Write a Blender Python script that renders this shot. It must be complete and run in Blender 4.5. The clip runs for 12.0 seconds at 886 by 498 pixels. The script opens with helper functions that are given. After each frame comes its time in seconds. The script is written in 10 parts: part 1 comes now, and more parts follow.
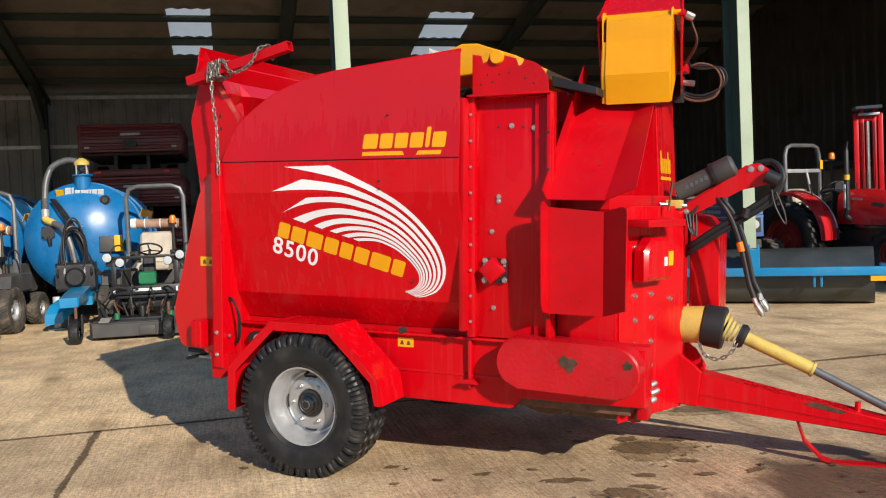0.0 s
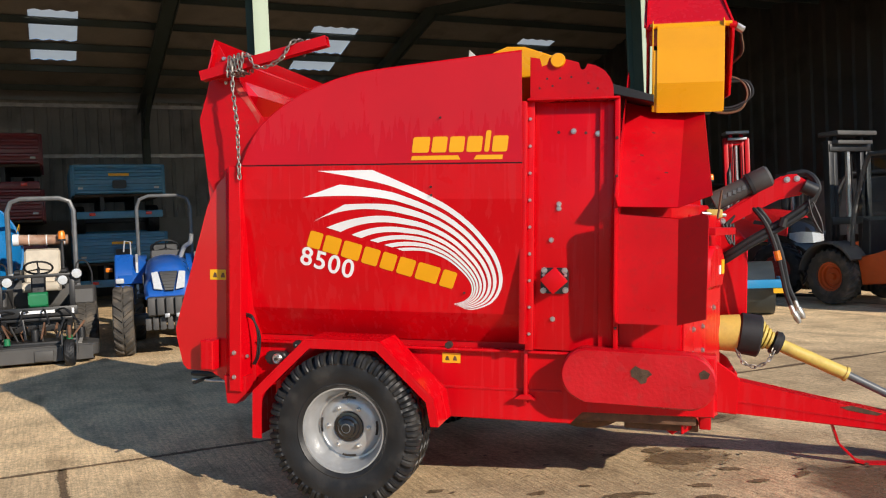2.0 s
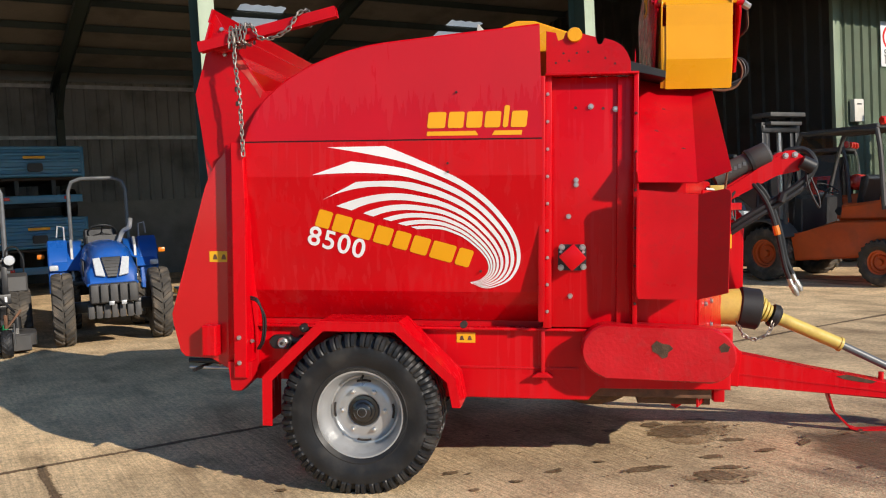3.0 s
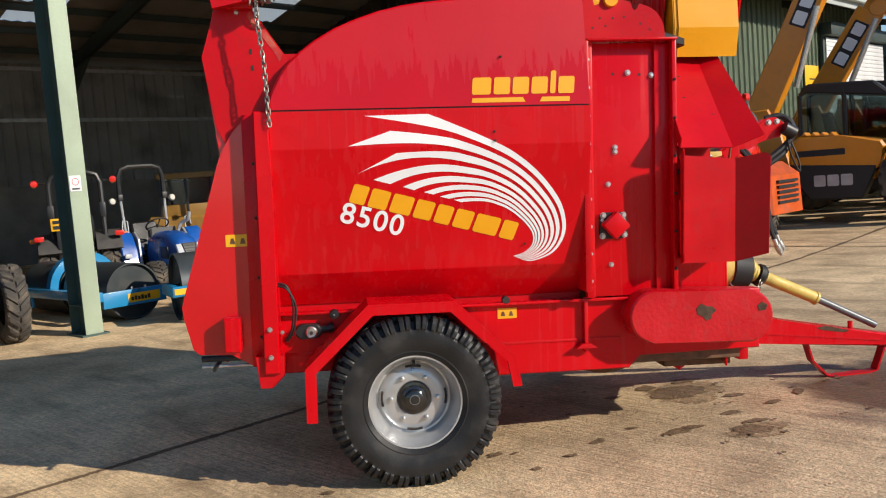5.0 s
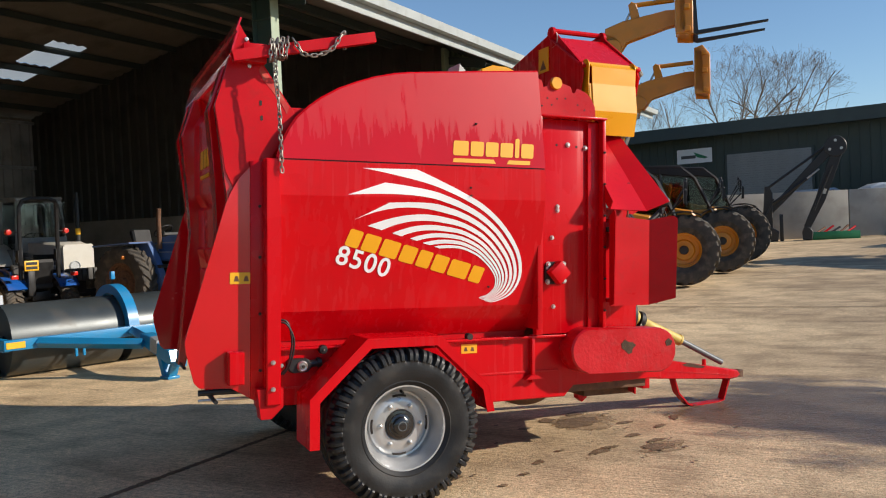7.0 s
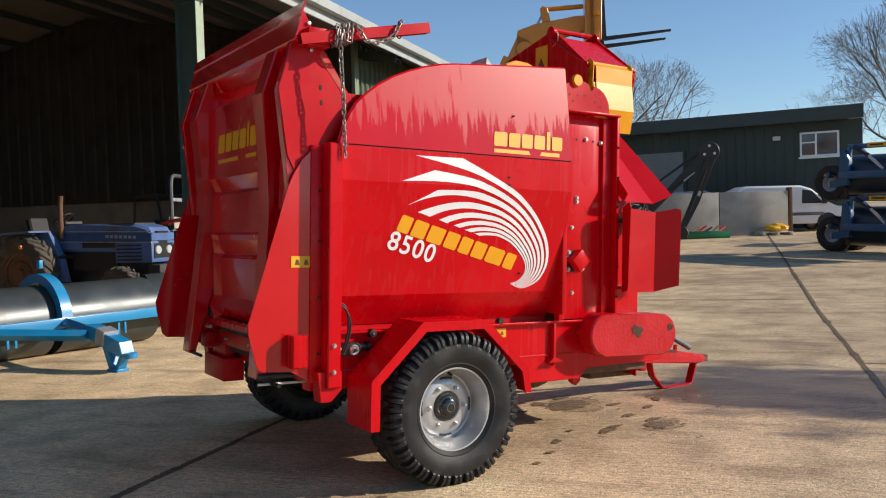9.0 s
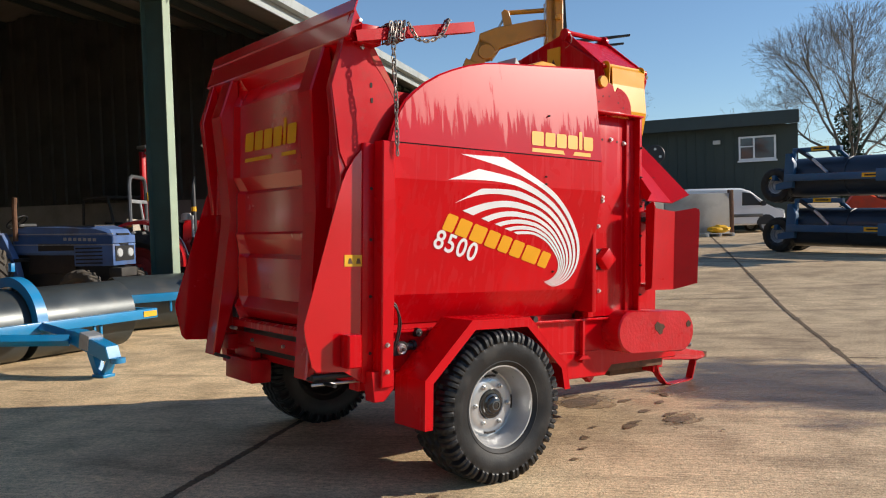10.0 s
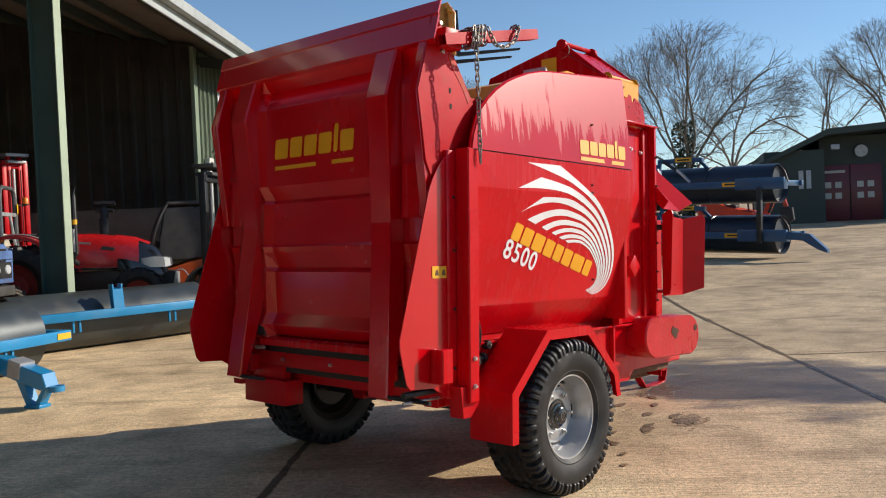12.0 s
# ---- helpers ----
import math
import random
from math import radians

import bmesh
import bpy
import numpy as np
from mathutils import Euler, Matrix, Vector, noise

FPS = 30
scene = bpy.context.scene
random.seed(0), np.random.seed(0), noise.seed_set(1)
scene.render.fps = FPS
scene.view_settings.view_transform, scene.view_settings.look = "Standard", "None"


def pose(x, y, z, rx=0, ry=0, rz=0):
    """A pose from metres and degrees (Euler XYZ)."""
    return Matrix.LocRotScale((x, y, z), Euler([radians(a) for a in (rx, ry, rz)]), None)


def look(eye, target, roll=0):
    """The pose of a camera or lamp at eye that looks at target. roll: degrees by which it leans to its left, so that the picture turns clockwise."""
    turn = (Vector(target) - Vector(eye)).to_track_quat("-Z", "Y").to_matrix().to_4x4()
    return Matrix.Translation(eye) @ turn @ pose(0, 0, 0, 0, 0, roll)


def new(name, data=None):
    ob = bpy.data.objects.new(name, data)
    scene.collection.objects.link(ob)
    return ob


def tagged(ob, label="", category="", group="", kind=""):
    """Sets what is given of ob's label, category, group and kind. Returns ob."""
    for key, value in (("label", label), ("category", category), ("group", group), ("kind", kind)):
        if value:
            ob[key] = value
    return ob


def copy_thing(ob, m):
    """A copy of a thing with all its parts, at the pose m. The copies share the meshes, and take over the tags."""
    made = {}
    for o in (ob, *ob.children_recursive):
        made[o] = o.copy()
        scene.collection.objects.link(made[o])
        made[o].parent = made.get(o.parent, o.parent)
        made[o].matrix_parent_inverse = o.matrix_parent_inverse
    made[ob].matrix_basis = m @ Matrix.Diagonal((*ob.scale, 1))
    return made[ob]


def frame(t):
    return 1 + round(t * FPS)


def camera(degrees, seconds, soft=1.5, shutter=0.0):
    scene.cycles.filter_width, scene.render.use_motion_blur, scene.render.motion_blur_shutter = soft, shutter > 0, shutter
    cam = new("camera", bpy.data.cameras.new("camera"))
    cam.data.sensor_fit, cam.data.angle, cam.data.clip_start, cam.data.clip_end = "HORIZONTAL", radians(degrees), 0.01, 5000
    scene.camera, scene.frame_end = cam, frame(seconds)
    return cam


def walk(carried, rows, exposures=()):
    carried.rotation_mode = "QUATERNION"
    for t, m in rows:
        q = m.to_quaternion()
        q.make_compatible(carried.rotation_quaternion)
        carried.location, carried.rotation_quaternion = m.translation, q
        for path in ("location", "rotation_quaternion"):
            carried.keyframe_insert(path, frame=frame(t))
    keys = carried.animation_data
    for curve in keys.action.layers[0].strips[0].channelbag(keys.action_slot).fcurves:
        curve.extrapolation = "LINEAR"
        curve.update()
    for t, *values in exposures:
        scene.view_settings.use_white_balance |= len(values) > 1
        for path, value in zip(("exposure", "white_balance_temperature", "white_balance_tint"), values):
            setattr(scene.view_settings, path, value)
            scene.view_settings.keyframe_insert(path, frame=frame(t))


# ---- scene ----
cam = camera(54.7, 12.0, soft=1.1)
PATH = [
    (0, (2.896, -4.32, 1.507), (2.06, -2.505, 1.429), -2.6),
    (0.5, (2.572, -4.394, 1.47), (1.827, -2.539, 1.428), -2.2),
    (1, (2.277, -4.326, 1.457), (1.612, -2.44, 1.442), -2.0),
    (1.5, (2.011, -4.348, 1.487), (1.428, -2.435, 1.461), -2.2),
    (2, (1.689, -4.486, 1.489), (1.206, -2.545, 1.443), -2.5),
    (2.5, (1.398, -4.47, 1.499), (1.009, -2.51, 1.414), -2.8),
    (3, (1.113, -4.501, 1.483), (0.831, -2.523, 1.389), -3.0),
    (3.2, (1.012, -4.524, 1.483), (0.762, -2.542, 1.388), -3.0),
    (4.8, (-0.096, -4.323, 1.503), (0.125, -2.338, 1.393), -3.5),
    (5, (-0.265, -4.281, 1.512), (-0.045, -2.301, 1.346), -4.6),
    (5.5, (-0.574, -4.208, 1.497), (-0.197, -2.247, 1.385), -4.1),
    (6, (-1.002, -4.229, 1.487), (-0.35, -2.339, 1.422), -3.9),
    (6.5, (-1.36, -4.327, 1.488), (-0.617, -2.471, 1.468), -2.9),
    (7, (-1.615, -4.477, 1.494), (-0.82, -2.642, 1.446), -2.6),
    (7.2, (-1.694, -4.478, 1.488), (-0.872, -2.655, 1.435), -2.6),
    (9, (-2.592, -4.125, 1.477), (-1.519, -2.438, 1.41), -1.7),
    (9.5, (-2.933, -3.983, 1.471), (-1.792, -2.342, 1.412), -1.8),
    (10, (-3.111, -3.777, 1.472), (-1.912, -2.178, 1.407), -1.8),
    (10.5, (-3.282, -3.547, 1.503), (-2.013, -2.003, 1.437), -1.9),
    (11, (-3.566, -3.339, 1.502), (-2.227, -1.855, 1.439), -1.9),
    (11.5, (-3.809, -3.11, 1.467), (-2.395, -1.697, 1.408), -2.1),
    (12, (-3.973, -2.824, 1.512), (-2.491, -1.481, 1.458), -2.4),
]
walk(cam, [(t, look(eye, target, roll)) for t, eye, target, roll in PATH])


# ---- daylight ----
SUN_FROM = Vector((1.74, -1.26, 1.0)).normalized()
world = bpy.data.worlds.new("sky")
scene.world = world
world.use_nodes = True
wn = world.node_tree.nodes
sky_node = wn.new("ShaderNodeTexSky")
sky_node.sky_type = "NISHITA"
sky_node.sun_disc = False
sky_node.sun_elevation = math.asin(SUN_FROM.z)
sky_node.sun_rotation = math.atan2(SUN_FROM.x, SUN_FROM.y)
sky_node.air_density, sky_node.dust_density, sky_node.ozone_density = 1.0, 0.0, 4.2
wn["Background"].inputs["Strength"].default_value = 0.125
world.node_tree.links.new(sky_node.outputs["Color"], wn["Background"].inputs["Color"])
sun = new("sun", bpy.data.lights.new("sun", "SUN"))
sun.data.energy, sun.data.angle, sun.data.color = 4.9, radians(0.5), (1.0, 0.90, 0.77)
sun.matrix_world = look(SUN_FROM * 60, (0, 0, 0))
scene.view_settings.exposure = 0.12


# ---- materials ----
def mat(name, base, rough=0.5, metal=0.0, var=0.15, scale=5.0, bump=0.0, bscale=80.0, coat=0.0,
        dirt=None, dirt_amount=0.0, dirt_scale=3.0, streak=0.0, per_object=0.0, spec=0.5):
    """Paint, metal, rubber and so on: base colour with a broad and a fine variation, wear patches and relief."""
    m = bpy.data.materials.new(name)
    m.use_nodes = True
    nt = m.node_tree
    n, l = nt.nodes, nt.links
    bsdf = n["Principled BSDF"]
    tc = n.new("ShaderNodeTexCoord")

    def noise_node(sc, detail, stretch=None):
        t = n.new("ShaderNodeTexNoise")
        t.inputs["Scale"].default_value, t.inputs["Detail"].default_value = sc, detail
        src = tc.outputs["Object"]
        if stretch:
            mp = n.new("ShaderNodeMapping")
            mp.inputs["Scale"].default_value = stretch
            l.new(src, mp.inputs["Vector"])
            src = mp.outputs["Vector"]
        l.new(src, t.inputs["Vector"])
        return t.outputs["Fac"]

    def ranged(src, a, b, lo, hi):
        r = n.new("ShaderNodeMapRange")
        for k, v in zip(("From Min", "From Max", "To Min", "To Max"), (a, b, lo, hi)):
            r.inputs[k].default_value = v
        l.new(src, r.inputs["Value"])
        return r.outputs["Result"]

    def mixed(fac, a, b):
        x = n.new("ShaderNodeMix")
        x.data_type = "RGBA"
        l.new(fac, x.inputs["Factor"])
        for s, v in ((x.inputs["A"], a), (x.inputs["B"], b)):
            if isinstance(v, tuple):
                s.default_value = (*v, 1)
            else:
                l.new(v, s)
        return x.outputs["Result"]

    broad = noise_node(scale, 4)
    fine = noise_node(bscale, 3)
    col = mixed(ranged(broad, 0.3, 0.7, 0, 1), tuple(c * (1 - var) for c in base), tuple(min(1, c * (1 + var)) for c in base))
    col = mixed(ranged(fine, 0.45, 0.75, 0, 0.35), col, tuple(c * (1 - 1.3 * var) for c in base))
    if per_object:
        oi = n.new("ShaderNodeObjectInfo")
        col = mixed(ranged(oi.outputs["Random"], 0, 1, 0, per_object), col, tuple(c * 0.55 for c in base))
    rgh = ranged(broad, 0.3, 0.7, max(0.03, rough - 0.07), min(1, rough + 0.09))
    if dirt:
        d = ranged(noise_node(dirt_scale, 8), 0.56 - 0.12 * dirt_amount, 0.70, 0, dirt_amount)
        col = mixed(d, col, dirt)
        add = n.new("ShaderNodeMath")
        l.new(rgh, add.inputs[0])
        l.new(ranged(d, 0, 1, 0, 0.4), add.inputs[1])
        rgh = add.outputs[0]
    if streak:
        s = ranged(noise_node(1.0, 5, (30, 30, 1.4)), 0.52, 0.66, 0, streak)
        col = mixed(s, col, tuple(min(1, c * 0.90 + 0.030) for c in base))
        add = n.new("ShaderNodeMath")
        l.new(rgh, add.inputs[0])
        l.new(ranged(s, 0, 1, 0, 0.35), add.inputs[1])
        rgh = add.outputs[0]
    l.new(col, bsdf.inputs["Base Color"])
    l.new(rgh, bsdf.inputs["Roughness"])
    bsdf.inputs["Metallic"].default_value = metal
    bsdf.inputs["Coat Weight"].default_value = coat
    bsdf.inputs["Specular IOR Level"].default_value = spec
    bsdf.inputs["Coat Roughness"].default_value = 0.08
    if bump:
        b = n.new("ShaderNodeBump")
        b.inputs["Strength"].default_value, b.inputs["Distance"].default_value = bump, 0.01
        l.new(fine, b.inputs["Height"])
        l.new(b.outputs["Normal"], bsdf.inputs["Normal"])
    return m


def glass_mat(name, tint=(0.75, 0.85, 0.85)):
    m = bpy.data.materials.new(name)
    m.use_nodes = True
    b = m.node_tree.nodes["Principled BSDF"]
    b.inputs["Base Color"].default_value = (*tint, 1)
    b.inputs["Transmission Weight"].default_value = 1.0
    b.inputs["Roughness"].default_value, b.inputs["IOR"].default_value = 0.02, 1.35
    return m


RED = mat("red_paint", (0.55, 0.001, 0.006), 0.25, var=0.07, scale=2.2, bump=0.015, bscale=160, spec=0.20, coat=0.08, dirt=(0.34, 0.01, 0.012), dirt_amount=0.10, dirt_scale=5, streak=0.22)
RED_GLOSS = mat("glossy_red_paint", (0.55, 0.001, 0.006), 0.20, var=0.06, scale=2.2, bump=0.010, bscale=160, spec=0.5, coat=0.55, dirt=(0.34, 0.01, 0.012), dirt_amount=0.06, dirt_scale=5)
RED_WORN = mat("worn_red_paint", (0.50, 0.002, 0.007), 0.34, var=0.10, scale=4, bump=0.03, bscale=120, spec=0.24, dirt=(0.28, 0.025, 0.022), dirt_amount=0.20, dirt_scale=30)
SCRAPED = mat("scraped_red_paint", (0.50, 0.035, 0.032), 0.55, var=0.20, scale=9, bump=0.05, bscale=90, spec=0.3, dirt=(0.40, 0.22, 0.14), dirt_amount=0.75, dirt_scale=12)
CHIPPED = mat("bare_chipped_steel", (0.085, 0.050, 0.032), 0.85, var=0.4, scale=25, bump=0.25, bscale=120, spec=0.2)


def dusty_panel():
    """Red paint under a matt film of dust that rain has washed off in runs."""
    m = mat("dusty_red_paint", (0.50, 0.004, 0.010), 0.24, var=0.07, scale=2.2, bump=0.02, bscale=160, coat=0.05)
    n, l = m.node_tree.nodes, m.node_tree.links
    bsdf = n["Principled BSDF"]
    tc, mp, sep = n.new("ShaderNodeTexCoord"), n.new("ShaderNodeMapping"), n.new("ShaderNodeSeparateXYZ")
    mp.inputs["Scale"].default_value = (34, 34, 0.8)
    l.new(tc.outputs["Object"], mp.inputs["Vector"])
    l.new(tc.outputs["Object"], sep.inputs["Vector"])
    t = n.new("ShaderNodeTexNoise")
    t.inputs["Scale"].default_value, t.inputs["Detail"].default_value = 1.0, 6
    l.new(mp.outputs["Vector"], t.inputs["Vector"])

    def ranged(src, a, b, lo, hi):
        r = n.new("ShaderNodeMapRange")
        for k, v in zip(("From Min", "From Max", "To Min", "To Max"), (a, b, lo, hi)):
            r.inputs[k].default_value = v
        l.new(src, r.inputs["Value"])
        return r.outputs["Result"]
    add = n.new("ShaderNodeMath")
    l.new(t.outputs["Fac"], add.inputs[0])
    l.new(ranged(sep.outputs["Z"], 1.92, 2.20, -0.22, 0.16), add.inputs[1])
    film = ranged(add.outputs[0], 0.41, 0.53, 0, 1)
    mix = n.new("ShaderNodeMix")
    mix.data_type = "RGBA"
    l.new(ranged(film, 0, 1, 0, 0.04), mix.inputs["Factor"])
    l.new(bsdf.inputs["Base Color"].links[0].from_socket, mix.inputs["A"])
    mix.inputs["B"].default_value = (0.60, 0.10, 0.09, 1)
    l.new(mix.outputs["Result"], bsdf.inputs["Base Color"])
    l.new(ranged(film, 0, 1, 0.20, 0.37), bsdf.inputs["Roughness"])
    l.new(ranged(film, 0, 1, 0.34, 0.41), bsdf.inputs["Specular IOR Level"])
    return m


RED_DUSTY = dusty_panel()
RED_ROUGH = mat("lumpy_red_paint", (0.50, 0.004, 0.010), 0.30, var=0.10, scale=5, bump=0.22, bscale=48, spec=0.45, dirt=(0.30, 0.03, 0.025), dirt_amount=0.25, dirt_scale=22)
YELLOW = mat("orange_yellow_paint", (0.80, 0.34, 0.0), 0.34, var=0.06, scale=3, bump=0.02, bscale=150, coat=0.0, dirt=(0.45, 0.22, 0.05), dirt_amount=0.2)
DECAL_YELLOW = mat("yellow_vinyl", (0.80, 0.36, 0.0), 0.5, var=0.05, scale=5)
DECAL_WHITE = mat("white_vinyl", (0.80, 0.80, 0.80), 0.4, var=0.04, scale=5)
LABEL_YELLOW = mat("yellow_label", (0.80, 0.42, 0.01), 0.45, var=0.05)
BLACK = mat("black_rubber", (0.012, 0.012, 0.013), 0.55, var=0.3, scale=9, bump=0.1, bscale=90)
TYRE = mat("tyre_rubber", (0.014, 0.014, 0.015), 0.45, var=0.35, scale=7, bump=0.08, bscale=90, spec=0.35, dirt=(0.075, 0.066, 0.055), dirt_amount=0.42, dirt_scale=6)
TYRE_DUSTY = mat("dusty_tyre_rubber", (0.055, 0.048, 0.040), 0.8, var=0.35, scale=7, bump=0.15, bscale=60, dirt=(0.20, 0.16, 0.12), dirt_amount=0.6, dirt_scale=6)
SILVER = mat("silver_paint", (0.50, 0.505, 0.51), 0.34, metal=0.6, var=0.10, scale=9, bump=0.04, bscale=140, dirt=(0.30, 0.28, 0.25), dirt_amount=0.35, dirt_scale=8)
STEEL = mat("bright_steel", (0.55, 0.53, 0.50), 0.35, metal=0.9, var=0.2, scale=30)
RUSTY = mat("rusty_steel", (0.16, 0.08, 0.045), 0.75, metal=0.3, var=0.4, scale=20, bump=0.2, bscale=120)
CHAIN_M = mat("chain_steel", (0.30, 0.27, 0.24), 0.5, metal=0.8, var=0.3, scale=40)
BLACK_METAL = mat("black_metal", (0.016, 0.016, 0.017), 0.45, var=0.3, scale=8, bump=0.03)
# Grimy dark parts; also flat fills for the shade in holes, slots and gaps.
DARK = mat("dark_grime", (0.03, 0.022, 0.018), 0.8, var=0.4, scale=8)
PTO_YELLOW = mat("pale_yellow_plastic", (0.62, 0.46, 0.10), 0.5, var=0.15, scale=9, dirt=(0.2, 0.14, 0.06), dirt_amount=0.5, dirt_scale=9)
# Pale flange, dark green rest: sun and shade contrast is put into the colours.
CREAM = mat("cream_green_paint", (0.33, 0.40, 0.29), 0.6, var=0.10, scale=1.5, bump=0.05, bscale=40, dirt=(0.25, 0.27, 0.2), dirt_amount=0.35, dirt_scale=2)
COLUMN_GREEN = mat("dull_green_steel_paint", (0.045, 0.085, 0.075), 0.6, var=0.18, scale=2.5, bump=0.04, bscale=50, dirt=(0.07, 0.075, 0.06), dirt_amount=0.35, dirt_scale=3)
BLUE = mat("blue_paint", (0.008, 0.155, 0.40), 0.30, var=0.10, scale=3, coat=0.4, dirt=(0.08, 0.10, 0.12), dirt_amount=0.2)
CYAN_BLUE = mat("light_blue_paint", (0.008, 0.22, 0.46), 0.36, var=0.10, scale=3, coat=0.3, dirt=(0.12, 0.13, 0.12), dirt_amount=0.25)
TRACTOR_BLUE = mat("tractor_blue_paint", (0.01, 0.09, 0.38), 0.3, var=0.1, scale=3, coat=0.4, dirt=(0.08, 0.08, 0.09), dirt_amount=0.25)
FADED_BLUE = mat("faded_blue_paint", (0.085, 0.16, 0.36), 0.5, var=0.22, scale=3, bump=0.05, dirt=(0.10, 0.085, 0.07), dirt_amount=0.65, dirt_scale=2.2)
NAVY = mat("dark_blue_paint", (0.016, 0.085, 0.19), 0.35, var=0.12, scale=3, coat=0.3, dirt=(0.09, 0.09, 0.09), dirt_amount=0.3)
DRUM = mat("dark_drum_steel", (0.055, 0.065, 0.068), 0.34, metal=0.3, var=0.2, scale=2, bump=0.03, bscale=60, dirt=(0.13, 0.10, 0.07), dirt_amount=0.3, dirt_scale=3)
TRAILER_BLUE = mat("mid_blue_paint", (0.045, 0.20, 0.38), 0.4, var=0.15, scale=3, coat=0.2, dirt=(0.12, 0.13, 0.13), dirt_amount=0.35)
DULL_YELLOW = mat("dull_yellow_paint", (0.24, 0.125, 0.018), 0.5, var=0.2, scale=3, dirt=(0.12, 0.09, 0.06), dirt_amount=0.4)
GLOSS_BLACK = mat("gloss_black_paint", (0.010, 0.010, 0.011), 0.16, var=0.2, scale=4, coat=0.6)
RIM_RED = mat("dull_red_rim", (0.28, 0.02, 0.015), 0.5, var=0.2, scale=6)
BAND_BLUE = mat("band_blue_paint", (0.03, 0.09, 0.26), 0.4, var=0.2, scale=3, dirt=(0.08, 0.08, 0.08), dirt_amount=0.4)
MAROON = mat("maroon_paint", (0.13, 0.008, 0.016), 0.45, var=0.12, scale=2, coat=0.2)
TRACTOR_RED = mat("tractor_red_paint", (0.50, 0.012, 0.016), 0.28, var=0.08, scale=3, coat=0.5)
ORANGE = mat("orange_paint", (0.55, 0.085, 0.012), 0.4, var=0.12, scale=4, coat=0.2, dirt=(0.15, 0.07, 0.04), dirt_amount=0.4)
ORANGE_RED = mat("orange_red_paint", (0.62, 0.055, 0.015), 0.4, var=0.1, scale=4, coat=0.2, dirt=(0.2, 0.07, 0.04), dirt_amount=0.3)
DIGGER_YELLOW = mat("digger_yellow_paint", (0.66, 0.235, 0.003), 0.36, var=0.08, scale=3, coat=0.3, dirt=(0.25, 0.14, 0.03), dirt_amount=0.3)
GREEN = mat("green_paint", (0.01, 0.16, 0.06), 0.4, var=0.1)
GREY_PLASTIC = mat("grey_plastic", (0.06, 0.058, 0.056), 0.6, var=0.2, scale=6, bump=0.06, dirt=(0.12, 0.10, 0.08), dirt_amount=0.3)
GREY_TUBE = mat("grey_tube", (0.13, 0.135, 0.14), 0.4, metal=0.3, var=0.15, scale=9)
BEIGE = mat("beige_vinyl", (0.48, 0.42, 0.33), 0.6, var=0.15, scale=8)
WHITE = mat("white_paint", (0.74, 0.74, 0.73), 0.35, var=0.05, scale=2, coat=0.3)
OFF_WHITE = mat("off_white_paint", (0.58, 0.56, 0.50), 0.5, var=0.1, scale=3, dirt=(0.3, 0.25, 0.2), dirt_amount=0.3)
DULL_WHITE = mat("dull_grey_white_paint", (0.30, 0.29, 0.27), 0.6, var=0.12, scale=3, dirt=(0.16, 0.14, 0.11), dirt_amount=0.4)
LIGHT_GREY = mat("galvanised_steel", (0.42, 0.43, 0.44), 0.5, metal=0.5, var=0.2, scale=6)
LAMP_GLASS = mat("lamp_glass", (0.50, 0.52, 0.53), 0.10, var=0.1, scale=30, coat=0.6)
AMBER = mat("amber_plastic", (0.75, 0.20, 0.01), 0.3, var=0.1, coat=0.5)
RED_LENS = mat("red_plastic_lens", (0.6, 0.02, 0.01), 0.25, var=0.1, coat=0.5)
BEIGE_ROLL = mat("brown_canvas", (0.30, 0.17, 0.11), 0.7, var=0.25, scale=6, bump=0.1, dirt=(0.55, 0.48, 0.40), dirt_amount=0.5, dirt_scale=4)
GANG_DRUM = mat("blue_black_drum_paint", (0.018, 0.026, 0.042), 0.38, var=0.2, scale=2, coat=0.15, dirt=(0.05, 0.045, 0.04), dirt_amount=0.3)
GREY_SHUTTER = mat("grey_shutter_paint", (0.22, 0.225, 0.22), 0.55, var=0.1, scale=2)
WINDOW_DARK = mat("reflecting_window_glass", (0.05, 0.06, 0.07), 0.06, var=0.1, scale=2, coat=0.5)
GLASS = glass_mat("cab_glass", (0.78, 0.86, 0.86))
CAB_GLASS = glass_mat("tinted_cab_glass", (0.36, 0.44, 0.44))
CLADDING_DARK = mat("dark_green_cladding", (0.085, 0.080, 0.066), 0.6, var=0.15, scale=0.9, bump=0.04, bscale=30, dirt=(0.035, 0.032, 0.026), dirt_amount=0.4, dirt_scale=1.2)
CLADDING_GREY = mat("grey_cladding", (0.27, 0.245, 0.21), 0.65, var=0.15, scale=0.8, bump=0.04, bscale=30, dirt=(0.06, 0.05, 0.045), dirt_amount=0.5, dirt_scale=1.0)
CLADDING_GREEN = mat("sage_green_cladding", (0.19, 0.24, 0.16), 0.55, var=0.12, scale=0.9, bump=0.03, bscale=30, dirt=(0.2, 0.18, 0.14), dirt_amount=0.3, dirt_scale=1.5)
OFFICE_GREEN = mat("bottle_green_cladding", (0.035, 0.050, 0.040), 0.6, var=0.12, scale=0.7, dirt=(0.07, 0.075, 0.06), dirt_amount=0.3)
ROOF_SHEET = mat("fibre_cement_roof", (0.20, 0.18, 0.155), 0.8, var=0.2, scale=1.0, bump=0.05, bscale=20, dirt=(0.05, 0.045, 0.04), dirt_amount=0.5, dirt_scale=1.0)
FASCIA = mat("pale_grey_gutter", (0.42, 0.45, 0.44), 0.5, var=0.1, scale=1.5, dirt=(0.2, 0.2, 0.18), dirt_amount=0.4)
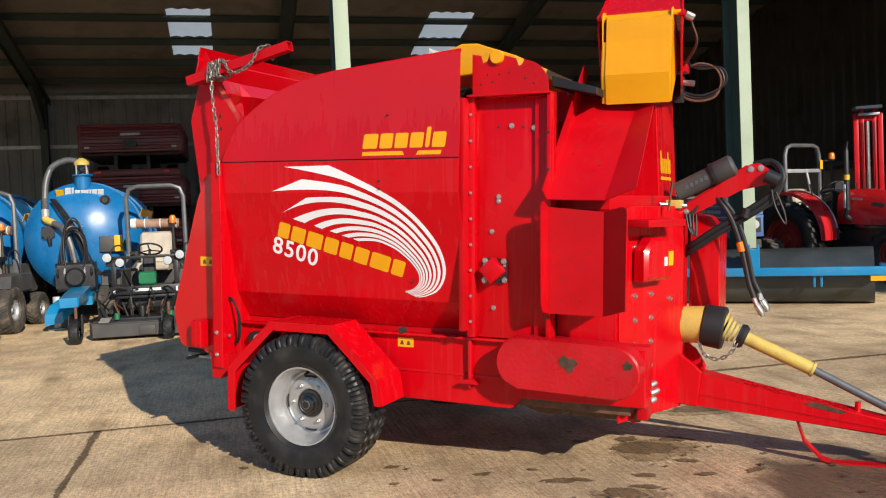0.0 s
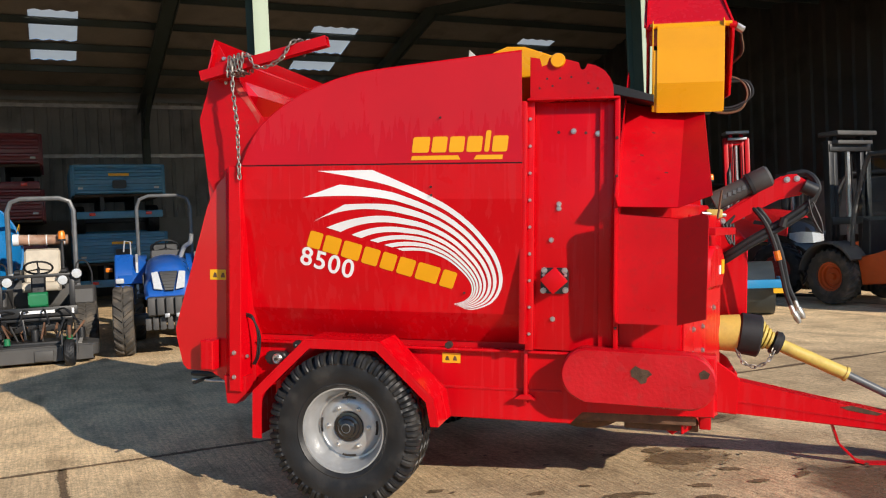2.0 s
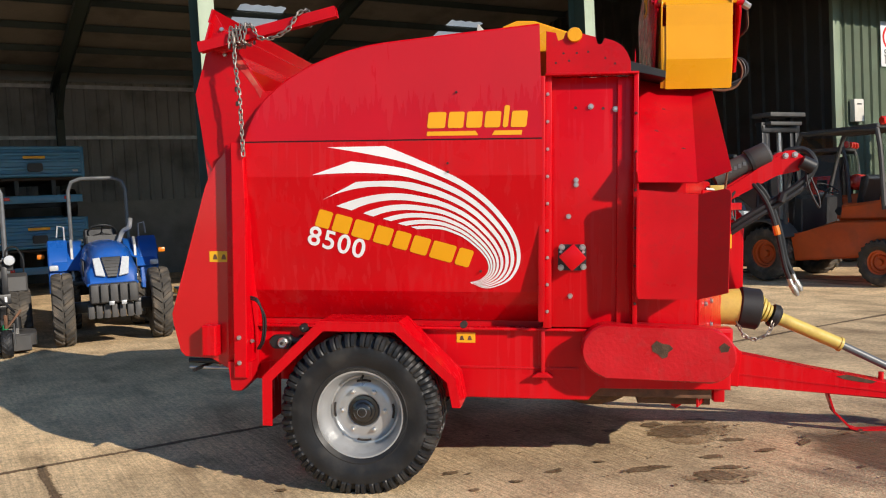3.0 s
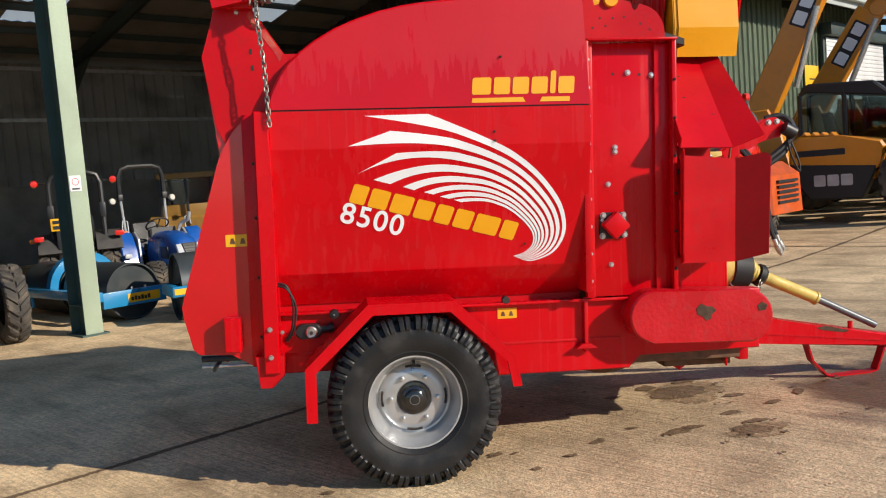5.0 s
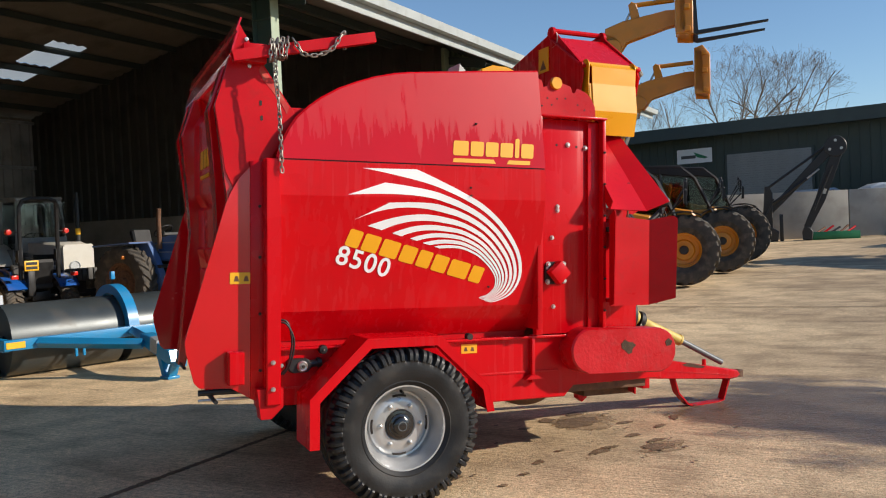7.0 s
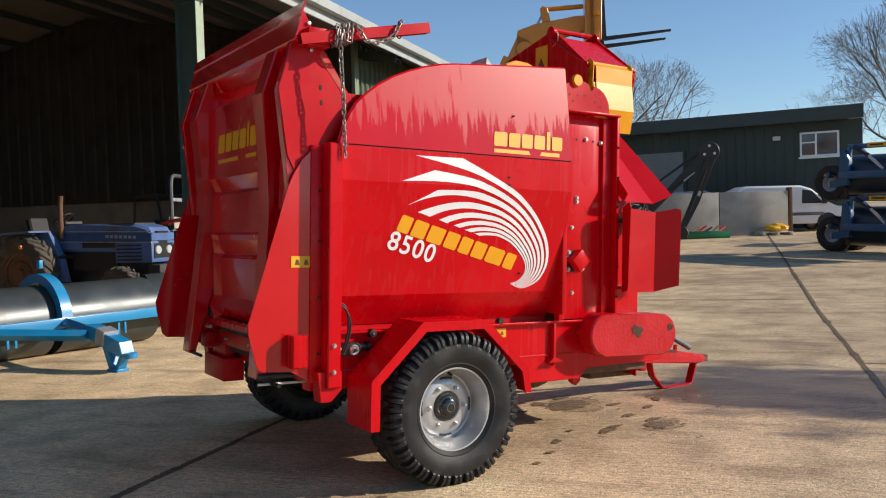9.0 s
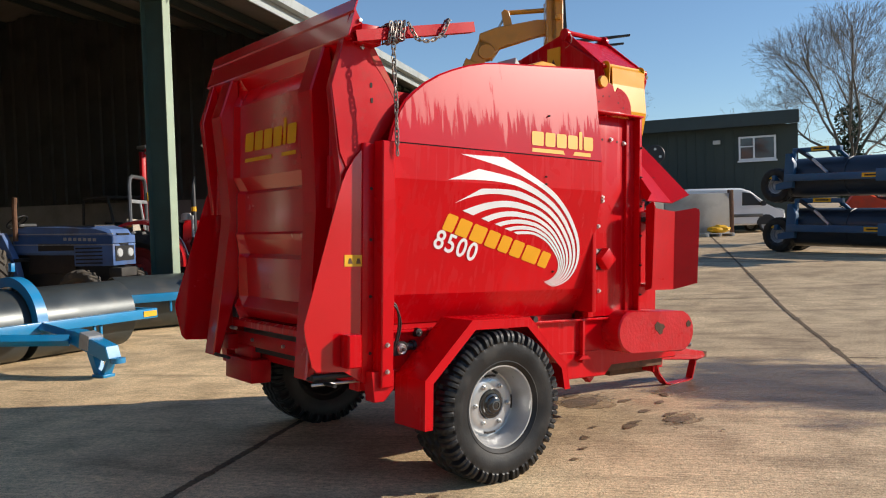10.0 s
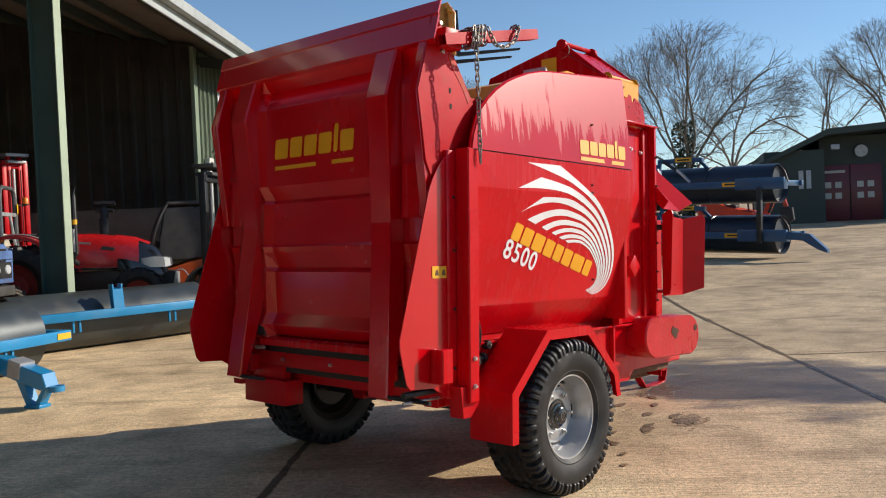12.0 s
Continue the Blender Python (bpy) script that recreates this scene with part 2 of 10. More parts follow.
STEEL_DARK = mat("dark_green_steel", (0.035, 0.05, 0.045), 0.6, var=0.2, scale=2)
BLOCKWORK = mat("painted_blockwork", (0.24, 0.22, 0.19), 0.8, var=0.15, scale=1.5, bump=0.15, bscale=25, dirt=(0.1, 0.085, 0.065), dirt_amount=0.5, dirt_scale=1.2)
CONCRETE_WALL = mat("cast_concrete", (0.40, 0.375, 0.33), 0.85, var=0.15, scale=1.2, bump=0.15, bscale=30, dirt=(0.2, 0.18, 0.15), dirt_amount=0.5, dirt_scale=1.3)
DUST_DARK = mat("dusty_blackened_paint", (0.060, 0.055, 0.050), 0.75, var=0.4, scale=3, bump=0.1, dirt=(0.14, 0.11, 0.08), dirt_amount=0.5, dirt_scale=2.5)
BARK = mat("bark", (0.20, 0.165, 0.125), 0.9, var=0.3, scale=8, bump=0.3, bscale=40)
IVY = mat("ivy_leaves", (0.035, 0.06, 0.02), 0.6, var=0.5, scale=8)
HEDGE = mat("distant_wood", (0.10, 0.09, 0.075), 0.95, var=0.35, scale=1.5, bump=0.3, bscale=6)


def ground_material(name="brushed_concrete_yard", tint=None, rough=0.82):
    """The yard's concrete; with a tint, the same concrete soaked by a stain that fades out at its rim."""
    m = bpy.data.materials.new(name)
    m.use_nodes = True
    nt = m.node_tree
    n, l = nt.nodes, nt.links
    bsdf = n["Principled BSDF"]
    tc = n.new("ShaderNodeTexCoord")

    def noisy(sc, det, stretch=(1, 1, 1), turn=0.0):
        mp = n.new("ShaderNodeMapping")
        mp.vector_type = "TEXTURE"
        mp.inputs["Scale"].default_value = tuple(1 / c for c in stretch)
        mp.inputs["Rotation"].default_value = (0, 0, radians(turn))
        l.new(tc.outputs["Object"], mp.inputs["Vector"])
        t = n.new("ShaderNodeTexNoise")
        t.inputs["Scale"].default_value, t.inputs["Detail"].default_value = sc, det
        l.new(mp.outputs["Vector"], t.inputs["Vector"])
        return t.outputs["Fac"]

    def ramp(src, *stops):
        r = n.new("ShaderNodeValToRGB")
        while len(r.color_ramp.elements) < len(stops):
            r.color_ramp.elements.new(0.5)
        for e, (p, c) in zip(r.color_ramp.elements, stops):
            e.position, e.color = p, (*c, 1)
        l.new(src, r.inputs["Fac"])
        return r.outputs["Color"]

    def blend(kind, fac, a, b):
        x = n.new("ShaderNodeMix")
        x.data_type, x.blend_type = "RGBA", kind
        if isinstance(fac, float):
            x.inputs["Factor"].default_value = fac
        else:
            l.new(fac, x.inputs["Factor"])
        l.new(a, x.inputs["A"])
        l.new(b, x.inputs["B"])
        return x.outputs["Result"]

    col = ramp(noisy(0.35, 6), (0.33, (0.55, 0.41, 0.25)), (0.64, (0.92, 0.71, 0.44)))
    col = blend("MULTIPLY", 0.8, col, ramp(noisy(2.2, 8), (0.34, (0.62, 0.60, 0.58)), (0.58, (1.0, 1.0, 1.0))))
    col = blend("MULTIPLY", 0.75, col, ramp(noisy(26, 6), (0.30, (0.62, 0.60, 0.57)), (0.62, (1.12, 1.1, 1.08))))
    col = blend("MULTIPLY", 0.9, col, ramp(noisy(1.3, 10, (0.5, 2.2, 1), -51), (0.30, (0.55, 0.52, 0.50)), (0.46, (1, 1, 1))))
    col = blend("MULTIPLY", 0.7, col, ramp(noisy(95, 4), (0.36, (0.55, 0.53, 0.51)), (0.50, (1.0, 1.0, 1.0)), (0.66, (1.18, 1.17, 1.15))))
    ridges = noisy(1.0, 4, (3, 42, 1), -51)
    col = blend("MULTIPLY", 0.5, col, ramp(ridges, (0.35, (0.74, 0.72, 0.70)), (0.6, (1.05, 1.05, 1.05))))

    def field(centre, size, turn=0.0):
        """0 in the middle of a patch of ground, 1 at its rim, with a ragged outline."""
        mp = n.new("ShaderNodeMapping")
        mp.vector_type = "TEXTURE"
        mp.inputs["Location"].default_value = (*centre, 0)
        mp.inputs["Rotation"].default_value = (0, 0, radians(turn))
        mp.inputs["Scale"].default_value = (*size, 1e6)
        l.new(tc.outputs["Object"], mp.inputs["Vector"])
        ln = n.new("ShaderNodeVectorMath")
        ln.operation = "LENGTH"
        l.new(mp.outputs["Vector"], ln.inputs[0])
        ad = n.new("ShaderNodeMath")
        ad.operation = "MULTIPLY_ADD"
        l.new(noisy(1.7, 6, (0.7, 1.5, 1), -51), ad.inputs[0])
        ad.inputs[1].default_value = 0.9
        half = n.new("ShaderNodeMath")
        half.operation = "MULTIPLY"
        half.inputs[1].default_value = 0.5
        l.new(ln.outputs["Value"], half.inputs[0])
        l.new(half.outputs["Value"], ad.inputs[2])
        return ad.outputs["Value"]

    # pale trodden dust along the shed front, greyer weathered slabs on the open side
    # the same tint paints in light: shade by the shed lifted, open yard dimmed
    dv = n.new("ShaderNodeVectorMath")
    dv.operation = "DOT_PRODUCT"
    dv.inputs[1].default_value = (-0.6239 / 12, 0.7815 / 12, 0)
    l.new(tc.outputs["Object"], dv.inputs[0])
    dm = n.new("ShaderNodeMath")
    dm.operation = "MULTIPLY_ADD"
    l.new(noisy(0.6, 5), dm.inputs[0])
    dm.inputs[1].default_value = 0.35
    l.new(dv.outputs["Value"], dm.inputs[2])
    col = blend("MULTIPLY", 1.0, col, ramp(dm.outputs["Value"], (0.0, (0.86, 0.855, 0.85)), (0.16, (1.02, 1.01, 0.985)), (0.36, (1.20, 1.165, 1.10))))
    # drying puddle by the drawbar
    damp = ramp(field((3.66, 0.12), (1.25, 1.55), 12), (0.80, (1, 1, 1)), (0.99, (0, 0, 0)))
    damp_edge = ramp(field((3.60, 0.20), (1.40, 1.70), 12), (0.70, (1, 1, 1)), (0.95, (0, 0, 0)))
    wet = n.new("ShaderNodeRGB")
    wet.outputs[0].default_value = (0.36, 0.35, 0.37, 1)
    damp_tint = n.new("ShaderNodeRGB")
    damp_tint.outputs[0].default_value = (0.86, 0.84, 0.82, 1)
    col = blend("MULTIPLY", damp_edge, col, damp_tint.outputs[0])
    col = blend("MULTIPLY", damp, col, wet.outputs[0])
    rr = n.new("ShaderNodeMapRange")
    rr.inputs["To Min"].default_value, rr.inputs["To Max"].default_value = rough, 0.30
    l.new(damp, rr.inputs["Value"])
    l.new(rr.outputs["Result"], bsdf.inputs["Roughness"])
    if tint:
        soak = n.new("ShaderNodeRGB")
        soak.outputs[0].default_value = (*tint, 1)
        col = blend("MULTIPLY", 1.0, col, soak.outputs[0])
        edge, frayed, clear, mix = n.new("ShaderNodeAttribute"), n.new("ShaderNodeMath"), n.new("ShaderNodeBsdfTransparent"), n.new("ShaderNodeMixShader")
        edge.attribute_name = "edge"
        frayed.operation = "MULTIPLY_ADD"
        frayed.inputs[1].default_value = 0.9
        l.new(noisy(38, 6), frayed.inputs[0])
        l.new(edge.outputs["Fac"], frayed.inputs[2])
        l.new(ramp(frayed.outputs["Value"], (0.62, (0, 0, 0)), (0.92, (1, 1, 1))), mix.inputs["Fac"])
        l.new(clear.outputs["BSDF"], mix.inputs[1])
        l.new(bsdf.outputs["BSDF"], mix.inputs[2])
        l.new(mix.outputs["Shader"], n["Material Output"].inputs["Surface"])
    l.new(col, bsdf.inputs["Base Color"])
    b1, b2 = n.new("ShaderNodeBump"), n.new("ShaderNodeBump")
    b1.inputs["Strength"].default_value, b1.inputs["Distance"].default_value = 0.9, 0.012
    b2.inputs["Strength"].default_value, b2.inputs["Distance"].default_value = 0.8, 0.008
    l.new(ridges, b1.inputs["Height"])
    l.new(noisy(60, 5), b2.inputs["Height"])
    l.new(b1.outputs["Normal"], b2.inputs["Normal"])
    l.new(b2.outputs["Normal"], bsdf.inputs["Normal"])
    return m


YARD = ground_material()
OIL = ground_material("oil_soaked_concrete", (0.40, 0.36, 0.33), 0.62)
DAMP = ground_material("damp_concrete", (0.74, 0.70, 0.66), 0.7)
JOINT = ground_material("dirty_slab_joint", (0.26, 0.23, 0.21), 0.9)


# ---- builders ----
def part(name, bm, material, parent=None, label="", smooth=0.6):
    """One mesh object from a bmesh."""
    bmesh.ops.recalc_face_normals(bm, faces=bm.faces)
    for f in bm.faces:
        f.smooth = True
    for e in bm.edges:
        if not e.is_manifold or e.calc_face_angle(0) > smooth:
            e.smooth = False
    me = bpy.data.meshes.new(name)
    bm.to_mesh(me)
    bm.free()
    me.materials.append(material)
    ob = new(name, me)
    if parent:
        ob.parent = parent
    if label:
        ob["label"] = label
    return ob


def again(ob, m=None, parent=None):
    """The same mesh as one more object."""
    o = new(ob.name.split(".")[0], ob.data)
    o.parent = parent if parent else ob.parent
    if "label" in ob:
        o["label"] = ob["label"]
    if m is not None:
        o.matrix_basis = m
    return o


def thing(name, label, category, m=None, group="", kind=""):
    ob = tagged(new(name), label, category, group, kind)
    if m is not None:
        ob.matrix_world = m
    return ob


def add_box(bm, x0, x1, y0, y1, z0, z1, bevel=0.0, m=None):
    r = bmesh.ops.create_cube(bm, size=1.0)
    vs = r["verts"]
    for v in vs:
        v.co = Vector(((x0 + x1) / 2 + v.co.x * (x1 - x0), (y0 + y1) / 2 + v.co.y * (y1 - y0), (z0 + z1) / 2 + v.co.z * (z1 - z0)))
    if bevel:
        es = {e for v in vs for e in v.link_edges}
        r = bmesh.ops.bevel(bm, geom=list(es), offset=bevel, segments=2, affect="EDGES", profile=0.5)
        vs = list({v for f in r["faces"] for v in f.verts} | {v for v in vs if v.is_valid})
    if m is not None:
        bmesh.ops.transform(bm, matrix=m, verts=vs)
    return vs


def box(x0, x1, y0, y1, z0, z1, bevel=0.004, m=None):
    bm = bmesh.new()
    add_box(bm, x0, x1, y0, y1, z0, z1, bevel, m)
    return bm


AX = {"x": lambda a, b, c: (c, a, b), "y": lambda a, b, c: (a, c, b), "z": lambda a, b, c: (a, b, c)}


def add_prism(bm, outline, c0, c1, axis="y", bevel=0.0):
    """An outline (pairs in the two other axes) drawn out along an axis from c0 to c1."""
    put = AX[axis]
    lo = [bm.verts.new(put(a, b, c0)) for a, b in outline]
    hi = [bm.verts.new(put(a, b, c1)) for a, b in outline]
    fs = [bm.faces.new(lo), bm.faces.new(hi[::-1])]
    k = len(outline)
    for i in range(k):
        fs.append(bm.faces.new((lo[i], hi[i], hi[(i + 1) % k], lo[(i + 1) % k])))
    if bevel:
        es = {e for f in fs[:2] for e in f.edges}
        bmesh.ops.bevel(bm, geom=list(es), offset=bevel, segments=1, affect="EDGES")
    return bm


def prism(outline, c0, c1, axis="y", bevel=0.002):
    return add_prism(bmesh.new(), outline, c0, c1, axis, bevel)


def strip_outline(path, th):
    """The outline of a folded sheet of that thickness along a path."""
    p = [Vector(q) for q in path]
    side = []
    for i, q in enumerate(p):
        d = (p[min(i + 1, len(p) - 1)] - p[max(i - 1, 0)]).normalized()
        side.append(q + Vector((-d.y, d.x)) * th)
    return [tuple(q) for q in p] + [tuple(q) for q in side[::-1]]


def folded(path, th, c0, c1, axis="x"):
    return prism(strip_outline(path, th), c0, c1, axis, 0.0)


def arc(cx, cy, r, a0, a1, n=8):
    return [(cx + r * math.cos(radians(a0 + (a1 - a0) * i / n)), cy + r * math.sin(radians(a0 + (a1 - a0) * i / n))) for i in range(n + 1)]


def rounded(x0, x1, z0, z1, r, n=5):
    return arc(x1 - r, z1 - r, r, 0, 90, n) + arc(x0 + r, z1 - r, r, 90, 180, n) + arc(x0 + r, z0 + r, r, 180, 270, n) + arc(x1 - r, z0 + r, r, 270, 360, n)


def add_tube(bm, pts, r, seg=8, closed=False, cap=True):
    """A round bar or hose through points; r: one radius or one a point."""
    p = [Vector(q) for q in pts]
    k = len(p)
    rs = r if isinstance(r, (list, tuple)) else [r] * k
    rings, up = [], None
    for i in range(k):
        d = (p[(i + 1) % k] - p[i - 1]) if closed else (p[min(i + 1, k - 1)] - p[max(i - 1, 0)])
        d.normalize()
        if up is None:
            up = Vector((0, 0, 1)) if abs(d.z) < 0.9 else Vector((1, 0, 0))
        a = d.cross(up).normalized()
        up = a.cross(d).normalized()
        rings.append([bm.verts.new(p[i] + (a * math.cos(2 * math.pi * j / seg) + up * math.sin(2 * math.pi * j / seg)) * rs[i]) for j in range(seg)])
    for i in range(k if closed else k - 1):
        a, b = rings[i], rings[(i + 1) % k]
        for j in range(seg):
            bm.faces.new((a[j], a[(j + 1) % seg], b[(j + 1) % seg], b[j]))
    if cap and not closed:
        bm.faces.new(rings[0][::-1])
        bm.faces.new(rings[-1])
    return bm


def tube(pts, r, seg=8, closed=False):
    return add_tube(bmesh.new(), pts, r, seg, closed)


def smooth_path(pts, n=6):
    """Points of a smooth curve through the given ones."""
    p = [Vector(q) for q in pts]
    p = [2 * p[0] - p[1]] + p + [2 * p[-1] - p[-2]]
    out = []
    for i in range(1, len(p) - 2):
        a, b, c, d = p[i - 1:i + 3]
        for j in range(n):
            t = j / n
            out.append(0.5 * (2 * b + (c - a) * t + (2 * a - 5 * b + 4 * c - d) * t * t + (3 * b - a - 3 * c + d) * t ** 3))
    return out + [p[-2]]


def hose(pts, r, seg=8, n=6):
    return tube(smooth_path(pts, n), r, seg)


def add_lathe(bm, profile, axis="y", centre=(0, 0, 0), seg=40):
    """A profile of (radius, along) turned round an axis."""
    rings = []
    for r, a in profile:
        ring = []
        for j in range(seg):
            u, v = r * math.cos(2 * math.pi * j / seg), r * math.sin(2 * math.pi * j / seg)
            q = {"y": (u, a, v), "x": (a, u, v), "z": (u, v, a)}[axis]
            ring.append(bm.verts.new(Vector(q) + Vector(centre)))
        rings.append(ring)
    for a, b in zip(rings, rings[1:]):
        for j in range(seg):
            bm.faces.new((a[j], a[(j + 1) % seg], b[(j + 1) % seg], b[j]))
    bmesh.ops.remove_doubles(bm, verts=bm.verts, dist=1e-5)
    return bm


def lathe(profile, axis="y", centre=(0, 0, 0), seg=40):
    return add_lathe(bmesh.new(), profile, axis, centre, seg)


def loft(sections):
    """A skin through rings of equal count, closed at both ends."""
    bm = bmesh.new()
    rings = [[bm.verts.new(p) for p in ring] for ring in sections]
    n = len(rings[0])
    for a, b in zip(rings, rings[1:]):
        for i in range(n):
            bm.faces.new((a[i], a[(i + 1) % n], b[(i + 1) % n], b[i]))
    bm.faces.new(rings[0][::-1])
    bm.faces.new(rings[-1])
    bmesh.ops.recalc_face_normals(bm, faces=bm.faces)
    return bm


def hood_ring(x, low, high, z0, z1, lean=0.0, n=7):
    """Cross-section of a bonnet: straight flanks drawn in towards a rounded crown."""
    pts = [(x, -low, z0), (x + lean * 0.3, -low * 1.03, z0 + (z1 - z0) * 0.35)]
    r = (z1 - z0) * 0.34
    for i in range(n + 1):
        a = math.pi * i / n
        pts.append((x + lean * (0.66 + 0.34 * math.sin(a)), -high * math.cos(a), z1 - r + r * math.sin(a) ** 0.8))
    return pts + [(x + lean * 0.3, low * 1.03, z0 + (z1 - z0) * 0.35), (x, low, z0)]


def lettering(text, height, material, parent, m, depth=0.002, spread=1.0, bold=0.012):
    """A word in the built-in font, as a mesh that lies in its own x-y plane, base line at the origin."""
    cu = bpy.data.curves.new("lettering", "FONT")
    cu.body, cu.size, cu.extrude, cu.offset, cu.space_character = text, height / 0.69, depth, bold * height, spread
    tmp = new("lettering", cu)
    me = bpy.data.meshes.new_from_object(tmp.evaluated_get(bpy.context.evaluated_depsgraph_get()))
    bpy.data.objects.remove(tmp)
    me.materials.clear()
    me.materials.append(material)
    ob = new("lettering", me)
    ob.parent = parent
    ob.matrix_basis = m
    return ob


def lugged_tyre(r, w, rim, lugs, lug_h):
    """One skin turned round y; raised bars run slanting from each shoulder towards the middle."""
    bm = bmesh.new()
    n, h, base = lugs * 4, w / 2, r - lug_h
    pitch = 2 * math.pi / lugs
    lower = [(rim, 0.72), (rim + 0.02, 0.80), (rim + 0.35 * (base - rim), 0.98), (rim + 0.62 * (base - rim), 1.0), (base - 0.05, 0.97)]
    tread = [(base - 0.028, 0.95, 1.0), (base - 0.010, 0.84, 1.0), (base, 0.5, 1.0), (base + 0.002, 0.10, 1.0), (base + 0.002, 0.0, 0.0)]
    rows = [(a, -b * h, 0.0, b) for a, b in lower] + [(a, -b * h, k, b) for a, b, k in tread]
    rows += [(a, b * h, k, b) for a, b, k in reversed(tread[:-1])] + [(a, b * h, 0.0, b) for a, b in reversed(lower)]
    rings = []
    for rad, y, k, b in rows:
        ring = []
        for c in range(n):
            phase = (c + (2 if y > 0 else 0)) % 4
            up = lug_h * k * (phase in (1, 2))
            off = (0.0, 0.10, 0.46, 0.56)[phase] - 0.25 * phase if k else 0.0
            a = pitch * (c / 4 + off + 0.85 * min(1.0, b) * (k > 0 or b > 0.96) * (0.0 if b == 0.0 else 1.0))
            ring.append(bm.verts.new(((rad + up) * math.cos(a), y, (rad + up) * math.sin(a))))
        rings.append(ring)
    for p, q in zip(rings, rings[1:]):
        for c in range(n):
            bm.faces.new((p[c], p[(c + 1) % n], q[(c + 1) % n], q[c]))
    bmesh.ops.recalc_face_normals(bm, faces=bm.faces)
    return bm


def dished_rim(rim, w, side=-1):
    """A pressed steel wheel; side: the way of its outer face along y."""
    h = w / 2
    p = [(rim + 0.012, side * h * 0.80), (rim + 0.014, side * h * 0.72), (rim - 0.02, side * h * 0.66), (rim - 0.03, side * h * 0.40), (rim - 0.055, side * h * 0.34),
         (rim - 0.06, side * h * 0.10), (rim * 0.62, side * h * 0.06), (rim * 0.55, side * h * 0.20), (0.05, side * h * 0.22), (0.0, side * h * 0.22)]
    bm = lathe(p, "y", seg=40)
    return bm


def simple_wheel(parent, x, y, z, r, w, rim, tyre_mat, rim_mat, side=-1, lugs=18, lug_h=0.03, hub_mat=None):
    """Wheel > tyre, rim, hub, with its axle along y of its parent."""
    e = new("wheel")
    e.parent = parent
    e.location = (x, y, z)
    part("tyre", lugged_tyre(r, w, rim, lugs, lug_h), tyre_mat, e, smooth=0.35)
    part("rim", dished_rim(rim, w, side), rim_mat, e)
    h = w / 2
    part("hub", lathe([(0.0, side * h * 0.55), (rim * 0.22, side * h * 0.55), (rim * 0.25, side * h * 0.45), (rim * 0.27, side * h * 0.15)], "y", seg=20), hub_mat or rim_mat, e)
    return e


def gz(x, y):
    """The yard's height: level round the machine, rising gently far off."""
    r = math.hypot(x, y)
    return (0.03 * max(0.0, r - 9) if r < 20 else 0.33 + 0.0255 * (r - 20)) * min(1.0, max(0.0, x / 10))


# ---- the yard ----
def build_ground():
    s = np.unique(np.concatenate([np.arange(-16, 41, 0.5), np.array([-400, -200, -120, -80, -50, -35, -25, -20, 45, 50, 60, 75, 100, 140, 200, 300, 400])]))
    verts = [(x, y, gz(x, y)) for y in s for x in s]
    k = len(s)
    faces = [(j * k + i, j * k + i + 1, (j + 1) * k + i + 1, (j + 1) * k + i) for j in range(k - 1) for i in range(k - 1)]
    me = bpy.data.meshes.new("ground")
    me.from_pydata([tuple(float(c) for c in v) for v in verts], [], faces)
    me.materials.append(YARD)
    for p in me.polygons:
        p.use_smooth = True
    return tagged(new("ground", me), "sunlit brushed concrete yard with oil stains and slab joints", "ground", kind="structure")


ground = build_ground()


def joint(a, b, w=0.015):
    """A filled joint between two concrete slabs, with dirt spreading to both sides."""
    a, b = Vector(a), Vector(b)
    d = (b - a).normalized()
    n = Vector((-d.y, d.x))
    k = max(2, int((b - a).length / 0.12))
    bm = bmesh.new()
    edge = bm.verts.layers.float.new("edge")
    row = []
    for i in range(k + 1):
        p = a + (b - a) * i / k
        q = w * (0.7 + 1.6 * noise.noise((p.x * 2.3, p.y * 2.3, 1.0)) ** 2 + 0.3 * random.random())
        c = p + n * 0.010 * noise.noise((p.x * 2, p.y * 2, 5.0))
        line = []
        for f, e in ((-2.2, 0.0), (-0.5, 0.6), (0.5, 0.6), (2.2, 0.0)):
            v = bm.verts.new((c.x + n.x * f * q, c.y + n.y * f * q, gz(c.x, c.y) + (0.003 if c.length < 8 else 0.008)))
            v[edge] = e
            line.append(v)
        row.append(line)
    for r0, r1 in zip(row, row[1:]):
        for i in range(3):
            bm.faces.new((r0[i], r0[i + 1], r1[i + 1], r1[i]))
    return part("slab_joint", bm, JOINT, ground)


def stain(x, y, rx, ry, turn, seed, material=None, lift=0.0):
    """A soaked patch with an uneven outline that fades into the concrete."""
    bm = bmesh.new()
    edge = bm.verts.layers.float.new("edge")
    n = 36
    ca, sa = math.cos(radians(turn)), math.sin(radians(turn))
    rings = []
    for g, e in ((0.0, 0.75), (0.72, 0.6), (1.12, 0.0)):
        ring = []
        for i in range(n):
            a = 2 * math.pi * i / n
            f = g * (0.85 + 0.42 * noise.noise((1.6 * math.cos(a) + seed * 7, 1.6 * math.sin(a), seed)) + 0.06 * noise.noise((4 * math.cos(a), 4 * math.sin(a) + seed, 3.0)))
            u, v = rx * f * math.cos(a), ry * f * math.sin(a)
            px, py = x + u * ca - v * sa, y + u * sa + v * ca
            q = bm.verts.new((px, py, gz(px, py) + 0.004 + lift))
            q[edge] = e
            ring.append(q)
        rings.append(ring)
    for r0, r1 in zip(rings, rings[1:]):
        for i in range(n):
            bm.faces.new((r0[i], r0[(i + 1) % n], r1[(i + 1) % n], r1[i]))
    bmesh.ops.remove_doubles(bm, verts=bm.verts, dist=1e-5)
    return part("oil_stain", bm, material or OIL, ground)


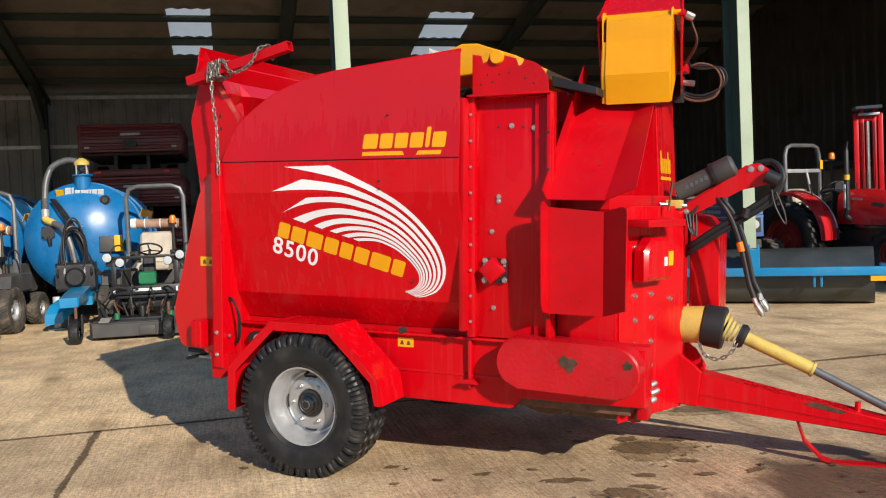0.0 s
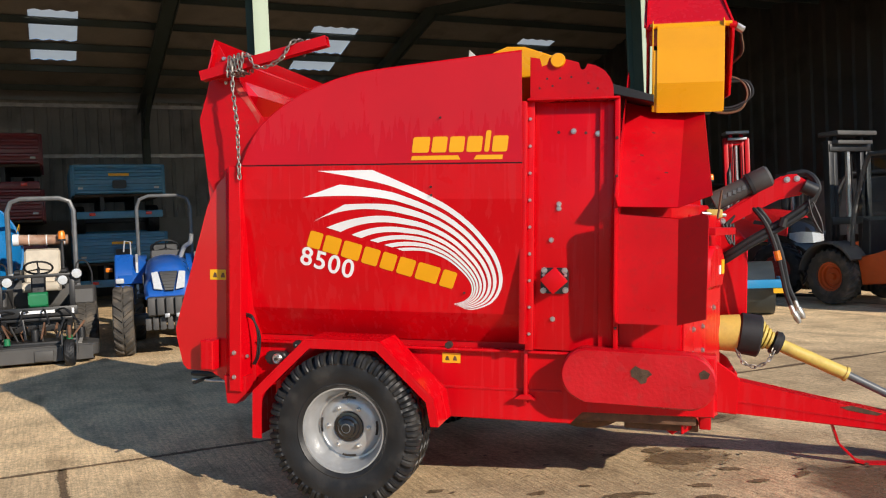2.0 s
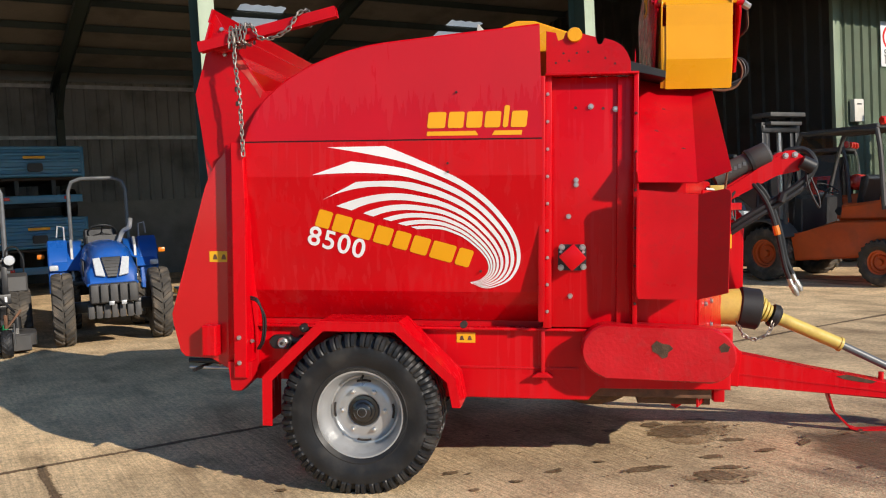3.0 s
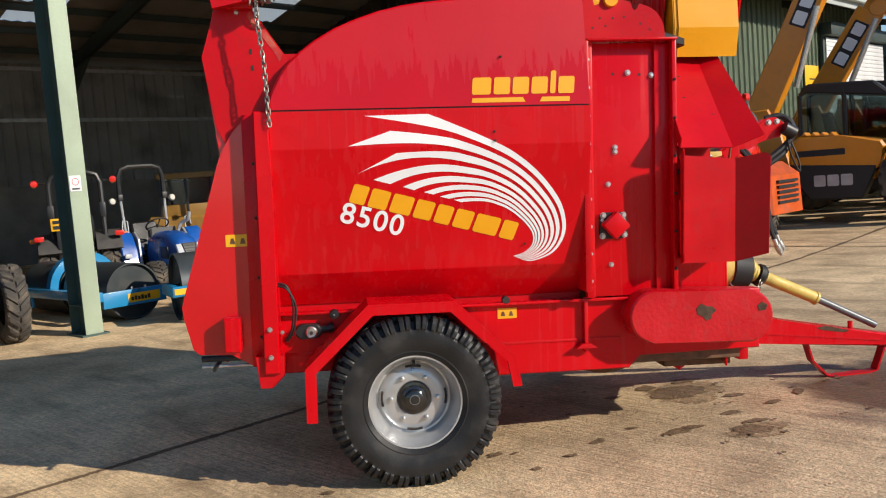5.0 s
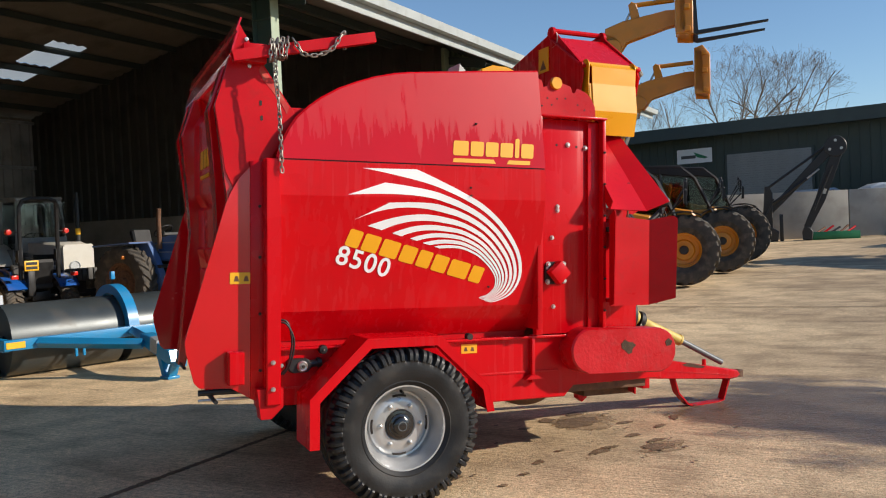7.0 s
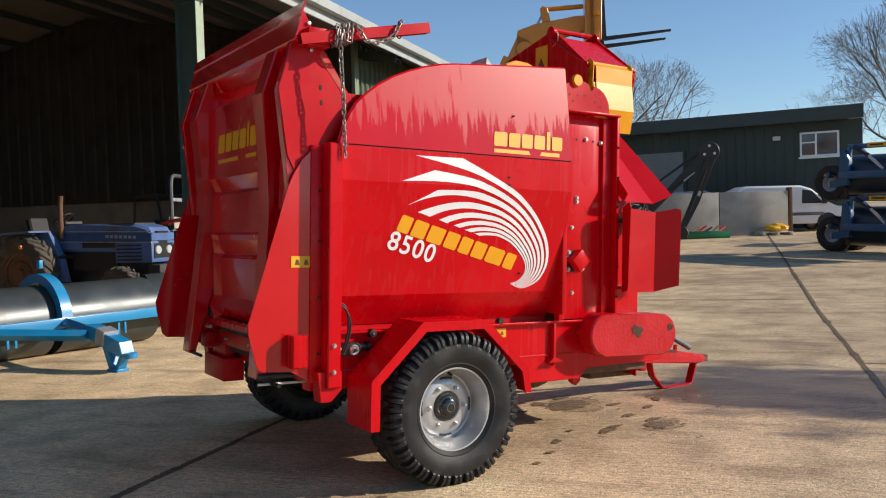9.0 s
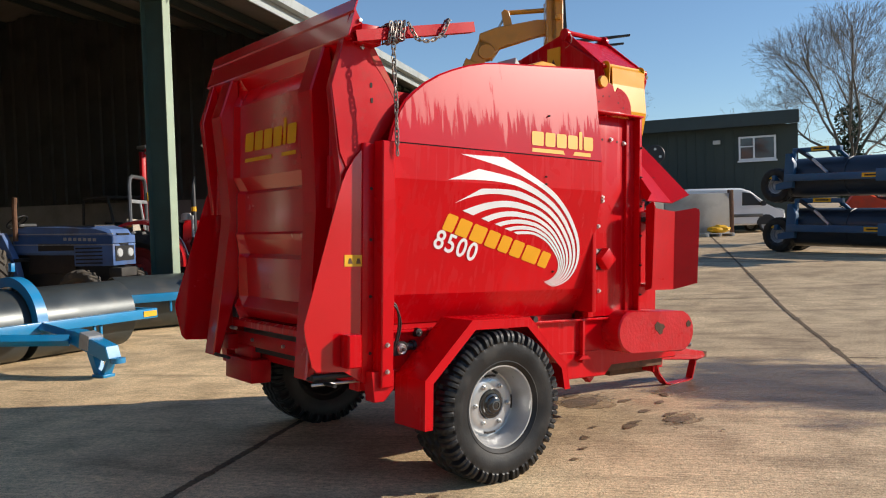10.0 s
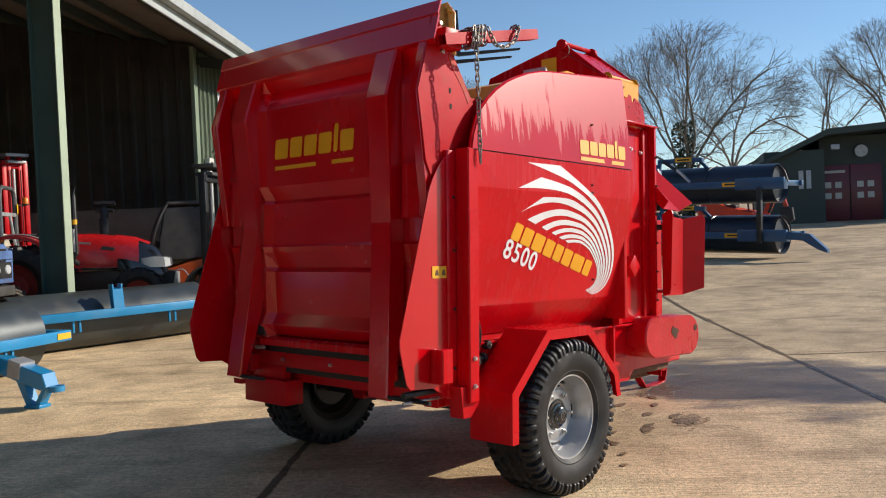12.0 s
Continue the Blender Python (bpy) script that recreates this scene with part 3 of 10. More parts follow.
# ---- the open-fronted shed: u along its front, v into it ----
BAY = 6.73
SHED = Matrix.Translation((-3.4, 6.25, 0)) @ pose(0, 0, 0, 0, 0, 38.6)
U0, U1, UE, VB = -4 * BAY, 13.02, 28.7, 15.0


def roof_z(v):
    return 7.216 - 0.169 * (7.75 - v) if v < 7.75 else 5.55 + 0.215 * (15.5 - v)


def placed(ob, m=None):
    ob.matrix_world = m if m is not None else SHED
    return ob


def cladding(name, a, b, z0, z1, material, pitch=0.35, depth=0.05, side=1, top=None):
    """Box-ribbed sheet from a to b (plan points), ribs upright; side: which way the ribs stand."""
    a, b = Vector(a), Vector(b)
    d = (b - a)
    L = d.length
    d.normalize()
    nrm = Vector((-d.y, d.x)) * side
    prof = []
    s = 0.0
    while s < L:
        for ds, h in ((0.0, 0), (0.62 * pitch, 0), (0.70 * pitch, depth), (0.92 * pitch, depth)):
            if s + ds <= L:
                prof.append((s + ds, h))
        s += pitch
    prof.append((L, 0))
    bm = bmesh.new()
    prev = None
    for s, h in prof:
        p = a + d * s + nrm * h
        zt = top(a + d * s) if top else z1
        q = (bm.verts.new((p.x, p.y, z0)), bm.verts.new((p.x, p.y, zt)))
        if prev:
            bm.faces.new((prev[0], q[0], q[1], prev[1]))
        prev = q
    bmesh.ops.solidify(bm, geom=list(bm.faces), thickness=0.004)
    return part(name, bm, material)


def build_shed():
    out = []
    # back wall with block base and rails, partition, far end wall
    w = placed(cladding("wall_back", (U0, VB), (U1, VB), 2.2, 5.6, CLADDING_GREY, 0.33, 0.04, -1))
    tagged(w, "grey box-profile cladding at the back of the shed", "wall", kind="structure")
    w = placed(part("wall_back_base", box(U0, U1, VB - 0.05, VB + 0.18, 0, 2.2, 0.0), BLOCKWORK))
    tagged(w, "low painted block wall at the back of the shed", "wall", kind="structure")
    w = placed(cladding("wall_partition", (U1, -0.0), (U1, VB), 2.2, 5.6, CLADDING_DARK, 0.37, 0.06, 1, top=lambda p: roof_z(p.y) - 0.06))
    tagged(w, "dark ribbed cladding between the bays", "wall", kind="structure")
    w = placed(part("wall_partition_base", box(U1, U1 + 0.2, 0.1, VB, 0, 2.2, 0.0), BLOCKWORK))
    tagged(w, "concrete block base of the partition wall", "wall", kind="structure")
    w = placed(cladding("wall_end", (U0, 0), (U0, VB), 0, 5.6, CLADDING_GREY, 0.35, 0.05, -1, top=lambda p: roof_z(p.y) - 0.06))
    tagged(w, "grey cladding at the end of the shed", "wall", kind="structure")
    w = placed(cladding("wall_front", (U1 + 0.15, 0), (UE - 0.5, 0), 0, 5.8, CLADDING_GREEN, 0.30, 0.045, -1))
    tagged(w, "sunlit sage green cladding of the closed bays", "wall", kind="structure")
    w = placed(cladding("wall_side", (UE - 0.5, 0), (UE - 0.5, VB), 0, 5.6, CLADDING_GREEN, 0.30, 0.045, -1, top=lambda p: roof_z(p.y) - 0.06))
    tagged(w, "green cladding of the shed's outer end", "wall", kind="structure")
    w = placed(part("corner_trim", box(U1 - 0.06, U1 + 0.16, -0.07, 0.02, 0, 5.8, 0.004), CLADDING_GREEN))
    tagged(w, "sage green corner flashing", "trim", kind="structure")
    # roof: corrugated sheets of both slopes in one object
    bm = bmesh.new()
    pitch = 0.30
    us = np.arange(U0 - 0.3, UE + 0.01, pitch / 2)
    centres = (-9.05, -2.35, 4.30, 10.40)
    rows = []
    vs = [-1.1, 0.5, 4, 7.75, 9.7, 11.25, 11.5, 12.4, VB + 0.3]
    for v in vs:
        rows.append([bm.verts.new((u, v, roof_z(v) + (0.035 if i % 2 else 0.0))) for i, u in enumerate(us)])

    def is_light(u, v):
        return any(abs(u - c) < 0.55 for c in centres) and ((9.6 <= v < 11.2) or (11.4 <= v < 12.3))
    for (r0, v0), (r1, v1) in zip(zip(rows, vs), zip(rows[1:], vs[1:])):
        for i in range(len(us) - 1):
            if not is_light((us[i] + us[i + 1]) / 2, v0):
                bm.faces.new((r0[i], r0[i + 1], r1[i + 1], r1[i]))
    roof = placed(part("roof", bm, ROOF_SHEET, smooth=2.0))
    tagged(roof, "corrugated fibre cement roof on dark rafters", "roof", kind="structure")
    # skylights: translucent corrugated sheets set in the gaps
    pane = mat("translucent_sheet", (0.75, 0.78, 0.72), 0.6, var=0.1, scale=3)
    nt = pane.node_tree
    thin, mix = nt.nodes.new("ShaderNodeBsdfTranslucent"), nt.nodes.new("ShaderNodeMixShader")
    thin.inputs["Color"].default_value = (0.80, 0.82, 0.74, 1)
    mix.inputs["Fac"].default_value = 0.7
    nt.links.new(nt.nodes["Principled BSDF"].outputs["BSDF"], mix.inputs[1])
    nt.links.new(thin.outputs["BSDF"], mix.inputs[2])
    nt.links.new(mix.outputs["Shader"], nt.nodes["Material Output"].inputs["Surface"])
    for c in centres:
        for v0, v1 in ((9.7, 11.25), (11.5, 12.4)):
            bm = bmesh.new()
            uu = [u for u in us if abs(u - c) < 0.72]
            rr = []
            for v in (v0, v1):
                rr.append([bm.verts.new((u, v, roof_z(v) + 0.006 + (0.035 if int(round((u - us[0]) / (pitch / 2))) % 2 else 0.0))) for u in uu])
            for i in range(len(uu) - 1):
                bm.faces.new((rr[0][i], rr[0][i + 1], rr[1][i + 1], rr[1][i]))
            s = placed(part("roof_light", bm, pane, smooth=2.0))
            tagged(s, "translucent corrugated roof light", "skylight", kind="structure")
    # gutter and fascia along the eave
    e = placed(part("gutter", prism([(-1.27, 5.60), (-1.12, 5.60), (-1.10, 5.76), (-1.16, 5.76), (-1.18, 5.64), (-1.24, 5.64), (-1.26, 5.76), (-1.30, 5.76)], U0, UE + 0.05, "x", 0.0), FASCIA))
    tagged(e, "pale grey gutter along the eave", "gutter", kind="structure")
    e = placed(part("fascia", box(U0, UE, -1.10, -1.06, 5.42, 5.68, 0.004), FASCIA))
    tagged(e, "pale fascia board under the gutter", "fascia", kind="structure")
    # purlins
    for v in (-0.75, 0.55, 1.4, 2.2, 3.6, 5.0, 6.4, 8.6, 10.0, 11.37, 12.7, 14.0):
        p = placed(part("purlin", box(U0, UE, v - 0.035, v + 0.035, roof_z(v) - 0.17, roof_z(v) - 0.012, 0.0), STEEL_DARK))
        tagged(p, "steel roof purlin", "purlin", "roof purlins", "structure")
    for z in (4.02, 5.45):
        p = placed(part("sheeting_rail", box(U0, U1, VB - 0.13, VB - 0.05, z - 0.05, z + 0.05, 0.0), LIGHT_GREY))
        tagged(p, "pale rail along the back cladding", "rail", kind="structure")


def beam(bm, a, b, w, h, flange=0.014, web=0.010):
    """An I-section between two points, flanges across y."""
    a, b = Vector(a), Vector(b)
    d = b - a
    L = d.length
    rot = Matrix.Translation(a) @ d.to_track_quat("Z", "X").to_matrix().to_4x4()
    for x0, x1, y0, y1 in ((-w / 2, w / 2, -h / 2, -h / 2 + flange), (-w / 2, w / 2, h / 2 - flange, h / 2), (-web / 2, web / 2, -h / 2 + flange, h / 2 - flange)):
        add_box(bm, x0, x1, y0, y1, 0, L, 0.0, rot)
    return bm


def build_frames():
    for i in range(-3, 5):
        u = {0: -0.03, 1: 6.12}.get(i, i * BAY)
        if u > UE:
            continue
        # front column: I-section, webs in the plane of the frame
        if i < 2:
            bm = bmesh.new()
            for u0, u1, v0, v1 in ((-0.115, 0.115, 0.146, 0.16), (-0.006, 0.006, -0.214, 0.146)):
                add_box(bm, u + u0, u + u1, v0, v1, 0.0, 5.45, 0.0)
            for z in (0.35, 5.1):
                add_box(bm, u - 0.112, u + 0.112, -0.214, 0.146, z, z + 0.012, 0.0)
            add_box(bm, u - 0.16, u + 0.16, -0.27, 0.22, 0.0, 0.02, 0.0)
            lean = SHED @ Matrix.Translation((0, -0.24 if i == 1 else 0.0, 0))
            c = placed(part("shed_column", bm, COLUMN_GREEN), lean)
            tagged(c, "green steel column of the shed front, coloured pale on its sunlit face and dark on its shaded sides", "column", "shed columns", "structure")
            f = part("front_flange", box(u - 0.104, u + 0.104, -0.23, -0.214, 0.02, 5.45, 0.003), CREAM, c, "flange coloured pale cream-green as the sunlit face")
        bm = bmesh.new()
        beam(bm, (u, -1.0, roof_z(-1.0) - 0.36), (u, 7.75, roof_z(7.75) - 0.36), 0.18, 0.34)
        beam(bm, (u, 7.75, roof_z(7.75) - 0.36), (u, VB, roof_z(VB) - 0.36), 0.18, 0.34)
        add_prism(bm, [(VB - 1.9, roof_z(VB - 1.9) - 0.55), (VB - 0.2, roof_z(VB) - 0.55), (VB - 0.2, 4.3)], u - 0.06, u + 0.06, "x")
        add_box(bm, u - 0.10, u + 0.10, VB - 0.45, VB - 0.15, 0, 5.4, 0)
        r = placed(part("portal_rafter", bm, STEEL_DARK))
        tagged(r, "dark steel portal rafter and rear column", "rafter", "portal frames", "structure")


build_shed()
build_frames()


def build_wall_fittings():
    """Shutter, signs and boxes on the closed bays' front."""
    sh = thing("roller_shutter", "white slatted roller shutter door, closed, in the shed front", "shutter", SHED)
    part("shutter_frame", box(22.6, 27.9, -0.16, -0.06, 0, 5.15, 0.01), STEEL_DARK, sh)
    first = part("slat", box(22.75, 27.75, -0.20, -0.165, 0.03, 0.155, 0.010), WHITE, sh)
    for i in range(1, 36):
        again(first, Matrix.Translation((0, 0, 0.132 * i)))
    part("shutter_hood", box(22.6, 27.9, -0.42, -0.06, 4.82, 5.20, 0.02), STEEL_DARK, sh)
    sg = thing("speed_sign", "white speed limit sign with a red ring on the cladding", "sign", SHED)
    part("board", box(14.58, 15.22, -0.075, -0.06, 4.05, 5.02, 0.004), WHITE, sg)
    bm = bmesh.new()
    add_lathe(bm, [(0.20, -0.080), (0.26, -0.080), (0.26, -0.076), (0.20, -0.076), (0.20, -0.080)], "y", (14.90, 0, 4.68), 28)
    part("ring", bm, RED_LENS, sg, "red ring")
    lettering("5", 0.26, BLACK, sg, Matrix.Translation((14.83, -0.079, 4.58)) @ pose(0, 0, 0, 90, 0, 0), 0.002, 1.0)
    lettering("Speed", 0.15, BLACK, sg, Matrix.Translation((14.68, -0.079, 4.27)) @ pose(0, 0, 0, 90, 0, 0), 0.001, 1.0)
    lettering("Limit", 0.15, BLACK, sg, Matrix.Translation((14.71, -0.079, 4.11)) @ pose(0, 0, 0, 90, 0, 0), 0.001, 1.0)
    bx = thing("meter_box", "cream metal box fixed to the cladding", "box", SHED)
    part("case", box(13.44, 13.76, -0.18, -0.06, 2.85, 3.32, 0.012), OFF_WHITE, bx)
    part("vent", box(13.52, 13.68, -0.184, -0.179, 3.20, 3.23, 0.0), GREY_PLASTIC, bx)
    ys = thing("notice_board", "bright yellow board with scrawled black marks", "sign", SHED)
    part("board", box(21.35, 22.35, -0.085, -0.06, 3.28, 3.92, 0.004), LABEL_YELLOW, ys)
    part("scrawl", box(21.65, 22.20, -0.09, -0.086, 3.50, 3.54, 0.0), BLACK, ys)
    nt = thing("column_notice", "small white prohibition notice on the column", "sign", SHED)
    part("plate", box(-0.125, 0.005, -0.236, -0.231, 1.69, 1.87, 0.002), WHITE, nt)
    bm = bmesh.new()
    add_lathe(bm, [(0.034, -0.239), (0.042, -0.239), (0.042, -0.237), (0.034, -0.237), (0.034, -0.239)], "y", (-0.06, 0, 1.80), 20)
    part("ring", bm, RED_LENS, nt, "red ring")
    part("text_bar", box(-0.105, -0.015, -0.239, -0.2365, 1.71, 1.73, 0.0), GREY_PLASTIC, nt)


build_wall_fittings()

# slab joints and oil stains
UD, VD = Vector((0.7815, 0.6239)), Vector((-0.6239, 0.7815))
JA = Vector((-1.40, 1.02))
for off, a, b in ((0.0, -14.0, 22.0), (-4.38, -8.0, 34.0)):
    p = JA + VD * off
    joint(p + UD * a, p + UD * b, 0.021)
for s, v0, v1 in ((-1.02, -4.38, 0.0), (10.6, -4.38, 0.0), (10.6, 0.0, 4.0), (4.8, -9.0, -4.38), (16.2, -4.38, 0.0)):
    joint(JA + UD * s + VD * v0, JA + UD * s + VD * v1, 0.016)
STAINS = ((1.79, 0.99, 0.20, 0.13, 20), (1.88, 0.44, 0.07, 0.035, 10), (1.84, 0.10, 0.12, 0.075, 5), (1.47, 0.22, 0.09, 0.045, 25), (1.00, 0.20, 0.055, 0.03, 30), (1.62, 1.16, 0.08, 0.05, 50),
          (2.06, 0.78, 0.07, 0.035, 0), (0.42, 0.18, 0.05, 0.028, 30), (1.92, 1.24, 0.10, 0.05, 10), (1.57, 0.26, 0.06, 0.03, 0), (1.92, 0.24, 0.09, 0.03, 10), (1.94, 2.11, 0.20, 0.10, 20), (0.59, -0.11, 0.03, 0.02, 0),
          (-0.47, -0.10, 0.035, 0.02, 0), (2.20, 0.55, 0.06, 0.03, 20), (2.45, 0.70, 0.07, 0.03, 60), (1.35, 1.02, 0.06, 0.03, 0), (1.25, 0.36, 0.03, 0.02, 0), (0.80, 0.02, 0.03, 0.02, 0))
for i, (x, y, rx, ry, turn) in enumerate(STAINS):
    stain(x, y, rx * 1.25, ry * 1.25, turn, i + 1.3, None, 0.0002 * i)
    if rx > 0.1:
        stain(x + 0.03, y - 0.02, rx * 1.75, ry * 1.75, turn + 15, i + 40.3, DAMP, -0.002 + 0.0001 * i)
drops = random.Random(11)
for i in range(60):
    x, y = 1.9 + drops.gauss(0, 0.75), 0.55 + drops.gauss(0, 0.55)
    q = drops.uniform(0.008, 0.028)
    stain(x, y, q, q * 0.7, drops.uniform(0, 90), i + 70.7, None, 0.004 + 0.00005 * i)


# ---- the straw chopper: x along it towards the drawbar, near side at y = 0, nose down by 2.8 degrees ----
YC = 1.0
chopper = thing("straw_chopper", "red trailed bale chopper with white swoosh decal parked on the yard", "farm machine",
                Matrix.Translation((0, 0, 0.4225)) @ pose(0, 0, 0, 0, 2.8, 0) @ Matrix.Translation((0, 0, -0.4225)))


def side_y(z):
    """How far in from the widest line the side skin stands at a height."""
    if z > 1.867:
        return 0.005 + (z - 1.867) * 0.10
    if z > 1.68:
        return 0.005
    if z > 1.05:
        return 0.005 + (1.68 - z) * 0.13 / 0.63
    return 0.135 + (1.05 - z) * 0.115 / 0.17


def far(y):
    return 2 * YC - y


def mirrored(outline):
    return [(far(y), z) for y, z in outline]


def build_body(root):
    # folded lower side skins and curved upper skins, both sides
    low = [(0.003, 1.866), (0.005, 1.68), (0.135, 1.05), (0.25, 0.88)]
    part("side_panel", folded(low, 0.012, -0.66, 0.952, "x"), RED, root, "glossy red folded side panel with streaks", 0.12)
    # Dark strip behind the panel joint stands for the shade in its gap.
    part("panel_seam", box(-0.66, 0.95, 0.012, 0.02, 1.855, 1.885, 0.0), DARK, root)
    part("side_panel", folded(mirrored(low), -0.012, -0.66, 0.952, "x"), RED, root, "", 0.12)
    curve = [(-0.665, 1.874), (-0.64, 1.95), (-0.60, 2.03), (-0.555, 2.095), (-0.49, 2.155), (-0.42, 2.208), (-0.32, 2.266), (-0.22, 2.308), (-0.11, 2.346), (0.01, 2.375),
             (0.10, 2.388), (0.20, 2.398), (0.55, 2.43), (0.935, 2.464), (0.952, 1.874)]
    for flip in (False, True):
        bm = bmesh.new()

        def at(x, z, d):
            y = side_y(z) + d
            return (x, far(y) if flip else y, z)

        a = [bm.verts.new(at(x, z, 0)) for x, z in curve]
        b = [bm.verts.new(at(x, z, 0.012)) for x, z in curve]
        bm.faces.new(a)
        bm.faces.new(b[::-1])
        for i in range(len(curve)):
            j = (i + 1) % len(curve)
            bm.faces.new((a[i], b[i], b[j], a[j]))
        part("upper_panel", bm, RED_DUSTY, root, "red upper panel with a curved rear edge" if not flip else "")
        # rolled lip along the curved edge
        lip = [at(x, z, 0.015) for x, z in curve[:-1]]
        part("edge_lip", tube(lip, 0.011, 6), RED, root)
    # inner drum box that closes the body
    part("front_wall", box(0.93, 0.965, 0.06, far(0.06), 0.90, 2.20), RED_WORN, root)
    part("hopper_floor", prism([(-0.80, 0.84), (0.95, 0.84), (0.95, 0.90), (-0.80, 0.90)], 0.26, far(0.26), "y"), RED_WORN, root)
    part("hopper_lining", prism([(-0.66, 0.92), (0.94, 0.92), (0.94, 2.10), (-0.50, 2.10)], far(0.16), far(0.14), "y"), ORANGE, root, "rust-orange inner lining")
    # drum belly below
    part("drum_belly", lathe([(0.0, 0.72), (0.32, 0.72), (0.36, 0.76), (0.36, 1.40), (0.32, 1.44), (0.0, 1.44)], "y", (1.24, 0, 0.66), 36), RUSTY, root, "rust-brown round drum belly")
    # chassis rails with a lip above
    for k, (y0, y1) in enumerate(((0.19, 0.30), (far(0.30), far(0.19)))):
        part("chassis_rail", prism([(-0.74, 0.53), (0.35, 0.53), (0.40, 0.455), (1.20, 0.455), (1.26, 0.53), (1.95, 0.53), (1.95, 0.84), (-0.74, 0.84)], y0, y1, "y", 0.006), RED, root)
        yo = 0.15 if k == 0 else far(0.21)
        part("rail_lip", box(-0.66, 1.45, yo, yo + 0.06, 0.838, 0.852, 0.003), RED, root)
        ys = 0.184 if k == 0 else far(0.19)
        part("seam_strip", box(-0.66, 1.15, ys, ys + 0.006, 0.622, 0.634, 0.001), RED_WORN, root)
        yb = 0.155 if k == 0 else far(0.19)
        part("strap", box(0.945, 0.965, yb, yb + 0.035, 0.56, 0.86, 0.003), RED, root)
        part("strap_foot", prism([(0.89, 0.585), (1.01, 0.585), (0.975, 0.61), (0.925, 0.61)], yb - 0.02, yb + 0.03, "y"), RED_WORN, root)
    part("rubbing_strip", box(1.20, 1.86, 0.24, 0.33, 0.47, 0.53, 0.006), RUSTY, root, "bare rusty steel strip")
    for x0 in (-0.72, 0.2, 0.9):
        part("cross_member", box(x0, x0 + 0.10, 0.25, far(0.25), 0.56, 0.70, 0.006), RED_WORN, root)
    part("axle", box(-0.05, 0.05, 0.10, far(0.10), 0.37, 0.47, 0.006), BLACK_METAL, root)
    for y in (0.42, far(0.52)):
        part("axle_bracket", prism([(-0.16, 0.56), (0.16, 0.56), (0.08, 0.36), (-0.08, 0.36)], y, y + 0.10, "y"), RED_WORN, root)


build_body(chopper)


def build_rear(root):
    # rear posts, wing plates
    wing = [(-0.735, 1.862), (-0.79, 1.838), (-0.85, 1.775), (-0.895, 1.70), (-0.925, 1.63), (-1.135, 0.915), (-1.128, 0.86), (-1.088, 0.70), (-1.06, 0.672), (-0.90, 0.665), (-0.74, 0.57)]
    for flip in (False, True):
        a = (lambda y: far(y)) if flip else (lambda y: y)
        y0, y1 = sorted((a(-0.025), a(0.065)))
        part("rear_post", prism([(-0.735, 0.575), (-0.66, 0.575), (-0.655, 1.50), (-0.665, 1.869), (-0.735, 1.869)], y0, y1, "y", 0.006), RED, root, "" if flip else "red folded rear corner post")
        y0, y1 = sorted((a(0.075), a(0.083)))
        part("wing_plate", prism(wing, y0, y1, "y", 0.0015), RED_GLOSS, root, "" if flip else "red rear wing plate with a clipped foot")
        y0, y1 = sorted((a(-0.012), a(0.075)))
        part("wing_bracket", prism([(-0.925, 0.69), (-0.845, 0.69), (-0.845, 0.86), (-0.925, 0.86)], y0, y1, "y", 0.006), RED, root)
        y0, y1 = sorted((a(0.065), a(0.30)))
        part("corner_wall", box(-0.80, -0.66, y0, y1, 0.60, 1.86, 0.004), RED, root)
        part("post_foot", prism([(-0.76, 0.50), (-0.70, 0.50), (-0.64, 0.56), (-0.64, 0.66), (-0.78, 0.66)], *sorted((a(0.0), a(0.09))), "y"), RED_WORN, root)
    # tailgate: side plates, bent skin, ribs, top flange
    gate = new("tailgate")
    gate.parent = root
    gate["label"] = "dark red rear tailgate with two bent ribs and pressed folds"
    plate = [(-0.858, 2.594), (-0.775, 2.45), (-0.556, 2.125), (-0.60, 1.99), (-0.68, 1.885), (-0.80, 1.80), (-0.885, 1.72), (-0.925, 1.80), (-0.978, 2.146), (-0.93, 2.30), (-0.905, 2.40)]
    for flip in (False, True):
        y0, y1 = (far(0.098), far(0.09)) if flip else (0.09, 0.098)
        part("gate_side", prism(plate, y0, y1, "y", 0.001), RED_WORN, gate, "" if flip else "red tailgate side plate with scraped paint")
    # pressed skin: level folds between two ribs, framed by slanting facets
    folds = [(-0.862, 2.42), (-0.800, 2.335), (-0.874, 2.215), (-0.872, 1.750), (-0.826, 1.668), (-0.846, 1.645), (-0.843, 1.400), (-0.856, 1.385), (-0.846, 1.352), (-0.806, 1.262),
             (-0.836, 1.235), (-0.822, 0.985), (-0.858, 0.918), (-0.812, 0.850), (-0.780, 0.830)]
    bm = bmesh.new()
    for back in (0.0, 0.008):
        rows = []
        for x, z in folds:
            k = 0.030 * math.sin(math.pi * min(1, max(0, (2.42 - z) / 0.35)) / 2)
            inner = 0.585 - (0.05 if z < 2.3 else 0.10) + 0.02 * (z < 1.7)
            rows.append([bm.verts.new((min(x, -0.83) + dx + back, y, z)) if dx else bm.verts.new((x + back, y, z))
                         for y, dx in ((0.10, 0.02), (0.30, 0.015), (inner - 0.055, -k), (inner, 0.0), (far(inner), 0.0), (far(inner - 0.055), -k), (far(0.30), 0.015), (far(0.10), 0.02))])
        for r0, r1 in zip(rows, rows[1:]):
            for i in range(7):
                q = (r0[i], r0[i + 1], r1[i + 1], r1[i])
                bm.faces.new(q if back else q[::-1])
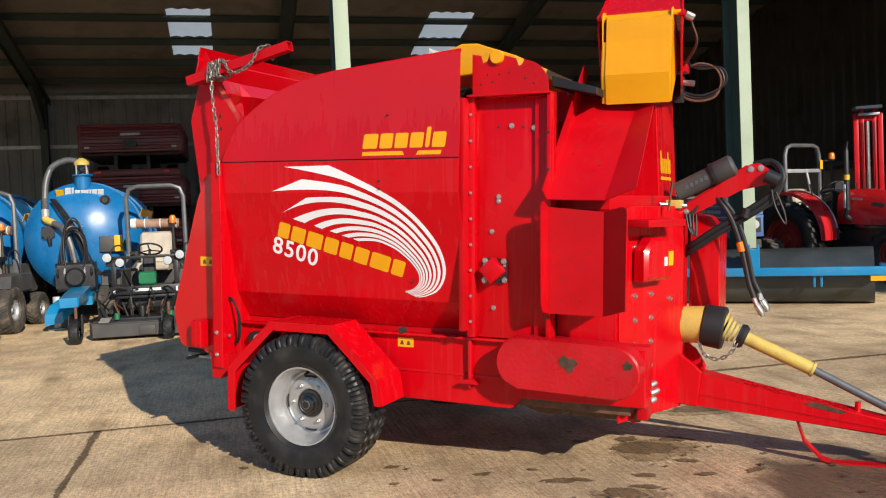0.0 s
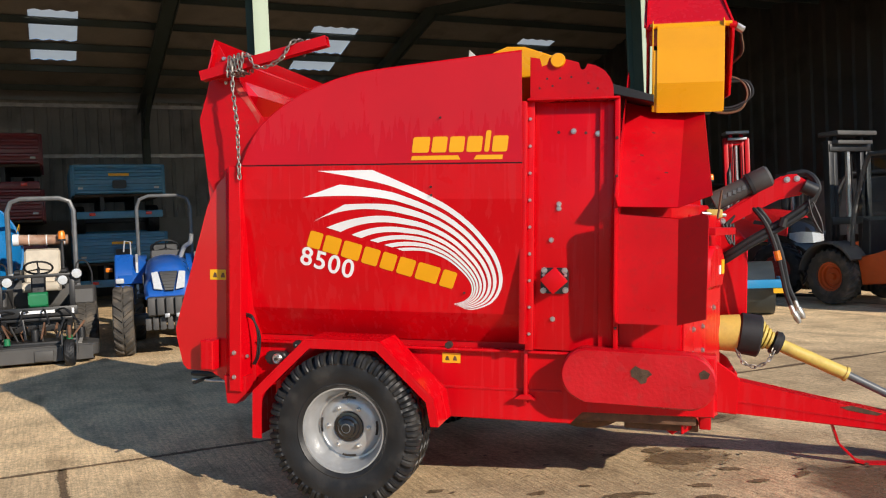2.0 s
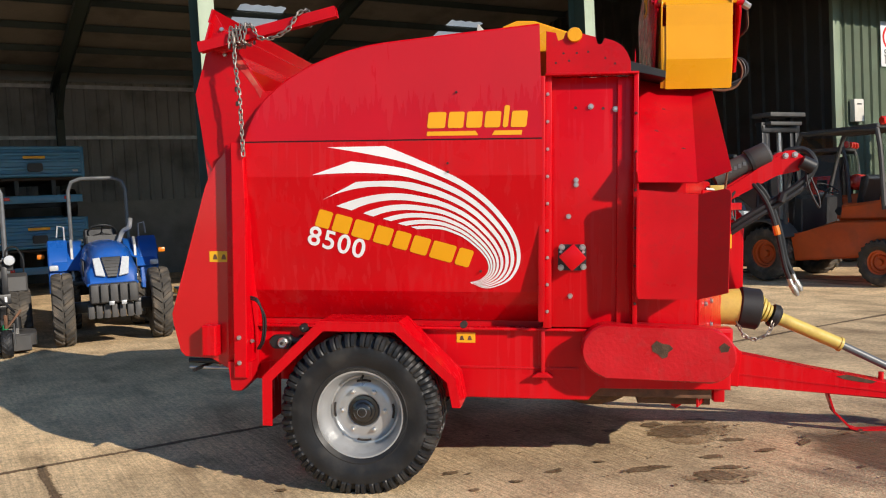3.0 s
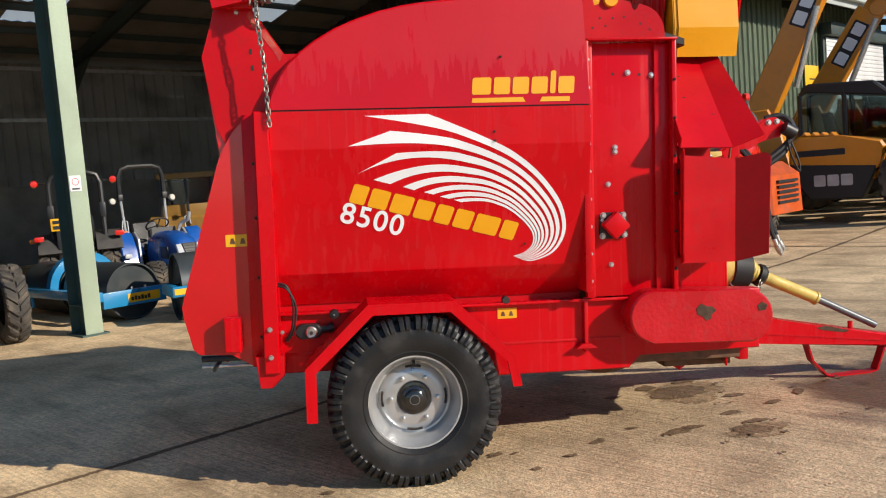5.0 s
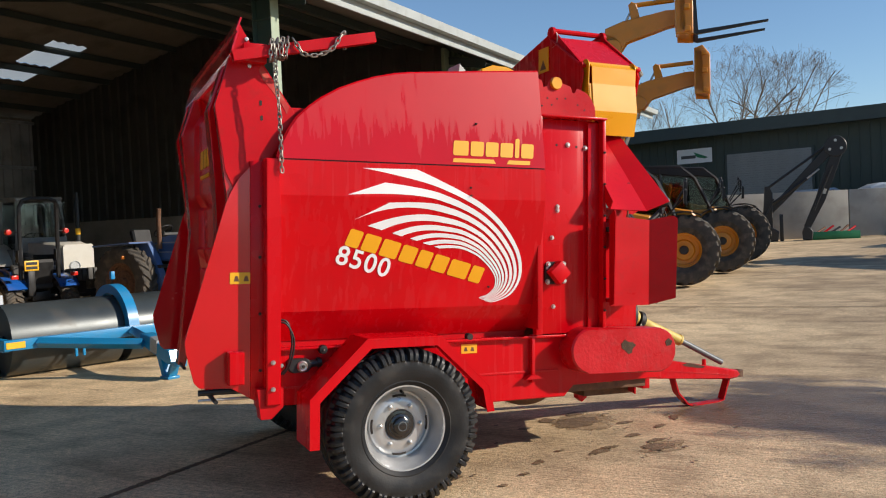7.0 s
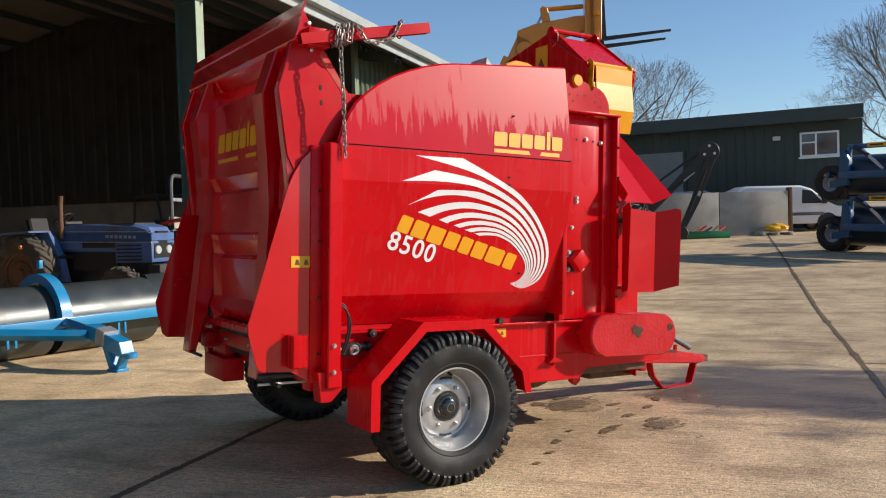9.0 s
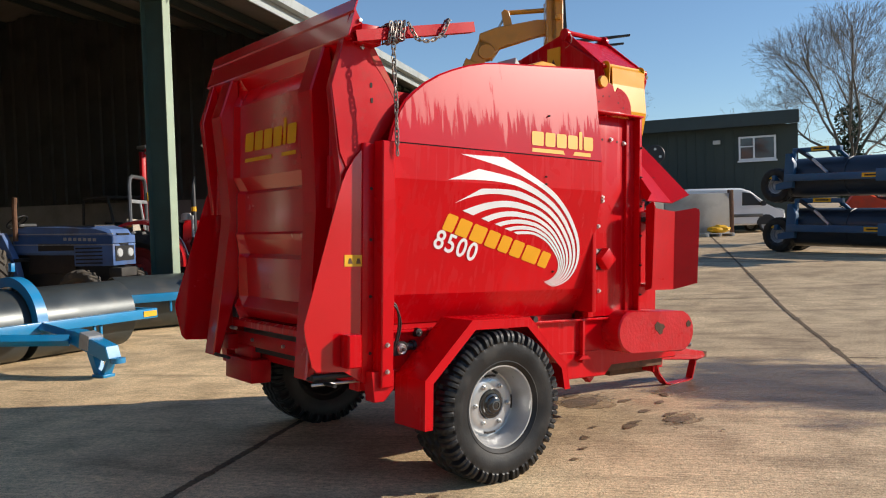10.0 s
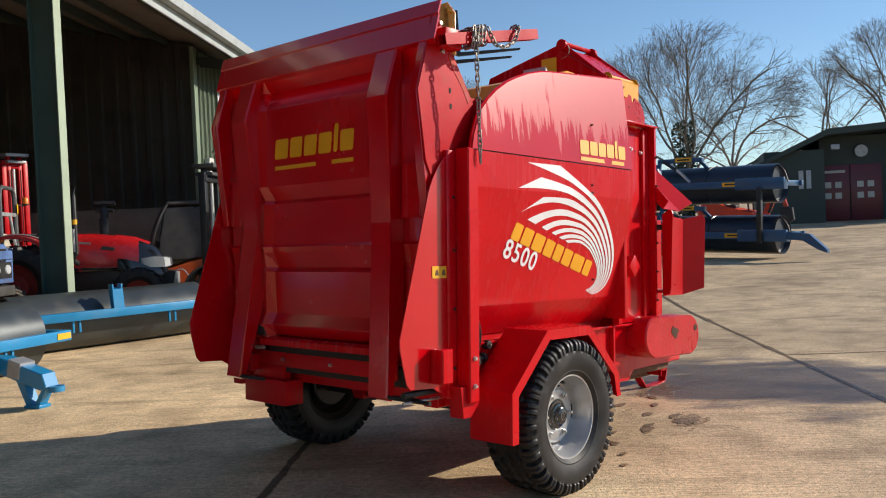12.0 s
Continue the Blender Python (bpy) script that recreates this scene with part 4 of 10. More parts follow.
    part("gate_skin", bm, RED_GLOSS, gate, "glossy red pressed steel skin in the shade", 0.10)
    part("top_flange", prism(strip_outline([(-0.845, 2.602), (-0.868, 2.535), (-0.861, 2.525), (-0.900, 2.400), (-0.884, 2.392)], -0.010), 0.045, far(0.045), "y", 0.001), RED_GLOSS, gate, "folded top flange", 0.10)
    rib = [(-0.900, 2.405), (-0.982, 2.150), (-0.945, 1.80), (-0.925, 1.50), (-0.955, 1.10), (-1.003, 0.60), (-0.955, 0.580), (-0.86, 1.00), (-0.81, 1.50), (-0.82, 1.80), (-0.84, 2.15), (-0.86, 2.405)]
    for y_top, y_knee, y_foot in ((0.315, 0.345, 0.305), (1.542, 1.497, 1.585)):
        bm = prism(rib, 0.0, 0.155, "y", 0.010)
        for v in bm.verts:
            z = v.co.z
            v.co.y = v.co.y * (1 if z > 1.5 else 0.92) + (y_knee + (y_top - y_knee) * min(1, (z - 1.5) / 0.65) if z > 1.5 else y_knee + (y_foot - y_knee) * (1.5 - z) / 0.92)
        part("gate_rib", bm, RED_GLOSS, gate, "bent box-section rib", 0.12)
    outer_rib = [(-0.905, 2.40), (-0.978, 2.14), (-0.93, 1.78), (-0.90, 1.52), (-0.84, 1.52), (-0.85, 1.80), (-0.87, 2.12), (-0.875, 2.36)]
    for y0 in (0.10, far(0.155)):
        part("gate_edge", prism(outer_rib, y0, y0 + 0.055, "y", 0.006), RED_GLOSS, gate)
        y1 = 0.17 if y0 < 1 else far(0.30)
        part("edge_gusset", prism([(-0.885, 1.80), (-0.83, 1.70), (-0.83, 1.56), (-0.89, 1.52)], y1, y1 + 0.13, "y", 0.004), RED, gate)
    part("bottom_rail", prism([(-0.842, 0.842), (-0.872, 0.826), (-0.872, 0.790), (-0.80, 0.780), (-0.80, 0.83)], 0.47, 1.56, "y", 0.003), RED, gate)
    part("bottom_plate", box(-0.795, -0.780, 0.44, 1.76, 0.655, 0.742, 0.003), RED_WORN, gate)
    # Black strip stands for the shade in the gap between rail and plate.
    part("door_seal", box(-0.80, -0.775, 0.47, 1.56, 0.742, 0.780, 0.003), BLACK, gate)
    part("latch_box", prism([(1.50, 0.845), (1.575, 0.845), (1.575, 0.925), (1.50, 0.905)], -0.875, -0.80, "x", 0.004), BLACK_METAL, gate, "black latch at the foot of the door")
    part("latch_pin", tube([(-0.88, 1.50, 0.775), (-0.88, 1.58, 0.775)], 0.012, 8), STEEL, gate)
    part("hinge_box", box(-0.865, -0.78, 1.66, 1.77, 0.62, 0.72, 0.006), RED_WORN, gate)
    for y in (0.975, 1.42):
        part("bolt", lathe([(0, -0.812), (0.010, -0.811), (0.012, -0.795)], "x", (0, y, 0.700), 8), STEEL, gate)
    for x, z in ((-0.90, 2.32), (-0.945, 2.00), (-0.90, 1.77)):
        part("bolt", lathe([(0, far(0.06)), (0.014, far(0.065)), (0.014, far(0.10))], "y", (x, 0, z), 8), STEEL, gate)
    for x, z in ((-0.815, 2.50), (-0.80, 2.36)):
        part("bolt", lathe([(0, 0.075), (0.011, 0.077), (0.012, 0.09)], "y", (x, 0, z), 8), STEEL, gate)
    for x, z in ((-0.74, 2.17), (-0.735, 2.09)):
        part("slot", prism(rounded(x - 0.007, x + 0.007, z - 0.014, z + 0.014, 0.006, 3), 0.0875, 0.0905, "y", 0.0), DARK, gate)
    part("scraped_patch", prism([(-0.735, 2.37), (-0.715, 2.345), (-0.665, 2.275), (-0.605, 2.185), (-0.585, 2.16), (-0.60, 2.12), (-0.635, 2.18), (-0.68, 2.24), (-0.725, 2.29), (-0.75, 2.345)], 0.0880, 0.0905, "y", 0.0), SCRAPED, gate, "patch scraped to primer and rust")
    for y0 in (0.112, far(0.118)):
        part("inner_side", prism([(-0.80, 1.80), (-0.45, 1.80), (-0.45, 2.16), (-0.60, 2.16), (-0.75, 2.05)], y0, y0 + 0.006, "y", 0.0), RED_WORN, gate)
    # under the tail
    # Beam coloured dark in place of the shade under the tail.
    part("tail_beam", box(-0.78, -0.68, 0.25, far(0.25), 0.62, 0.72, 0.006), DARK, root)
    part("rear_guard", box(-0.84, -0.70, 1.35, 1.76, 0.425, 0.575, 0.006), RED_WORN, root)
    part("guard_hanger", box(-0.80, -0.74, 1.42, 1.70, 0.575, 0.66, 0.004), RED_WORN, root)
    for y0, y1 in ((0.02, 0.43), (1.36, 1.69)):
        part("hinge_bar", tube([(-0.985, y0, 0.605), (-0.985, y1, 0.605)], 0.011, 8), BLACK_METAL, root)
    part("hydraulic_ram", tube([(-1.06, 0.13, 0.64), (-0.70, 0.13, 0.64)], 0.016, 10), BLACK_METAL, root)
    part("ram_rod", tube([(-0.72, 0.13, 0.60), (-1.06, 0.13, 0.60)], 0.008, 8), STEEL, root)
    # chain bar
    ang = math.atan2(2.548 - 2.382, 0.76)
    bar_m = Matrix.Translation((-0.904, -0.005, 2.385)) @ pose(0, 0, 0, 0, -math.degrees(ang), 0)
    bm = bmesh.new()
    L, s, t = 0.785, 0.028, 0.005
    for y0, y1, z0, z1 in ((-s, s, s - t, s), (-s, s, -s, -s + t), (-s, -s + t, -s + t, s - t), (s - t, s, -s + t, s - t)):
        add_box(bm, 0, L, y0, y1, z0, z1, 0)
    bmesh.ops.transform(bm, matrix=bar_m, verts=bm.verts)
    part("chain_bar", bm, RED_WORN, root, "square red steel bar with open ends")
    part("bar_bracket", box(-0.84, -0.72, 0.025, 0.095, 2.37, 2.47, 0.003), RED_WORN, root)


build_rear(chopper)


def add_link(bm, m, r=0.0042, w=0.0105, h=0.0165):
    pts = [Vector((w * math.cos(a) * 0.9, 0, (h - w * 0.5) * (1 if math.sin(a) > 0 else -1) * min(1, abs(math.sin(a)) * 3) + w * 0.7 * math.sin(a))) for a in (2 * math.pi * i / 10 for i in range(10))]
    add_tube(bm, [m @ p for p in pts], r, 5, closed=True)


def chain(name, pts, root, label, pitch=0.0275):
    """Links along a line, every other one turned."""
    p = [Vector(q) for q in pts]
    bm, i, carry = bmesh.new(), 0, 0.0
    for a, b in zip(p, p[1:]):
        d = b - a
        L = d.length
        rot = d.to_track_quat("Z", "Y").to_matrix().to_4x4()
        s = carry
        while s < L:
            add_link(bm, Matrix.Translation(a + d * (s / L)) @ rot @ pose(0, 0, 0, 0, 0, 90 * (i % 2) + 20 * math.sin(i * 2.1)))
            i += 1
            s += pitch
        carry = s - L
    return part(name, bm, CHAIN_M, root, label)


def build_chains(root):
    def bar(s, dy, dz):
        return Vector((-0.904 + 0.978 * s, -0.005 + dy, 2.385 + 0.213 * s + dz))
    chain("hanging_chain", [(-0.692, -0.048, 2.44), (-0.690, -0.050, 2.30), (-0.668, -0.040, 2.10), (-0.655, -0.040, 1.795)], root, "dull steel chain hanging from the bar")
    wraps = []
    for k in range(4):
        s = 0.19 + 0.028 * k
        wraps += [bar(s, -0.045, -0.04), bar(s + 0.01, -0.045, 0.045), bar(s + 0.02, 0.045, 0.045), bar(s + 0.025, 0.045, -0.045)]
    chain("wrapped_chain", wraps, root, "steel chain wound round the bar")
    chain("slack_chain", smooth_path([bar(0.32, -0.045, 0.03), bar(0.37, -0.05, -0.045), bar(0.45, -0.05, -0.060), bar(0.53, -0.05, -0.035), bar(0.575, -0.045, 0.025), bar(0.605, -0.02, 0.045), bar(0.62, 0.03, 0.042), bar(0.625, 0.042, -0.03)], 4), root, "slack end of the steel chain")


build_chains(chopper)


def bolt(root, x, y, z, r=0.013, material=None, name="bolt"):
    m = material or STEEL
    key = (name, r, m.name)
    if key not in BOLTS:
        BOLTS[key] = part(name, lathe([(0, -0.014), (r * 0.8, -0.014), (r, -0.009), (r, -0.003), (r * 1.35, -0.003), (r * 1.35, 0.0)], "y", (0, 0, 0), 8), m, root)
        BOLTS[key].location = (x, y, z)
        return BOLTS[key]
    return again(BOLTS[key], Matrix.Translation((x, y, z)), root)


BOLTS = {}


def hole(root, x, y, z, r=0.007):
    # Dark disc on the surface stands for the shaded inside of a hole.
    return part("bolt_hole", lathe([(0, y - 0.0015), (r, y - 0.0015), (r, y)], "y", (x, 0, z), 10), DARK, root)


def build_front(root):
    # front side panel with its frame
    part("front_panel", box(0.965, 1.45, 0.165, 0.175, 0.86, 2.20, 0.002), RED, root, "flat red front side panel with bolts")
    part("front_panel", box(0.965, 1.45, far(0.175), far(0.165), 0.86, 2.20, 0.002), RED, root)
    for a in (lambda y: y, far):
        y0, y1 = sorted((a(0.10), a(0.20)))
        part("frame_post", box(1.425, 1.450, y0, y1, 0.87, 2.215, 0.003), RED, root)
        y0, y1 = sorted((a(0.145), a(0.165)))
        part("frame_flange", box(1.345, 1.425, y0, y1, 0.87, 2.19, 0.002), RED, root)
        y0, y1 = sorted((a(0.085), a(0.20)))
        part("top_angle", box(0.965, 1.45, y0, y1, 2.205, 2.217, 0.002), RED, root)
        y0, y1 = sorted((a(0.12), a(0.17)))
        part("joint_strip", box(0.955, 1.0, y0, y1, 0.86, 2.205, 0.003), RED, root)
        arch = [(0.968, 2.217), (1.415, 2.217), (1.41, 2.29)] + arc(1.27, 2.26, 0.14, 15, 75, 7) + [(1.275, 2.405), (1.262, 2.375), (1.25, 2.37), (1.238, 2.376), (1.228, 2.412), (1.16, 2.432), (1.10, 2.448), (1.07, 2.44), (1.06, 2.405), (1.03, 2.395), (1.02, 2.44), (0.968, 2.45)]
        y0, y1 = sorted((a(0.165), a(0.175)))
        part("arch_plate", prism(arch, y0, y1, "y", 0.0015), RED_WORN, root, "rounded red top plate with slots")
        yc = a(0.145)
        part("cap", lathe([(0, yc), (0.036, yc), (0.04, yc + 0.01 * (1 if yc < 1 else -1)), (0.04, a(0.17))], "y", (1.118, 0, 2.425), 24), YELLOW, root, "round orange end cap")
    for x, z in ((1.205, 2.045), (1.335, 2.03)):
        bolt(root, x, 0.163, z, 0.012)
    for x, z in ((1.125, 2.04), (1.27, 2.035)):
        hole(root, x, 0.165, z, 0.008)
    for x, z in ((1.13, 1.63), (1.13, 1.655), (1.09, 1.46), (1.10, 1.03), (1.05, 1.27), (1.17, 1.27)):
        bolt(root, x, 0.163, z, 0.011)
    for i in range(9):
        bolt(root, 0.978, 0.118, 0.95 + i * 0.145, 0.007)
    for i in range(6):
        bolt(root, 1.437, 0.098, 1.0 + i * 0.2, 0.006, DARK)
    for x, z in ((1.06, 2.33), (1.13, 2.33), (1.19, 2.335), (1.09, 2.29), (1.28, 2.30), (1.33, 2.27), (1.02, 2.28)):
        hole(root, x, 0.165, z, 0.006)
    # turned square pointer on its bearing plate
    part("bearing_plate", prism(rounded(1.035, 1.185, 1.17, 1.31, 0.03), 0.150, 0.165, "y"), BLACK_METAL, root)
    bm = box(-0.052, 0.052, 0.085, 0.150, -0.052, 0.052, 0.004)
    bmesh.ops.transform(bm, matrix=Matrix.Translation((1.112, 0, 1.243)) @ pose(0, 0, 0, 0, -42, 0), verts=bm.verts)
    part("square_cover", bm, RED, root, "red square cover turned on its corner")
    for x, z in ((1.05, 1.185), (1.17, 1.19), (1.055, 1.295), (1.165, 1.295)):
        bolt(root, x, 0.148, z, 0.013)
    # fan housing and its side skirt
    plan = [(1.45, 0.24), (1.775, 0.24), (2.02, 0.93), (2.02, 1.07), (1.775, far(0.24)), (1.45, far(0.24))]
    part("fan_housing", prism(plan, 0.54, 1.575, "z", 0.006), RED, root, "", 0.1)
    part("housing_top", prism([(1.45, 0.30), (1.72, 0.30), (1.95, 0.93), (1.95, 1.07), (1.72, far(0.30)), (1.45, far(0.30))], 1.575, 1.66, "z", 0.01), RED_WORN, root)
    # folded trough below the chute, open towards the side
    def trough(name, quads, label):
        bm = bmesh.new()
        for q in quads:
            v = [bm.verts.new(c) for c in q]
            bm.faces.new(v)
        bmesh.ops.remove_doubles(bm, verts=bm.verts, dist=1e-4)
        bmesh.ops.recalc_face_normals(bm, faces=bm.faces)
        bmesh.ops.solidify(bm, geom=list(bm.faces), thickness=0.006)
        return part(name, bm, RED_WORN, root, label, 0.06)
    # side guard: left flange with rounded corners, face, right flange leaning out
    lf = [(1.447, 0.06, 1.03), (1.447, 0.06, 1.60), (1.440, 0.0, 1.632), (1.434, -0.02, 1.625), (1.432, -0.03, 1.60), (1.432, -0.012, 1.09), (1.438, 0.0, 1.045)]
    rf = [(1.752, 0.068, 1.028), (1.752, 0.06, 1.575), (1.87, -0.025, 1.602), (1.893, -0.042, 1.592), (1.897, -0.044, 1.57), (1.890, -0.034, 1.075)]
    trough("side_guard", [lf, [(1.447, 0.06, 1.03), (1.752, 0.068, 1.028), (1.752, 0.06, 1.575), (1.447, 0.06, 1.60)], rf], "red folded steel side guard")
    part("guard_stay", box(1.46, 1.74, 0.075, 0.36, 1.05, 1.07, 0.003), RED_WORN, root)
    # Upper stay is coloured dark, the lower one red.
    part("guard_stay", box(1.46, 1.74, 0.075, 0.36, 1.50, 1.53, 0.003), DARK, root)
    # sloping chute above
    cl = [(1.447, 0.045, 1.64), (1.436, 0.0, 1.69), (1.478, 0.66, 2.43), (1.484, 0.72, 2.38), (1.465, 0.72, 2.30)]
    cf = [(1.447, 0.045, 1.64), (1.465, 0.72, 2.30), (1.80, 0.757, 2.2955), (1.748, 0.078, 1.636)]
    cr = [(1.748, 0.078, 1.636), (1.80, 0.757, 2.2955), (1.892, 0.747, 2.331), (1.915, 0.06, 1.70)]
    trough("chute", [cl, cf, cr], "scuffed red discharge chute")
    for x, y, z in ((1.56, 0.28, 1.92), (1.62, 0.50, 2.06), (1.69, 0.20, 1.82), (1.60, 0.66, 2.20)):
        part("scuff", prism([(-0.009, -0.003), (0.007, -0.004), (0.012, 0.001), (0.0, 0.004), (-0.010, 0.002)], -0.0006, 0.0006, "y", 0.0), DARK, root).matrix_basis = Matrix.Translation((x, y - 0.006, z)) @ pose(0, 0, 0, -48, 8 * math.sin(9 * x), 0)
    part("chute_tower", prism([(1.62, 1.60), (1.90, 1.55), (1.865, 2.30), (1.65, 2.36)], 0.80, far(0.62), "y", 0.005), RED, root)
    # spout neck, hood and hinged flap
    part("spout_neck", prism([(0.84, 2.28), (1.48, 2.28), (1.54, 2.62), (1.20, 2.78), (0.88, 2.62)], 1.64, 1.83, "x", 0.006), RED_WORN, root)
    def narrowed(bm):
        for v in bm.verts:
            v.co.x = 1.587 + (v.co.x - 1.587) * (1 - 0.36 * max(0.0, v.co.y - 0.60))
        return bm
    hood = [(0.565, 2.60), (0.60, 2.69), (0.90, 2.935), (0.93, 2.972), (0.98, 2.985), (1.04, 2.965), (1.70, 2.81), (1.72, 2.74), (1.50, 2.28), (0.66, 2.28)]
    for x0, x1 in ((1.575, 1.587), (2.040, 2.052)):
        part("hood_side", narrowed(prism(hood, x0, x1, "x", 0.001)), RED, root, "dark red spout side plate" if x0 < 2 else "")
    part("hood_front", narrowed(folded([(0.615, 2.692), (0.915, 2.925)], -0.010, 1.587, 2.040, "x")), RED, root, "sloping red hood sheet")
    part("hood_back", narrowed(folded([(1.03, 2.945), (1.70, 2.79)], -0.010, 1.587, 2.040, "x")), RED, root)
    part("hood_rim", tube([(1.560, 0.975, 2.985), (2.005, 0.975, 2.985)], 0.020, 8), RED, root)
    for x in (1.567, 2.000):
        part("rim_boss", lathe([(0, x - 0.012), (0.045, x - 0.012), (0.045, x + 0.012), (0, x + 0.012)], "x", (0, 0.965, 2.965), 14), RED, root)
        part("hood_strut", tube([(x, 0.99, 2.93), (x, 0.60, 2.675)], 0.008, 6), RED_WORN, root)
    part("release_cord", hose([(1.585, 0.95, 2.985), (1.575, 0.90, 2.93), (1.58, 0.92, 2.88), (1.58, 0.97, 2.86)], 0.005, 5), OFF_WHITE, root)
    part("warning_label", prism([(1.02, 2.70), (1.16, 2.70), (1.16, 2.88), (1.02, 2.88)], 1.567, 1.574, "x", 0.0), LABEL_YELLOW, root)
    part("label_sign", prism([(1.05, 2.72), (1.13, 2.72), (1.09, 2.79)], 1.5635, 1.567, "x", 0.0), RUSTY, root)
    flap = [(0.585, 2.675), (0.548, 2.645), (0.545, 2.53), (0.525, 2.34), (0.560, 2.180)]
    part("flap", folded(flap, -0.008, 1.635, 1.992, "x"), YELLOW, root, "orange-yellow hinged discharge flap", 0.06)
    cheek = arc(0.59, 2.655, 0.05, 20, 190, 8) + [(0.548, 2.53), (0.528, 2.34), (0.562, 2.185), (0.66, 2.30), (0.79, 2.43), (0.78, 2.53), (0.70, 2.62)]
    for x0 in (1.608, 1.992):
        part("flap_side", prism(cheek, x0, x0 + 0.007, "x", 0.001), YELLOW, root)
    for x0, x1 in ((1.615, 1.635), (1.992, 1.999)):
        part("flap_edge", prism([(0.545, 2.53), (0.525, 2.34), (0.560, 2.185), (0.575, 2.19), (0.540, 2.34), (0.560, 2.53)], x0, x1, "x", 0.0), YELLOW, root)
    part("flap_hinge", tube([(1.595, 0.585, 2.672), (2.04, 0.585, 2.672)], 0.016, 8), YELLOW, root)
    for x in (1.592, 2.045):
        part("hinge_pin", lathe([(0, x - 0.02), (0.020, x - 0.018), (0.020, x + 0.018), (0, x + 0.02)], "x", (0, 0.59, 2.665), 12), RED, root)
    part("flap_stop", tube([(2.06, 0.60, 2.66), (2.10, 0.62, 2.64)], 0.022, 8), STEEL, root)
    # orange bale-guide over the drum, inside
    part("guide_plate", prism([(0.66, 2.36), (0.72, 2.53), (0.80, 2.56), (0.90, 2.555), (1.14, 2.47), (1.17, 2.40)], 0.40, 1.55, "y", 0.006), YELLOW, root, "orange guide plate above the drum")
    part("straw_rake", prism([(0.59, 2.44), (0.63, 2.50), (0.575, 2.555), (0.568, 2.50)], 0.42, 0.60, "y", 0.002), OFF_WHITE, root)
    part("rubber_apron", prism([(1.36, 2.28), (1.62, 2.22), (1.62, 2.26), (1.36, 2.34)], 0.40, 1.55, "y", 0.004), BLACK, root)
    # lower side box with round ends
    oval = arc(1.81, 0.735, 0.142, -85, 85, 12) + arc(1.30, 0.755, 0.142, 95, 265, 12)
    part("belt_cover", prism(oval, 0.035, 0.20, "y", 0.010), RED_ROUGH, root, "chipped red belt cover with rounded ends")
    chip = [(1.52, 0.79), (1.545, 0.815), (1.575, 0.80), (1.61, 0.795), (1.63, 0.775), (1.605, 0.755), (1.60, 0.73), (1.575, 0.722), (1.552, 0.745), (1.525, 0.76)]
    part("paint_chip", prism(chip, 0.0320, 0.0352, "y", 0.0), CHIPPED, root, "bare patch where the paint has chipped")
    chip2 = [(1.86, 0.79), (1.885, 0.81), (1.915, 0.79), (1.905, 0.765), (1.87, 0.76)]
    part("paint_chip", prism(chip2, 0.0320, 0.0352, "y", 0.0), CHIPPED, root)
    part("cover_back", box(1.14, 1.96, 0.20, 0.30, 0.62, 0.86, 0.006), RED_WORN, root)
    part("skid", box(1.48, 1.88, 0.40, 1.0, 0.40, 0.46, 0.006), RUSTY, root)
    part("pin_tip", prism([(1.70, 0.42), (1.80, 0.42), (1.79, 0.30), (1.75, 0.27), (1.71, 0.30)], 0.84, 0.90, "y", 0.006), RED, root)


build_front(chopper)


